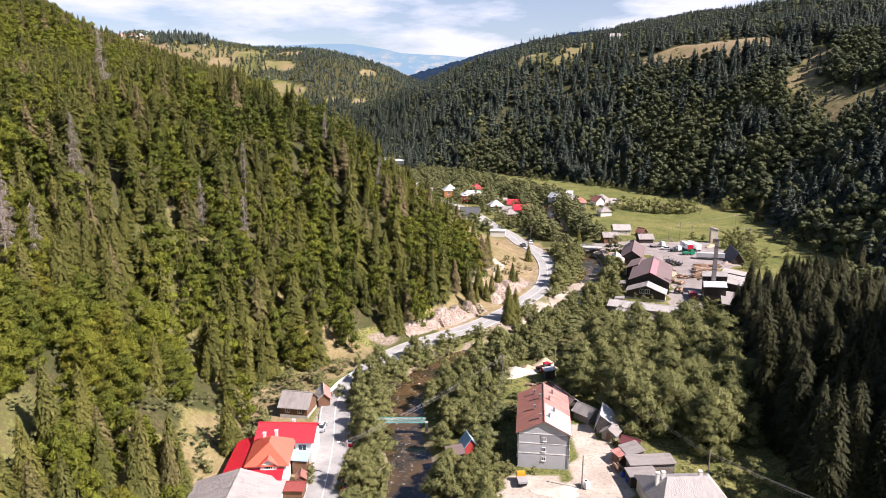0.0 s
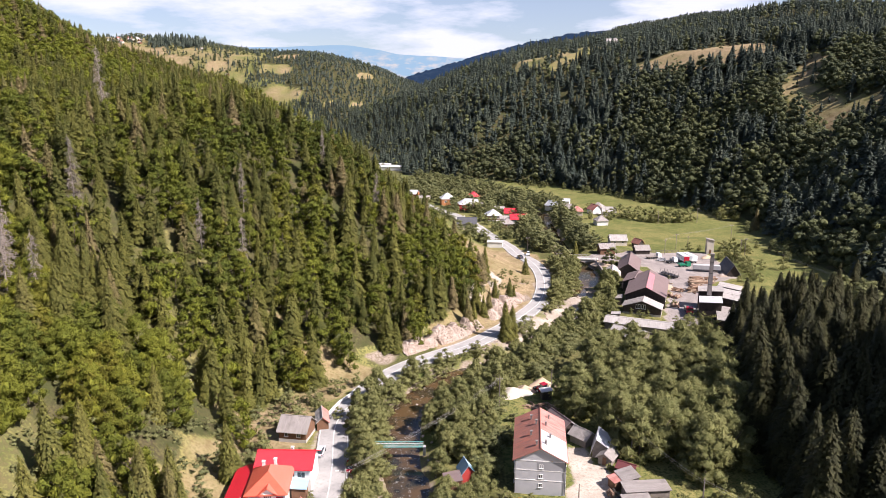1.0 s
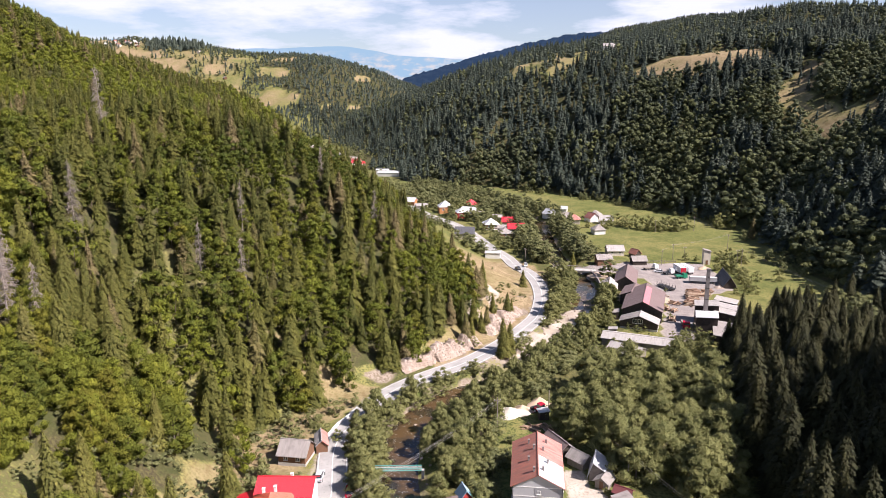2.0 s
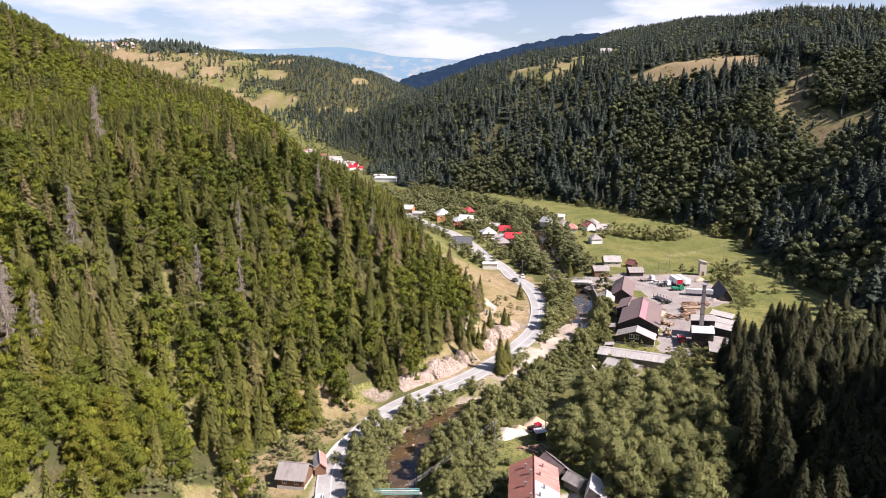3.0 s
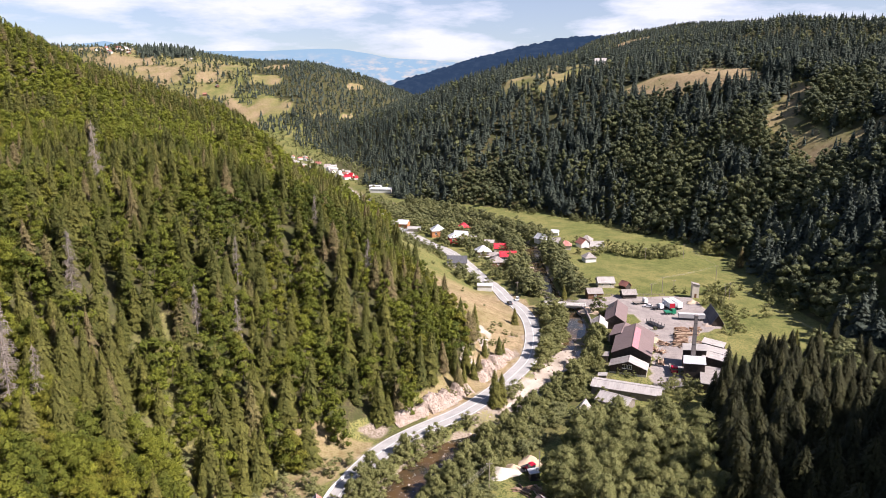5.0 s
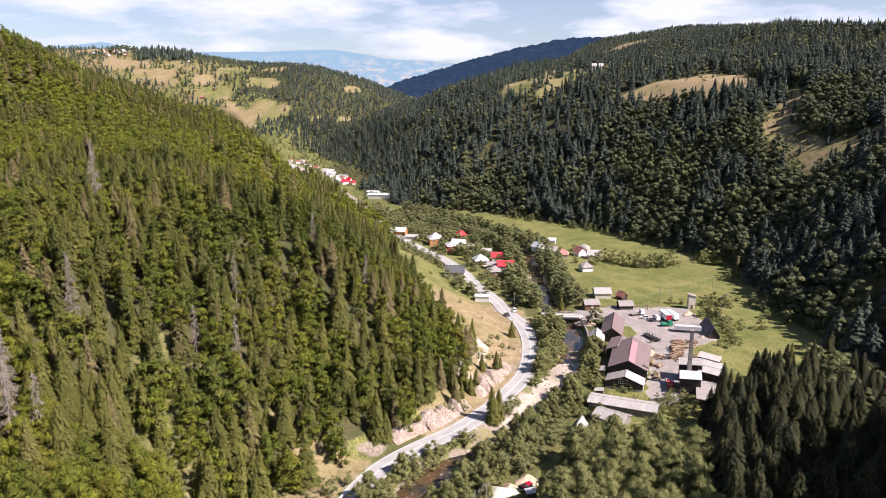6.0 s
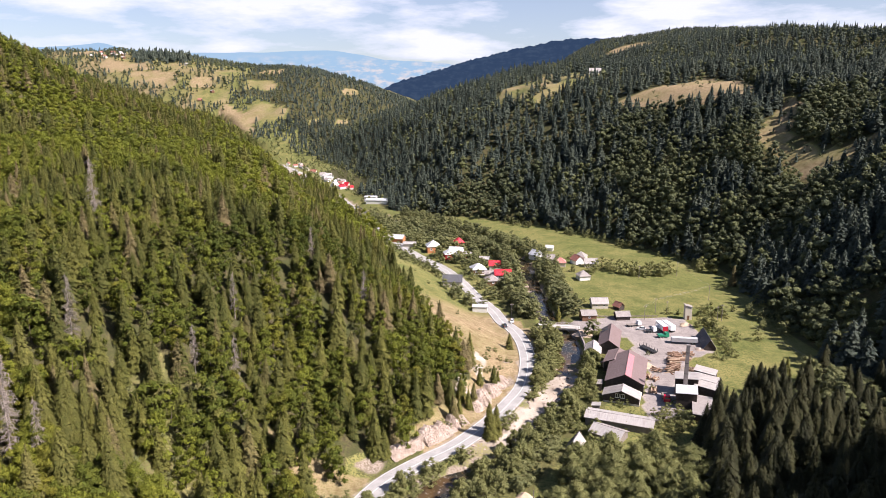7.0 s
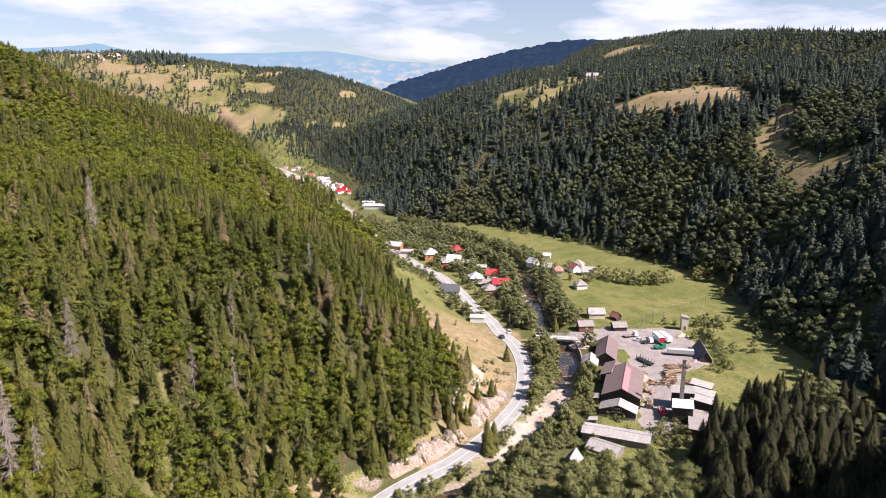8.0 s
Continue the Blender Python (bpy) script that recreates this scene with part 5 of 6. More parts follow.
# tall spruces close to the right, their shade put into darker needles
STAND = [(62, 100), (66, 128), (71, 152), (80, 170), (104, 186), (128, 196), (134, 150), (118, 96)]
stand = scatter(60, 140, 90, 220, 5.8, lambda x, y, h, road, river, foot: inside(STAND, x, y))
LOW = [(78, 168), (87, 194), (97, 203), (106, 209), (116, 210), (128, 196), (104, 186), (84, 172)]
low = scatter(72, 130, 160, 212, 4.4, lambda x, y, h, road, river, foot: inside(LOW, x, y))
SIDE = [(108, 206), (111, 218), (119, 227), (134, 233), (150, 240), (160, 220), (146, 186), (128, 196)]
side = scatter(100, 165, 184, 270, 5.0, lambda x, y, h, road, river, foot: inside(SIDE, x, y))
leafy = (RNG.uniform(0, 1, len(side)) < 0.15 + 0.5 * step(side[:, 0], 118, 140))
for places, lo, hi, label, group in ((stand, 18, 26, "tall spruce in the shaded stand, needles darkened for the shade", "spruces of the shaded stand"), (low, 11, 20, "spruce in front of the mill, needles darkened for the shade", "spruces in front of the mill"), (side[~leafy], 12, 19, "spruce in the mouth of the side valley, needles darkened for the shade", "spruces of the side valley")):
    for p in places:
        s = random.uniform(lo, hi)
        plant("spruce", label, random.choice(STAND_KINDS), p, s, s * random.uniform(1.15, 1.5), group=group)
forest("alder_grove_side", "grey-green alders among the spruces of the side valley", side[leafy], BROAD_MID, (8.0, 13.0), M_ALDER, 1.1)

# willows and alders along the river
WILLOWS = [(30, 146), (40, 174), (50, 177), (68, 178), (78, 174), (70, 156), (63, 118), (50, 118), (42, 124), (38, 136)]
GROVE = [(-1, 104), (8, 112), (11, 122), (13, 150), (22, 168), (30, 186), (42, 200), (38, 205), (24, 192), (10, 170), (0, 160)]


def bank(x, y, h, road, river, foot):
    strip = (np.abs(river) > 5.5) & (np.abs(river) < 15) & (road > 4.6) & (y > 92) & (y < 300)
    strip &= ~((river > 0) & (y > 200) & (np.abs(river) < 8))
    strip |= (np.abs(river) > 6) & (np.abs(river) < 17) & (road > 7) & (y >= 318) & (y < 640)
    return (strip | inside(GROVE, x, y)) & ~inside(YARD, x, y) & ~inside(COURT, x, y)


hedge = scatter(-26, 62, 128, 300, 2.7, lambda x, y, h, road, river, foot: (road > 4.6) & (road < 14) & (river < -3.4) & (RNG.uniform(0, 1, x.shape) < 0.93))
for p in hedge:
    tall_ = random.uniform(2.4, 5.0)
    plant("bush", "leafy bush in the hedge between road and river", random.choice(BUSH_KINDS), p, tall_, tall_ * random.uniform(1.1, 1.5), "bush", group="bushes along the road")
BANKSIDE = [(7, 116), (13, 116), (22, 126), (19, 140), (15, 152), (30, 172), (42, 194), (46, 210), (36, 200), (22, 188), (8, 166)]
infill = scatter(5, 50, 112, 212, 3.0, lambda x, y, h, road, river, foot: inside(BANKSIDE, x, y) & (river > 5) & ((x - 22) ** 2 + (y - 160) ** 2 > 64) & ~inside(COURT, x, y) & (RNG.uniform(0, 1, x.shape) < 0.8))
forest("bankside_bushes", "green bushes between the river and the yards", infill, BUSH_FINE, (1.8, 4.6), M_ALDER, 1.3)
scrub = scatter(-75, -22, 88, 172, 3.2, lambda x, y, h, road, river, foot: (road < -7) & (road > -62) & (RNG.uniform(0, 1, x.shape) < np.where(road > -36, 0.9, 0.7)))
forest("slope_scrub", "low scrub on the dry slope foot", scrub, BUSH_MID, (0.8, 3.0), M_ALDER, 1.3)
slope = scatter(-40, 40, 190, 440, 5.0, lambda x, y, h, road, river, foot: inside(SPUR_GRASS, x, y) & (road < -6) & (RNG.uniform(0, 1, x.shape) < np.where(y < 250, 0.3, 0.13)))
forest("spur_shrubs", "small shrubs dotted over the grassy spur", slope, BUSH_MID, (0.8, 2.4), M_ALDER, 1.25)
bk = scatter(-20, 90, 92, 640, 4.6, bank)
single = bk[:, 1] < 290
for p in bk[single]:
    tall_ = random.uniform(4.5, 9)
    plant("riverside_tree", "leafy grey-green willow or alder beside the river", random.choice(WILLOW_KINDS), p, tall_, tall_ * random.uniform(0.8, 1.1), group="trees along the river")
forest("riverside_wood", "grey-green alders lining the river upstream", bk[~single], BROAD_MID, (6.0, 11.0), M_ALDER, 1.15)
vg = scatter(-30, 62, 334, 520, 5.0, lambda x, y, h, road, river, foot: (np.abs(road) > 6.5) & (river < -7) & (road > -16) & (patch(x, y, 14, 61) + RNG.uniform(-0.3, 0.3, x.shape) > 0.52))
forest("village_shrubs", "fruit trees and hedges in the village gardens", vg, BROAD_MID, (3.0, 8.0), M_ALDER, 1.15)
ro = scatter(-95, 40, 430, 720, 5.6, lambda x, y, h, road, river, foot: ((road > -22) & (road < -5.5) | (road > 5.5) & (river < -6)) & (foot < -3) & (patch(x, y, 26, 63) + RNG.uniform(-0.35, 0.35, x.shape) > 0.40))
forest("roadside_orchard", "orchard trees and thickets along the upstream road", ro, BROAD_FAR, (4.5, 10.0), M_ALDER, 1.25)
fe = scatter(60, 190, 255, 610, 5.0, lambda x, y, h, road, river, foot: (foot > -9) & (foot < 3) & (river > 14) & (patch(x, y, 20, 62) + RNG.uniform(-0.3, 0.3, x.shape) > 0.5))
forest("forest_edge_shrubs", "bushes and young trees along the forest edge", fe, BROAD_MID, (2.5, 8.0), M_ALDER, 1.05)
wl = scatter(28, 92, 112, 196, 5.6, lambda x, y, h, road, river, foot: inside(WILLOWS, x, y))
for p in wl:
    tall_ = random.uniform(9, 14)
    plant("willow", "big rounded grey-green willow", random.choice(WILLOW_KINDS), p, tall_, tall_ * random.uniform(0.85, 1.1), group="willows behind the yards")


# ---- single trees, bushes and dead trunks ----
def dead_shape(seed):
    rng = np.random.default_rng(seed)
    bm = bmesh.new()
    rod(bm, (0, 0, 0), (0.004, 0.003, 1.0), 0.011, 0.002, 6)
    for i in range(110):
        f = rng.uniform(0.22, 0.97)
        a, r = rng.uniform(0, 6.28), 0.11 * (1 - f) ** 0.7 * rng.uniform(0.5, 1.1) + 0.01
        tip = (r * math.cos(a), r * math.sin(a), f - r * rng.uniform(0.1, 0.5))
        rod(bm, (0, 0, f), tip, 0.0040, 0.0018, 3)
        for k in range(3):
            q = rng.uniform(0.45, 1.0)
            b = Vector((tip[0] * q, tip[1] * q, f + (tip[2] - f) * q))
            rod(bm, b, b + Vector((rng.normal(0, 0.014), rng.normal(0, 0.014), -0.028)), 0.0026, 0.0012, 3)
    me = bpy.data.meshes.new("dead_branches")
    bm.to_mesh(me)
    bm.free()
    me.materials.append(M_DEAD)
    return me


DEAD = [dead_shape(s) for s in (1, 2)]


def dead_tree(x, y, tall):
    ob = new("dead_spruce", DEAD[int(abs(x)) % 2])
    ob.matrix_world = pose(x, y, height(x, y) - 0.3, 0, random.uniform(-3, 3), random.uniform(0, 360)) @ Matrix.Diagonal((tall * 1.2, tall * 1.2, tall, 1))
    tagged(ob, "bare grey dead spruce on the slope", "tree", "dead spruces")


for x, y, tall in ((-106, 219, 27), (-88, 134, 20), (-80, 130, 18), (-90, 166, 20), (-54, 181, 17), (-22, 229, 17), (-84, 127, 19), (-60, 205, 16), (-30, 214, 15), (-64, 178, 15), (-40, 236, 15)):
    dead_tree(x, y, tall)


def at_ground(x, y):
    return (x, y, height(x, y) - 0.1)


for x, y, tall in ((36, 278, 8), (25, 237, 9), (12, 221, 10), (16.5, 222, 9), (9, 209, 10), (7, 219, 11), (14.5, 218, 8), (19.5, 234, 7), (4, 214, 11), (11, 213, 7), (20.5, 200.5, 13), (22.5, 203, 11), (8, 215, 11), (27, 240, 6), (-6, 262, 9), (66, 322, 9), (176, 372, 13), (181, 366, 12), (186, 372, 14), (133, 234, 12), (138, 240, 11)):
    plant("spruce", "young spruce standing by itself on grass", random.choice(SPRUCE_KINDS), at_ground(x, y), tall, tall * 1.35, group="single spruces")


def bush(x, y, tall, wide=None, label="rounded green bush beside the houses"):
    plant("bush", label, random.choice(BUSH_KINDS), at_ground(x, y), tall, (wide or tall) * random.uniform(0.9, 1.15), "bush", "bushes of the valley")


for x, y, tall in ((5, 205, 3), (12, 208, 2.6), (18, 226, 3), (22, 230, 2.4), (13, 226, 3.4), (23, 245, 2.6), (27, 249, 2.2), (10, 231, 3), (16, 240, 2.2), (2, 199, 2.6), (29, 270, 2.4), (33, 262, 2), (17, 255, 4), (24, 258, 3), (20, 243, 3), (30, 262, 2.5), (112, 417, 8), (119, 404, 9), (127, 398, 9.5), (134, 397, 9), (142, 397, 9), (150, 401, 9), (105, 408, 8), (100, 402, 7), (123, 401, 8), (138, 400, 9), (146, 403, 8), (130, 403, 8), (115, 410, 8),
                   (174, 412, 9), (177, 402, 10), (170, 406, 8), (156, 326, 4), (141, 326, 4), (144, 319, 4.5), (135, 300, 4), (137, 292, 4.5), (139, 284, 5), (134, 308, 4), (148, 316, 3)):
    bush(x, y, tall)
for x, y, tall in ((15, 346, 4), (20, 343, 4), (24, 341, 3.5), (30, 345, 4), (33, 352, 5), (36, 360, 5), (40, 372, 4.5), (46, 362, 6), (50, 350, 6), (44, 350, 5), (47, 336, 6), (27, 395, 4), (25, 418, 5), (30, 428, 4), (22, 432, 4),
                   (36, 450, 5), (46, 452, 6), (55, 430, 6), (10, 456, 5), (2, 482, 5), (-8, 478, 4), (34, 470, 6), (16, 478, 5), (-4, 505, 6), (-26, 492, 4), (84, 345, 3), (80, 350, 3), (92, 410, 5), (88, 436, 5), (98, 445, 5)):
    bush(x, y, tall, label="leafy garden bush in the village")
for x, y, tall in ((-24, 147, 3), (-28, 150, 4), (-31, 154, 5), (-36, 150, 5), (-38, 132, 4), (-40, 126, 3), (-43, 112, 3), (-23.9, 110, 2.2), (-24.2, 113, 2.4), (-44, 104, 4), (-26, 160, 4), (-22, 165, 4),
                   (16.8, 113.6, 1.5), (12, 113, 3), (9.5, 108, 4), (10, 100, 4), (36.6, 112.2, 2), (39.4, 112.4, 2.4), (34.0, 123.4, 1.6), (44, 110, 3), (48, 106, 4), (52, 104, 5), (56, 110, 5), (60, 104, 6), (52, 112, 4),
                   (66, 224, 2.5), (69, 220, 2), (78, 214, 3), (81, 209, 4), (84, 205, 5), (80, 202, 4), (86, 212, 4), (66, 203.5, 3), (60, 224, 5), (58, 232, 5), (60, 240, 5), (62, 247, 5), (63, 255, 5), (58, 226, 4), (70, 213.5, 2.4)):
    bush(x, y, tall, label="green bush by the yards and sheds")
for x, y, tall in ((136.6, 319.3, 6), (141.9, 320.6, 7), (146.9, 318.9, 7), (128.4, 302, 5), (133.4, 304.4, 5), (133.9, 296.8, 6), (132.9, 288.3, 6), (131.6, 279.2, 5), (128.6, 269.5, 5), (129.6, 265.4, 4), (121.6, 322.8, 4), (78.7, 296.4, 4), (120.9, 264, 3), (123, 261, 3),
                   (93.7, 268.8, 2), (84.2, 234.4, 2.5), (68.3, 221.3, 2.5), (87.1, 214.9, 4), (168.8, 313.9, 4), (148.4, 284.2, 6), (126.4, 322.6, 3), (71.2, 221.9, 2.5), (131, 284, 5), (135, 301, 5), (138, 310, 6), (130, 274, 4.5)):
    bush(x, y, tall, label="leafy bush round the sawmill yard")
for x, y, tall in ((76, 205, 4), (79, 207, 4.5), (83, 201, 5), (87, 206, 5.5), (72, 196, 4), (68, 192, 5), (64, 186, 5), (78, 196, 5.5), (58, 190, 4.5), (54, 186, 5), (74, 188, 6), (81, 213, 3.5), (84, 218, 3), (88, 222, 2.5), (52, 196, 4), (50, 202, 4.5), (54, 212, 4.5), (56, 205, 4)):
    bush(x, y, tall, label="leafy bush below the lumber shelters")


# ---- rocks ----
def stone_shape(seed):
    rng = np.random.default_rng(seed)
    v, t = lump()
    return v * rng.uniform(0.6, 1.15, (len(v), 1)) * np.array([1, 0.8, 0.6]), t


def scatter_stones(name, label, places, sizes):
    shapes = [stone_shape(s) for s in range(60, 65)]
    VV, TT, c = [], [], 0
    for i, (p, s) in enumerate(zip(places, sizes)):
        v, t = shapes[i % 5]
        a = RNG.uniform(0, 6.28)
        ca, sa = math.cos(a), math.sin(a)
        w = np.stack([v[:, 0] * ca - v[:, 1] * sa, v[:, 0] * sa + v[:, 1] * ca, v[:, 2]], -1) * s + p
        VV.append(w)
        TT.append(t + c)
        c += len(v)
    return tagged(new(name, array_mesh(name, np.vstack(VV), np.vstack(TT), [M_ROCK])), label, "stones", kind="stuff")


st = scatter(-16, 70, 96, 310, 1.6, lambda x, y, h, road, river, foot: (np.abs(river) < 6.8) & ((patch(x, y, 10, 51) > 0.5) | ((river > 2.6) & (y < 140)) | ((y > 175) & (y < 255))) & (RNG.uniform(0, 1, x.shape) < 0.7))
scatter_stones("river_stones", "pale boulders and gravel in the river bed", st, 0.16 + RNG.random(len(st)) ** 3 * 0.8)


def outcrop(name, y0, y1, offset, tall, seed):
    """A pale rock face beside the road, broken into ledges and clefts and ragged along its top."""
    t = np.gradient(ROAD_S, axis=0)
    t /= np.linalg.norm(t, axis=1)[:, None]
    sel = (ROAD_S[:, 1] > y0) & (ROAD_S[:, 1] < y1)
    base, nrm = ROAD_S[sel], np.stack([t[sel, 1], -t[sel, 0]], -1)
    cols, rows = 110, 22
    k = np.linspace(0, len(base) - 1, cols)
    base = np.stack([np.interp(k, np.arange(len(base)), base[:, i]) for i in (0, 1)], -1)
    nrm = np.stack([np.interp(k, np.arange(len(nrm)), nrm[:, i]) for i in (0, 1)], -1)
    rng = np.random.default_rng(seed)
    u = np.arange(cols) * 0.4
    top = tall * (0.2 + 0.75 * patch(u, u * 0, 5.0, seed) + 0.3 * patch(u, u * 0, 1.7, seed + 1)) * np.sin(np.linspace(0.12, 3.02, cols)) ** 0.5
    V = []
    for j in range(rows):
        f = j / (rows - 1)
        ledge = 0.9 * np.floor(f * 5 + 1.6 * patch(u, u * 0 + f * 3, 2.6, seed + 2)) / 5
        cleft = 1.1 * step(patch(u, u * 0 + f * 0.8, 1.3, seed + 3), 0.62, 0.85)
        out = offset + 2.4 * f + 1.2 * ledge + cleft + rng.normal(0, 0.10, cols) + (f > 0.97) * 1.6
        p = base - nrm * out[:, None] + rng.normal(0, 0.07, (cols, 2))
        V.append(np.column_stack([p, -0.3 + f * top + rng.normal(0, 0.07, cols) - (f > 0.97) * 0.5]))
    V = np.vstack(V)
    idx = np.arange(rows * cols).reshape(rows, cols)
    a, b, c, d = idx[:-1, :-1].ravel(), idx[:-1, 1:].ravel(), idx[1:, 1:].ravel(), idx[1:, :-1].ravel()
    T = np.vstack([np.stack([a, b, c], -1), np.stack([a, c, d], -1)])
    return tagged(new(name, array_mesh(name, V, T, [M_ROCK])), "pale fractured rock face above the road", "rock face", kind="structure")


outcrop("rock_outcrop_1", 181, 208, 5.2, 5.4, 71)
outcrop("rock_outcrop_2", 212, 246, 5.6, 6.5, 72)

# ---- bridges and the river wall ----
M_TEAL = plain("teal_paint", (0.16, 0.46, 0.42), (0.12, 0.36, 0.33), 1.5, 0.5)


def road_bridge():
    ang = math.degrees(math.atan2(304 - 307.6, 72.5 - 53.5))
    root = thing("road_bridge", "low concrete bridge over the river", "bridge", 63.0, 305.8, 0, ang)
    part("deck", boxed(-10, 10, -2.8, 2.8, -0.5, 0.25), M_CONCRETE, root)
    for s in (-1, 1):
        part("kerb", boxed(-10, 10, s * 2.8 - 0.2, s * 2.8 + 0.2, 0.254, 0.6), M_CONCRETE, root)
        part("abutment", boxed(s * 8.6 - 1, s * 8.6 + 1, -2.7, 2.7, -3.6, -0.504), M_CONCRETE, root)
        for i in range(9):
            part("rail_post", boxed(-9.2 + 2.3 * i - 0.06, -9.2 + 2.3 * i + 0.06, s * 2.8 - 0.06, s * 2.8 + 0.06, 0.604, 1.3), M_CONCRETE, root)
        part("handrail", boxed(-9.4, 9.4, s * 2.8 - 0.07, s * 2.8 + 0.07, 1.304, 1.42), M_CONCRETE, root)


def foot_bridge():
    root = thing("footbridge", "narrow teal iron footbridge over the stream", "footbridge", -8.9, 132.7, 0, 0)
    part("deck", boxed(-5.2, 5.2, -0.32, 0.32, 0.35, 0.45), M_WOOD_GREY, root)
    for s in (-0.36, 0.36):
        part("top_rail", boxed(-5.2, 5.2, s - 0.05, s + 0.05, 1.18, 1.3), M_WHITE if s < 0 else M_TEAL, root)
        part("bottom_chord", boxed(-5.2, 5.2, s - 0.06, s + 0.06, 0.3, 0.48), M_TEAL, root)
        for i in range(12):
            x = -5.2 + i * 10.4 / 12
            bm = bmesh.new()
            rod(bm, (x, s, 0.6), (x + 10.4 / 24, s, 1.2), 0.04, sides=5)
            rod(bm, (x + 10.4 / 24, s, 1.2), (x + 10.4 / 12, s, 0.6), 0.04, sides=5)
            part("lattice_brace", bm, M_TEAL, root)
    for s in (-1, 1):
        part("abutment", boxed(s * 5.4 - 0.3, s * 5.4 + 0.3, -0.5, 0.5, -1.6, 0.34), M_CONCRETE, root)


road_bridge()
foot_bridge()
wall_line = smooth_line(np.array([(70.5, 303), (70.6, 296), (70.2, 285), (68.4, 274), (65.2, 264)], float), 4)
# the dark brick tone on concrete stands for the shade on this face
tagged(ribbon("river_wall", wall_line, 0.3, 0.5, M_BRICK, 4.2), "concrete retaining wall along the river, painted dark for its shade", "retaining wall", kind="structure")
par = smooth_line(np.array([(-26.6, 148), (-25, 154), (-22, 160)], float), 3)
tagged(ribbon("roadside_parapet", par, 0.2, 0.65, M_WHITE, 0.9), "low white roadside parapet", "parapet", kind="structure")
fence_line = smooth_line(np.array([(-7, 446), (0, 434), (8, 414), (12, 398)], float), 4)
tagged(ribbon("village_road_wall", fence_line, 0.25, 1.0, M_CONCRETE, 1.4), "low concrete wall along the village road", "wall", kind="structure")

# ---- vehicles ----
M_TYRE = plain("tyre_rubber", (0.02, 0.02, 0.02), (0.035, 0.035, 0.035), 3, 0.9)
M_RIM = plain("steel_rim", (0.45, 0.45, 0.46), (0.35, 0.35, 0.36), 3, 0.35, metal=0.8)
M_LAMP = plain("lamp_glass", (0.7, 0.7, 0.68), (0.6, 0.6, 0.58), 3, 0.15)
M_TAIL = plain("tail_lamp", (0.4, 0.02, 0.02), (0.35, 0.02, 0.02), 3, 0.2)


def paint(name, c):
    return plain(name, c, tuple(v * 0.9 for v in c), 1.0, 0.25, 0.05, 0.6)


P_SILVER, P_RED, P_BLACK, P_WHITE, P_GREEN, P_YELLOW = paint("silver_car_paint", (0.55, 0.56, 0.58)), paint("red_car_paint", (0.45, 0.01, 0.03)), paint("black_car_paint", (0.02, 0.02, 0.025)), paint("white_car_paint", (0.8, 0.8, 0.8)), paint("green_truck_paint", (0.02, 0.22, 0.12)), paint("yellow_cab_paint", (0.75, 0.36, 0.02))


def wheel(root, x, y, r, w=0.22):
    bm = bmesh.new()
    rod(bm, (x - w / 2, y, r), (x + w / 2, y, r), r, sides=14)
    ty = part("wheel", bm, M_TYRE, root)
    bm = bmesh.new()
    s = 1 if x > 0 else -1
    rod(bm, (x + s * (w / 2 - 0.03), y, r), (x + s * (w / 2 + 0.012), y, r), r * 0.6, sides=10)
    part("rim", bm, M_RIM, ty)


def profile(bm, pts, x0, x1, taper=0.0):
    """A side outline (y, z) drawn across from x0 to x1; taper pulls the upper corners in."""
    zs = [p[1] for p in pts]
    lo, hi = min(zs), max(zs)
    n = len(pts)

    def inx(z):
        return taper * (z - lo) / (hi - lo)

    solid(bm, [(x0 + inx(z), y, z) for y, z in pts] + [(x1 - inx(z), y, z) for y, z in pts],
          [tuple(range(n))[::-1], tuple(range(n, 2 * n))] + [(i, (i + 1) % n, n + (i + 1) % n, n + i) for i in range(n)])


def car(label, x, y, ang, body_m, z=0.12):
    root = thing("car", label, "car", x, y, z, ang, "parked cars")
    bm = bmesh.new()
    profile(bm, [(-2.05, 0.28), (2.05, 0.28), (2.1, 0.62), (1.95, 0.82), (0.95, 0.93), (-1.9, 0.95), (-2.08, 0.7)], -0.85, 0.85, 0.06)
    part("body", bm, body_m, root)
    bm = bmesh.new()
    profile(bm, [(-1.75, 0.94), (0.95, 0.94), (0.25, 1.42), (-1.25, 1.44)], -0.76, 0.76, 0.14)
    part("cabin_glass", bm, M_GLASS, root)
    bm = bmesh.new()
    profile(bm, [(-1.22, 1.43), (0.22, 1.41), (0.16, 1.48), (-1.1, 1.5)], -0.62, 0.62, 0.05)
    part("roof", bm, body_m, root)
    for sx in (-0.8, 0.8):
        for sy in (-1.3, 1.3):
            wheel(root, sx, sy, 0.31)
        part("headlight", boxed(sx - 0.16 if sx > 0 else sx, sx if sx > 0 else sx + 0.16, 2.02, 2.12, 0.6, 0.74), M_LAMP, root)
        part("tail_light", boxed(sx - 0.14 if sx > 0 else sx, sx if sx > 0 else sx + 0.14, -2.1, -2.03, 0.66, 0.84), M_TAIL, root)


car("silver hatchback parked at the road's edge", -25.4, 130.2, -2, P_SILVER)
car("dark red car parked under the trees", -18.3, 124.4, 4, P_RED, 0.0)
car("red car parked in the trees' shade", -17.2, 109.0, 2, P_RED, 0.0)
car("black car on the village road", 37.2, 307.0, 12, P_BLACK)
car("white car at the road junction", 41.6, 313.2, 170, P_WHITE)
car("silver car in the mill yard", 101.0, 300.6, 70, P_WHITE, 0.0)


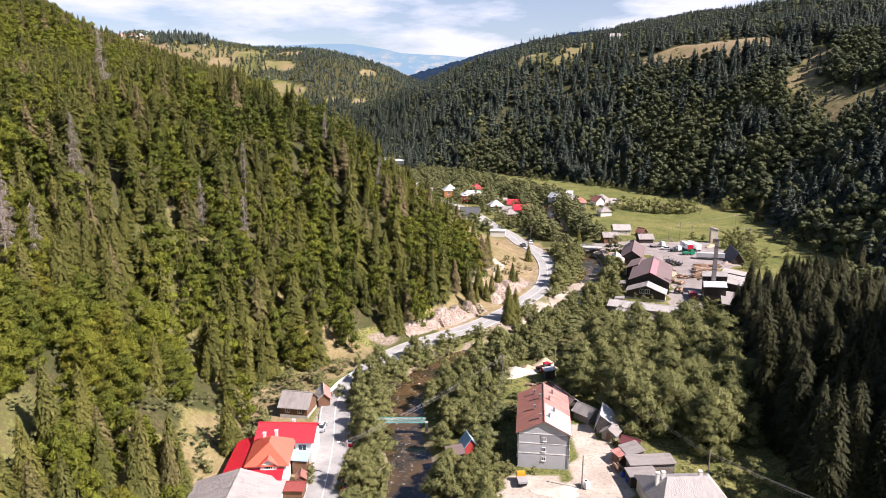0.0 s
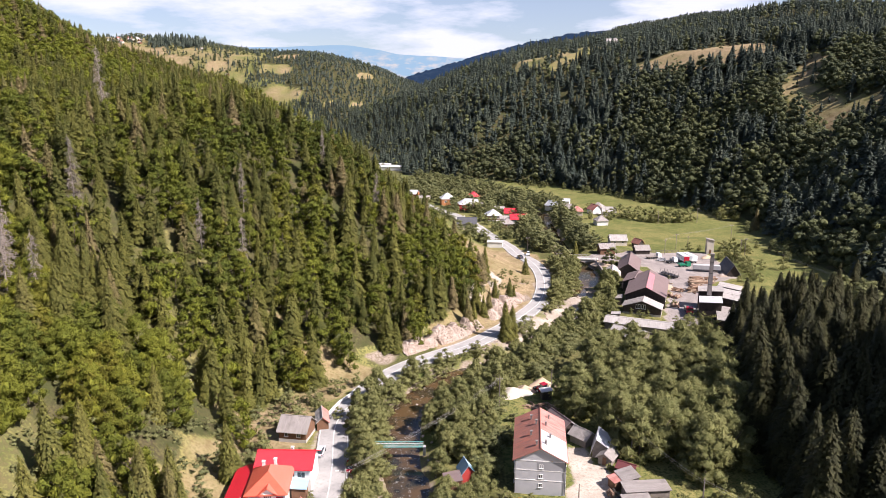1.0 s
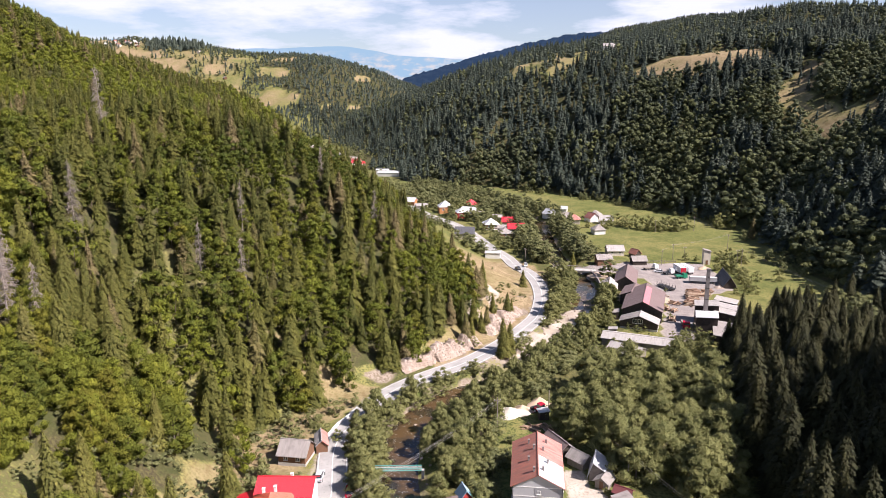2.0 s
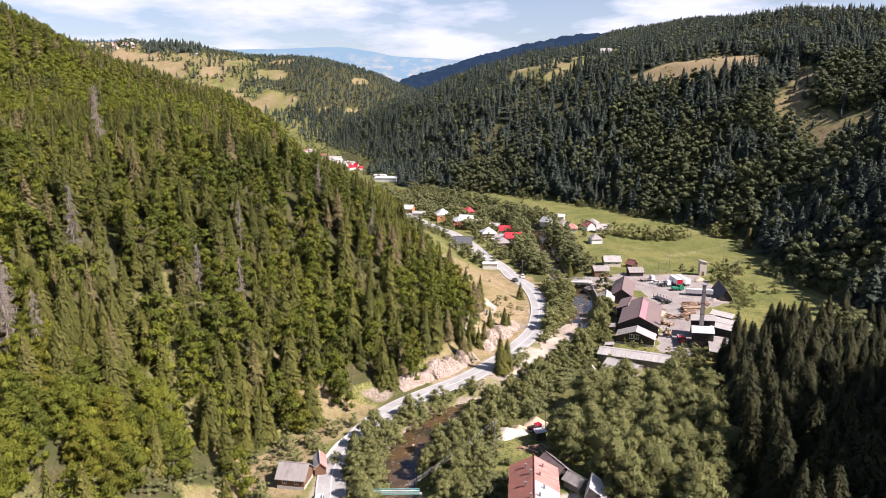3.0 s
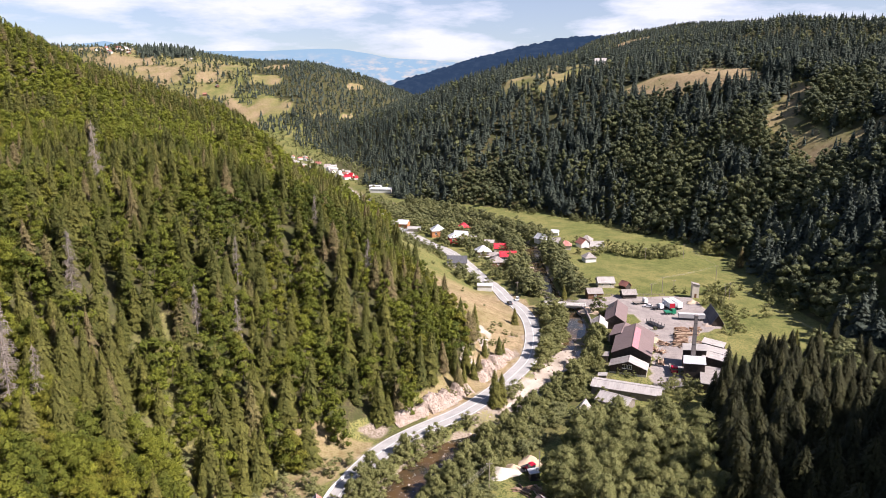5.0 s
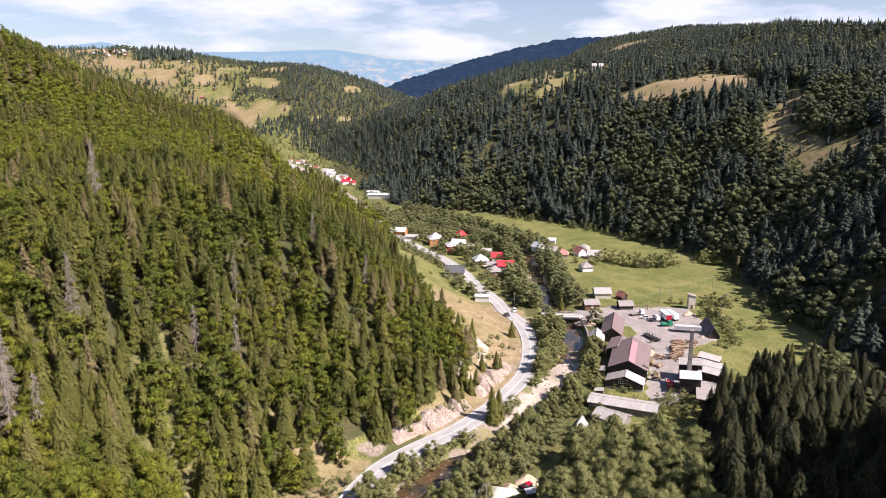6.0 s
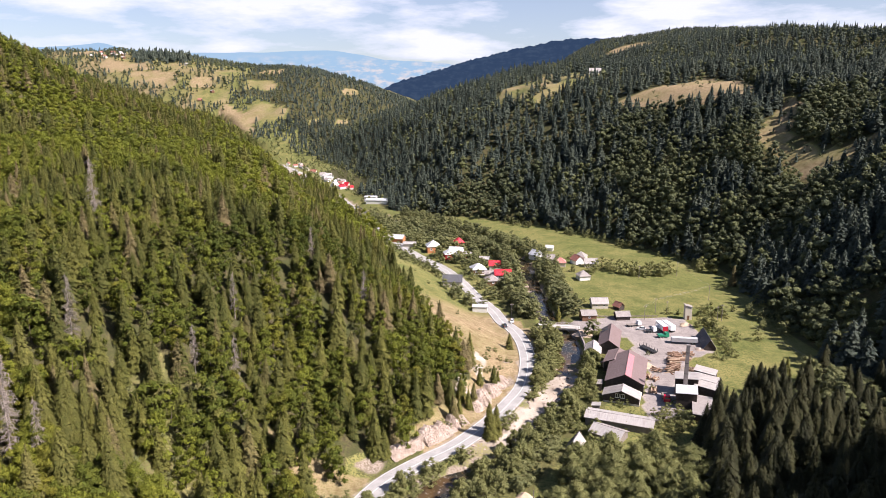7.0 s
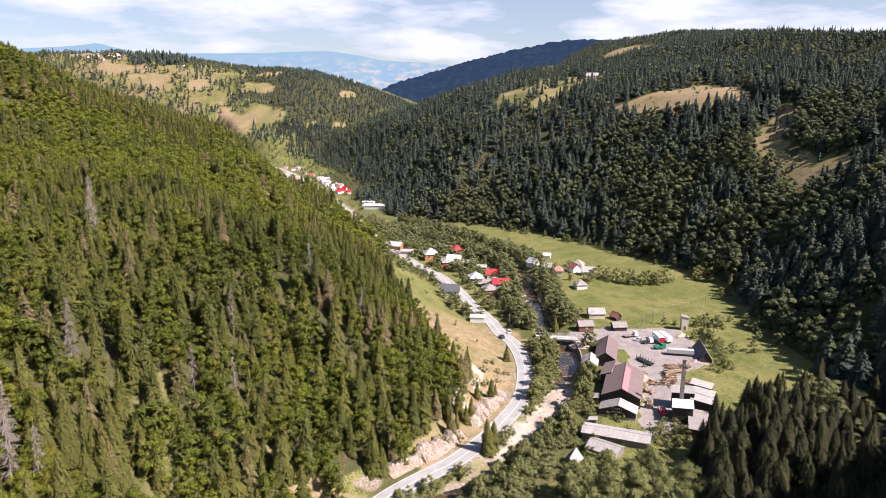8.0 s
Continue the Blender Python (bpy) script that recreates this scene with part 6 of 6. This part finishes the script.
def lorry(name, label, x, y, ang, cab_m, bed_len, box_h, bed_m, cab=True, box_low=1.0, cab_len=1.9):
    """A lorry or a trailer: its front is towards its own +y."""
    root = thing(name, label, "truck" if cab else "trailer", x, y, 0.0, ang, "vehicles of the mill yard")
    part("chassis", boxed(-0.5, 0.5, -bed_len / 2, bed_len / 2 + (cab_len if cab else 0), 0.6, 0.85), M_METAL_DARK, root)
    if box_h:
        part("cargo_box", boxed(-1.22, 1.22, -bed_len / 2, bed_len / 2, box_low, box_low + box_h), bed_m, root)
        part("rear_door", boxed(-1.2, 1.2, -bed_len / 2 - 0.06, -bed_len / 2 - 0.004, box_low + 0.04, box_low + box_h - 0.05), P_RED if box_h > 2 and name == "box_trailer" else bed_m, root)
    else:
        part("flat_bed", boxed(-1.22, 1.22, -bed_len / 2, bed_len / 2, 0.9, 1.05), bed_m, root)
    if cab:
        y0 = bed_len / 2 + 0.15
        bm = bmesh.new()
        profile(bm, [(y0, 0.55), (y0 + cab_len, 0.55), (y0 + cab_len, 1.4), (y0 + cab_len - 0.25, 2.5), (y0 + 0.05, 2.6)], -1.12, 1.12, 0.08)
        part("cab", bm, cab_m, root)
        part("windscreen", boxed(-0.92, 0.92, y0 + cab_len - 0.22, y0 + cab_len - 0.02, 1.42, 2.1), M_GLASS, root)
    ys = [-bed_len / 2 + 1.0, -bed_len / 2 + 2.2] + ([bed_len / 2 + 1.0] if cab else [])
    for yy in ys:
        for sx in (-0.95, 0.95):
            wheel(root, sx, yy, 0.48, 0.3)
    return root


small_lorry = lorry("small_lorry", "small lorry with a yellow cab and grey bed", 14.2, 109.4, 4, P_YELLOW, 2.6, 0.6, plain("grey_lorry_bed", (0.3, 0.3, 0.3), (0.4, 0.38, 0.36)), cab_len=1.4)
small_lorry.scale = (0.7, 0.7, 0.7)
lorry("box_trailer", "white box trailer with red rear doors", 110.2, 299.6, 3, P_WHITE, 9.0, 2.4, P_WHITE, cab=False)
lorry("white_box_trailer", "white box trailer parked in the yard", 113.8, 300.4, 8, P_WHITE, 9.0, 2.3, P_WHITE, cab=False)
lorry("tractor_unit", "white tractor unit without trailer", 103.4, 297.0, -80, P_WHITE, 3.0, 0, M_METAL_DARK)
lorry("tractor_unit", "white tractor unit parked beside the trailers", 106.8, 299.0, -60, P_WHITE, 3.0, 0, M_METAL_DARK)
lorry("flat_lorry", "white flat-bed lorry on the yard's edge", 98.0, 305.6, -75, P_WHITE, 5.0, 0, M_WOOD_GREY)
lorry("green_lorry", "small green lorry in the yard", 106.4, 289.4, -85, P_GREEN, 3.0, 0.7, P_GREEN)
lorry("grey_trailer", "long grey tarpaulin trailer", 114.2, 281.8, 77, P_WHITE, 11.0, 1.8, plain("grey_tarpaulin", (0.50, 0.50, 0.50), (0.42, 0.42, 0.42)), cab=False)
lt = lorry("log_trailer", "rusty log trailer in the yard", 95.6, 273.6, 24, P_RED, 9.0, 0, M_METAL_DARK, cab=False)
for i in range(6):
    yy = -4.2 + i * 1.7
    for sx in (-1.15, 1.15):
        part("stake", boxed(sx - 0.06, sx + 0.06, yy - 0.06, yy + 0.06, 1.054, 2.3), M_METAL_DARK, lt)
lorry("red_lorry", "red lorry beside the boiler house", 86.6, 226.4, 170, P_RED, 3.6, 0.8, M_WOOD_GREY)


def loader():
    root = thing("wheel_loader", "small red loader by the gravel heaps", "loader", 26.0, 159.6, 0, 30)
    part("body", boxed(-0.9, 0.9, -1.8, 1.6, 0.7, 1.6), P_RED, root)
    part("cab", boxed(-0.7, 0.7, -0.8, 0.6, 1.604, 2.7), M_GLASS, root)
    part("roof", boxed(-0.8, 0.8, -0.9, 0.7, 2.704, 2.82), P_RED, root)
    part("bucket", boxed(-1.1, 1.1, 2.1, 2.9, 0.2, 1.0), M_METAL_DARK, root)
    for sx in (-0.85, 0.85):
        bm = bmesh.new()
        rod(bm, (sx * 0.7, 0.8, 1.3), (sx * 0.7, 2.2, 0.7), 0.1, sides=6)
        part("arm", bm, P_RED, root)
        for sy in (-1.2, 1.1):
            wheel(root, sx, sy, 0.55, 0.4)


loader()
mono("loader_shelter", "small white-roofed shelter by the heaps", 26.2, 156.6, 2.4, 2.0, 8, 2.2, 2.4, M_WOOD_DARK, R_WHITE)

# ---- heaps and timber ----
M_GRAVEL = plain("white_gravel", (0.58, 0.53, 0.45), (0.42, 0.37, 0.30), 0.6, 0.95, 0.8, fine=3)
M_SAND = plain("tan_sand", (0.55, 0.42, 0.30), (0.48, 0.36, 0.25), 0.6, 0.95, 0.6, fine=5)


def heap(name, label, x, y, rx, ry, h, material, seed):
    rng = np.random.default_rng(seed)
    n, m = 22, 7
    V = [(0, 0, h)]
    for j in range(1, m + 1):
        f = j / m
        for i in range(n):
            a = 6.283 * i / n
            w = f * (1 + 0.22 * math.sin(3 * a + seed) + rng.uniform(-0.06, 0.06))
            V.append((rx * w * math.cos(a), ry * w * math.sin(a), h * (1 - f) ** 1.15 + rng.uniform(-0.05, 0.08) - 0.12 * (j == m)))
    T = [(0, 1 + i, 1 + (i + 1) % n) for i in range(n)]
    for j in range(m - 1):
        for i in range(n):
            a, b = 1 + j * n + i, 1 + j * n + (i + 1) % n
            T += [(a, a + n, b + n), (a, b + n, b)]
    ob = new(name, array_mesh(name, V, T, [material], smooth=True))
    ob.location = (x, y, height(x, y) + 0.05)
    tagged(ob, label, "heap")
    BUILT.append((x, y, max(rx, ry)))


heap("gravel_mound", "wide heap of white gravel", 18.2, 159.4, 4.4, 3.4, 1.7, M_GRAVEL, 1)
heap("gravel_mound", "yellowish gravel heap beside the white one", 21.6, 161.6, 2.6, 2.4, 1.5, M_SAND, 2)
heap("sand_mound", "tan heap of sand", 26.6, 165.4, 3.4, 3.0, 2.0, M_SAND, 3)
heap("sawdust_mound", "tan heap of bark and sawdust", 72.6, 296.0, 4.4, 5.4, 0.7, M_SAND, 4)
heap("stone_mound", "low pale heap of rubble by the flats", 20.6, 107.4, 4.4, 2.2, 0.5, M_GRAVEL, 5)
heap("sawdust_mound", "pale sawdust heap beside the mill", 72.4, 259.6, 2.4, 3.0, 1.6, M_SAND, 6)

M_LOG = plain("peeled_log", (0.29, 0.185, 0.125), (0.20, 0.125, 0.085), 0.9, 0.9, 0.5)
M_LOG_PALE = plain("sawn_timber", (0.44, 0.33, 0.23), (0.34, 0.25, 0.17), 0.9, 0.9, 0.5)


def log_mesh(r, n=8):
    bm = bmesh.new()
    rod(bm, (0, -0.5, 0), (0, 0.5, 0), r, r * 0.82, n)
    me = bpy.data.meshes.new("log")
    bm.to_mesh(me)
    bm.free()
    return me


LOGS = []
for r_, m_ in ((0.2, M_LOG), (0.26, M_LOG), (0.23, M_LOG_PALE)):
    me_ = log_mesh(r_)
    me_.materials.append(m_)
    LOGS.append(me_)


def log_pile(x, y, ang, wide, long, layers, label, mess=6.0):
    root = thing("log_pile", label, "log pile", x, y, 0, ang, "log piles", reach=max(wide, long) * 0.5)
    rng = random.Random(int(x))
    for k in range(layers):
        w = wide * (1 - 0.6 * k / layers)
        n = int(w / 0.52)
        for i in range(n):
            ob = new("log", rng.choice(LOGS))
            ob.parent = root
            ob.matrix_basis = pose(-w / 2 + (i + 0.5) * w / n, rng.uniform(-0.5, 0.5), 0.25 + 0.42 * k, rng.uniform(-2, 2), 0, rng.gauss(0, mess)) @ Matrix.Diagonal((1, long * rng.uniform(0.75, 1.1), 1, 1))


log_pile(98.4, 252.0, 62, 7, 5.0, 5, "brown heap of tumbled saw logs", 26)
log_pile(101.4, 259.4, 78, 7, 5.0, 5, "reddish heap of saw logs", 30)
log_pile(107.0, 250.6, 40, 5, 5.0, 3, "smaller heap of crossed logs", 18)
log_pile(107.0, 262.6, 85, 4, 6.0, 2, "short row of logs in the yard", 6)
log_pile(105.0, 267.6, 100, 6, 4.6, 3, "reddish jumble of saw logs in the yard", 26)
log_pile(110.8, 268.4, 70, 5, 5.0, 2, "loose logs beside the drying sheds", 30)
log_pile(92.0, 252.4, 60, 3.5, 4.5, 2, "off-cuts strewn beside the hall", 34)
log_pile(90.0, 262.6, 20, 3.0, 4.0, 2, "scrap boards by the mill lane", 30)
log_pile(88.6, 243.6, -40, 2.6, 3.6, 2, "tumbled boards by the mill lane", 30)
heap("rubble_mound", "low brown heap of bark and rubble", 118.4, 274.6, 2.6, 2.0, 1.0, M_ROCK, 8)
heap("rubble_mound", "low tan heap of earth at the yard's edge", 124.0, 306.0, 3.0, 2.4, 1.2, M_SAND, 9)
heap("sawdust_mound", "strewn pale sawdust beside the hall", 90.4, 257.0, 2.6, 4.0, 0.45, M_SAND, 10)
log_pile(84.6, 233.6, -22, 3, 5.0, 2, "sawn beams along the mill lane", 2)
log_pile(86.6, 246.0, -22, 2.6, 4.0, 2, "small stack of beams by the hall", 3)
log_pile(22.6, 151.2, 70, 3.0, 5.0, 2, "scattered timber behind the flats", 20)
log_pile(26.6, 151.0, 40, 2.6, 4.0, 2, "scrap timber behind the flats", 20)

# ---- poles and wires ----
M_POLE = plain("pole_concrete", (0.42, 0.40, 0.36), (0.34, 0.32, 0.29), 1.2, 0.9)
M_POLE_WOOD = plain("pole_wood", (0.24, 0.20, 0.17), (0.32, 0.28, 0.24), 1.2, 0.9)


def power_pole(x, y, tall, wood=True, arm=True, lamp=False, ang=0.0):
    root = thing("utility_pole", "weathered wooden utility pole" if wood else "concrete utility pole with a street lamp", "utility pole", x, y, None, ang, "utility poles")
    bm = bmesh.new()
    rod(bm, (0, 0, -0.5), (0, 0, tall), 0.16, 0.1, 8)
    part("post", bm, M_POLE_WOOD if wood else M_POLE, root)
    if arm:
        part("crossarm", boxed(-0.8, 0.8, -0.06, 0.06, tall - 0.7, tall - 0.56), M_POLE_WOOD, root)
        for s in (-0.7, 0, 0.7):
            bm = bmesh.new()
            rod(bm, (s, 0, tall - 0.556), (s, 0, tall - 0.36), 0.05, sides=6)
            part("insulator", bm, M_WHITE, root)
    if lamp:
        bm = bmesh.new()
        rod(bm, (0, 0, tall - 0.9), (-1.3, 0, tall - 0.4), 0.04, sides=6)
        part("lamp_arm", bm, M_POLE, root)
        part("lamp_head", boxed(-1.8, -1.25, -0.14, 0.14, tall - 0.45, tall - 0.3), M_WHITE, root)
    return root


def wire(a, b, sag, offs=((-0.7, 0.0), (0.7, 0.0)), r=0.018):
    a, b = Vector(a), Vector(b)
    side = (b - a).cross(Vector((0, 0, 1))).normalized()
    for s, dz in offs:
        bm = bmesh.new()
        pts = [a.lerp(b, i / 10) + side * s + Vector((0, 0, dz - sag * 4 * (i / 10) * (1 - i / 10))) for i in range(11)]
        up = Vector((0, 0, r))
        rings = [[bm.verts.new(p + o) for o in (up, side * r, -up, -side * r)] for p in pts]
        for p, q in zip(rings[:-1], rings[1:]):
            for k in range(4):
                bm.faces.new([p[k], p[(k + 1) % 4], q[(k + 1) % 4], q[k]])
        me = bpy.data.meshes.new("power_line")
        bm.to_mesh(me)
        bm.free()
        me.materials.append(M_POLE)
        tagged(new("power_line", me), "thin power cable strung between poles", "power line", "power lines")


power_pole(-17.2, 111.0, 8.0, wood=False, lamp=True)
power_pole(14.2, 151.4, 8.0)
power_pole(24.6, 108.0, 6.5, arm=False)
power_pole(39.8, 128.6, 7.0, lamp=True)
power_pole(46.6, 107.6, 7.5, arm=False)
power_pole(27.8, 158.4, 7.0, arm=False)
wire((-17.2, 111, 7.5), (14.2, 151.4, 7.5), 0.9, ((-0.5, 0), (0.0, 0.1), (0.5, 0)))
wire((-17.2, 111, 7.6), (-19, 60, 7.6), 0.6, ((-0.3, 0), (0.0, 0.2), (0.3, 0), (0.1, -0.5)))
wire((39.8, 128.6, 6.6), (46.6, 107.6, 6.9), 0.5, ((-0.3, 0), (0.0, 0.3), (0.3, 0)), 0.012)
wire((46.6, 107.6, 7.2), (62, 92, 6.0), 0.4, ((-0.3, 0), (0.0, 0.3), (0.3, 0)), 0.012)
for x, y, tall in ((107, 315, 7.5), (115.6, 324.6, 8), (120.7, 322.9, 7), (140.5, 309, 8.5), (144, 312, 8.5), (151.8, 346.4, 8.5), (152, 395, 9), (128, 392, 8), (149, 240, 8), (42.5, 322, 7)):
    power_pole(x, y, tall)
for a, b in (((107, 315, 7.2), (115.6, 324.6, 7.6)), ((115.6, 324.6, 7.6), (151.8, 346.4, 8.0)), ((151.8, 346.4, 8.0), (152, 395, 8.6)), ((144, 312, 8.1), (149, 240, 7.6))):
    wire(a, b, 0.6, ((-0.6, 0), (0.6, 0)), 0.02)

# ---- barrels, tank and yard clutter ----
M_BLUE = plain("blue_plastic", (0.02, 0.09, 0.42), (0.02, 0.07, 0.35), 2, 0.5)


def barrel(x, y, material, label, r=0.42, h=1.1):
    root = thing("barrel", label, "barrel", x, y, None, 0, "barrels")
    bm = bmesh.new()
    for z0, z1, r0, r1 in ((0, 0.3, 0.9, 1), (0.304, 0.7, 1, 1), (0.704, 1, 1, 0.9)):
        rod(bm, (0, 0, z0 * h), (0, 0, z1 * h), r * r0, r * r1, 14)
    part("drum", bm, material, root)
    bm = bmesh.new()
    rod(bm, (0, 0, h + 0.004), (0, 0, h + 0.06), r * 0.86, sides=14)
    part("lid", bm, M_METAL_DARK, root)


barrel(33.0, 112.2, M_BLUE, "blue plastic water barrel by the sheds")
barrel(33.4, 110.4, M_BLUE, "blue plastic barrel in the yard")


def water_tank():
    root = thing("white_tank", "white plastic tank on the dirt yard", "tank", 25.4, 108.4, None, 20)
    bm = boxed(-0.6, 0.6, -0.8, 0.8, 0, 1.3)
    bmesh.ops.bevel(bm, geom=bm.edges[:], offset=0.15, segments=2, affect="EDGES")
    part("shell", bm, M_WHITE, root)
    bm = bmesh.new()
    rod(bm, (0, 0, 1.3), (0, 0, 1.42), 0.22, sides=12)
    part("cap", bm, M_METAL_DARK, root)


water_tank()
log_pile(32.4, 114.4, 0, 2.2, 1.6, 3, "stack of firewood by the sheds", 8)

# ---- more of the flats: bands, repainted flat, roof vents, bare zinc sheets ----
for zz in (2.55, 4.6, 6.55):
    part("string_course", boxed(-4.84, 4.84, -8.3, -8.25, zz, zz + 0.16), M_WHITE, flats)
part("repainted_wall", boxed(-0.55, 4.8, -8.29, -8.252, 4.77, 6.5), M_RENDER_DARK, flats)
for u in (-4.7, 4.62):
    bm = bmesh.new()
    rod(bm, (u, -8.36, 0), (u, -8.36, 6.7), 0.06, sides=6)
    part("downpipe", bm, M_METAL_DARK, flats)


def on_roof(u, v0, v1, w, material, name, lift, thick):
    """A plate on the flats' roof; u runs from the ridge (0) to the eave (1), negative on the left slope."""
    s = 1 if u >= 0 else -1
    u0, u1 = abs(u), abs(u) + w
    bm = bmesh.new()
    pts = [(s * 4.8 * q, v, 9.43 - 2.5 * q + lift) for q, v in ((u0, v0), (u1, v0), (u1, v1), (u0, v1))]
    slab(bm, pts if s > 0 else pts[::-1], thick)
    part(name, bm, material, flats)


on_roof(0.03, -8.6, -0.9, 1.02, R_WHITE, "zinc_sheet", 0.05, 0.03)
for u, v in ((-0.37, 5.0), (-0.16, 2.0), (-0.37, -1.8), (-0.16, -6.6), (0.37, 5.5), (0.23, 1.7), (0.4, -2.5), (0.2, -6.0)):
    chimney(flats, u * 4.8, v, 8.9 - abs(u) * 2.5, 10.2 - abs(u) * 2.5, 0.34, M_BRICK)

# ---- more of the mill: a strip of pink sheets and dark panels ----
for ob in list(bpy.data.objects):
    if ob.name == "sawmill_hall":
        bm = bmesh.new()
        slab(bm, [(0.15, -13.4, 7.62), (2.2, -13.4, 6.65), (2.2, 9.0, 6.65), (0.15, 9.0, 7.62)], 0.03)
        part("pink_sheet", bm, R_PINK, ob)
    if ob.name == "upper_mill_hall":
        for v in (4.4, 7.8):
            bm = bmesh.new()
            slab(bm, [(-3.9, v, 3.98), (-1.3, v, 5.72), (-1.3, v + 2.4, 5.72), (-3.9, v + 2.4, 3.98)][::-1], 0.03)
            part("dark_panel", bm, R_DARK, ob)

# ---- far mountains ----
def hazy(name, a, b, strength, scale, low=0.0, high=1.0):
    """Distance seen through kilometres of air: its haze is painted as a self-lit colour; pale fields b show between the
    heights low and high.
    """
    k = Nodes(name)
    # glows by itself, so the blue of the air is all in the colour
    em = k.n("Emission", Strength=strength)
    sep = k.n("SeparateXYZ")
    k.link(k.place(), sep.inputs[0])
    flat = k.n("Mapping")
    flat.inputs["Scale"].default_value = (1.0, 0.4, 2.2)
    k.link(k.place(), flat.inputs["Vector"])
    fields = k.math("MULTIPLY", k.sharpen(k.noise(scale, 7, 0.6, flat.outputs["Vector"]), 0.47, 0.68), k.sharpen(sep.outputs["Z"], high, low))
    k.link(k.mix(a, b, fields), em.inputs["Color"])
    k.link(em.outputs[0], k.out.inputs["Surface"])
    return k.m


def backdrop(name, label, material, y0, y1, y2, top, xs):
    n = len(xs)
    V = np.vstack([np.column_stack([xs, np.full(n, y0), np.full(n, -50.0)]), np.column_stack([xs, np.full(n, y1), top * 0.62]), np.column_stack([xs, np.full(n, y2), top])])
    i = np.arange(n - 1)
    F = np.vstack([np.stack([r * n + i, r * n + i + 1, (r + 1) * n + i + 1, (r + 1) * n + i], -1) for r in (0, 1)])
    return tagged(new(name, array_mesh(name, V, F, [material], smooth=True)), label, "mountains", kind="structure")


XS = np.linspace(-4200, 4200, 160)
TOP = np.interp(XS, [-4200, -2700, -2261, -2174, -2087, -1892, -1587, -1137, -920, -635, -421, -296, 8, 500, 4200], [420, 430, 461, 472, 443, 413, 405, 401, 415, 415, 390, 355, 339, 300, 260])
TOP = TOP + 10 * (patch(XS, XS * 0, 150, 82) - 0.5)
backdrop("backdrop_mountains", "mountain range on the horizon under painted blue haze", hazy("haze_painted_mountain", (0.225, 0.350, 0.450), (0.48, 0.46, 0.43), 0.85, 0.014, 290.0, 395.0), 4300.0, 4550.0, 4800.0, TOP, XS)
XR = np.arange(-700, 3000, 9.0)
TR = np.interp(XR, [-700, -400, -150, 250, 726, 1100, 1500, 3000], [-40, 55, 168, 288, 385, 375, 330, 250]) + 12 * (patch(XR, XR * 0, 90, 83) - 0.5) + 10 * patch(XR, XR * 0, 9, 84)
backdrop("backdrop_ridge", "wooded ridge in the distance under painted dark blue haze", hazy("haze_painted_ridge", (0.030, 0.058, 0.110), (0.048, 0.082, 0.135), 0.55, 0.03, 500.0, 900.0), 3000.0, 3250.0, 3500.0, TR, XR)


# ---- the yard's fence ----
def rail_fence(label, ax, ay, bx, by, n):
    """Posts with two rails between them."""
    length = math.hypot(bx - ax, by - ay)
    root = thing("rail_fence", label, "fence", ax, ay, 0, math.degrees(math.atan2(by - ay, bx - ax)))
    for i in range(n + 1):
        u = length * i / n
        part("post", boxed(u - 0.07, u + 0.07, -0.07, 0.07, -0.4, 1.25), M_WOOD_GREY, root)
        if i < n:
            for z in (0.55, 1.0):
                part("rail", boxed(u + 0.03, u + length / n - 0.03, 0.075, 0.13, z, z + 0.16), M_WOOD_GREY, root)


rail_fence("weathered wooden rail fence along the yard's drive", 83.4, 318.6, 114.7, 318.0, 12)
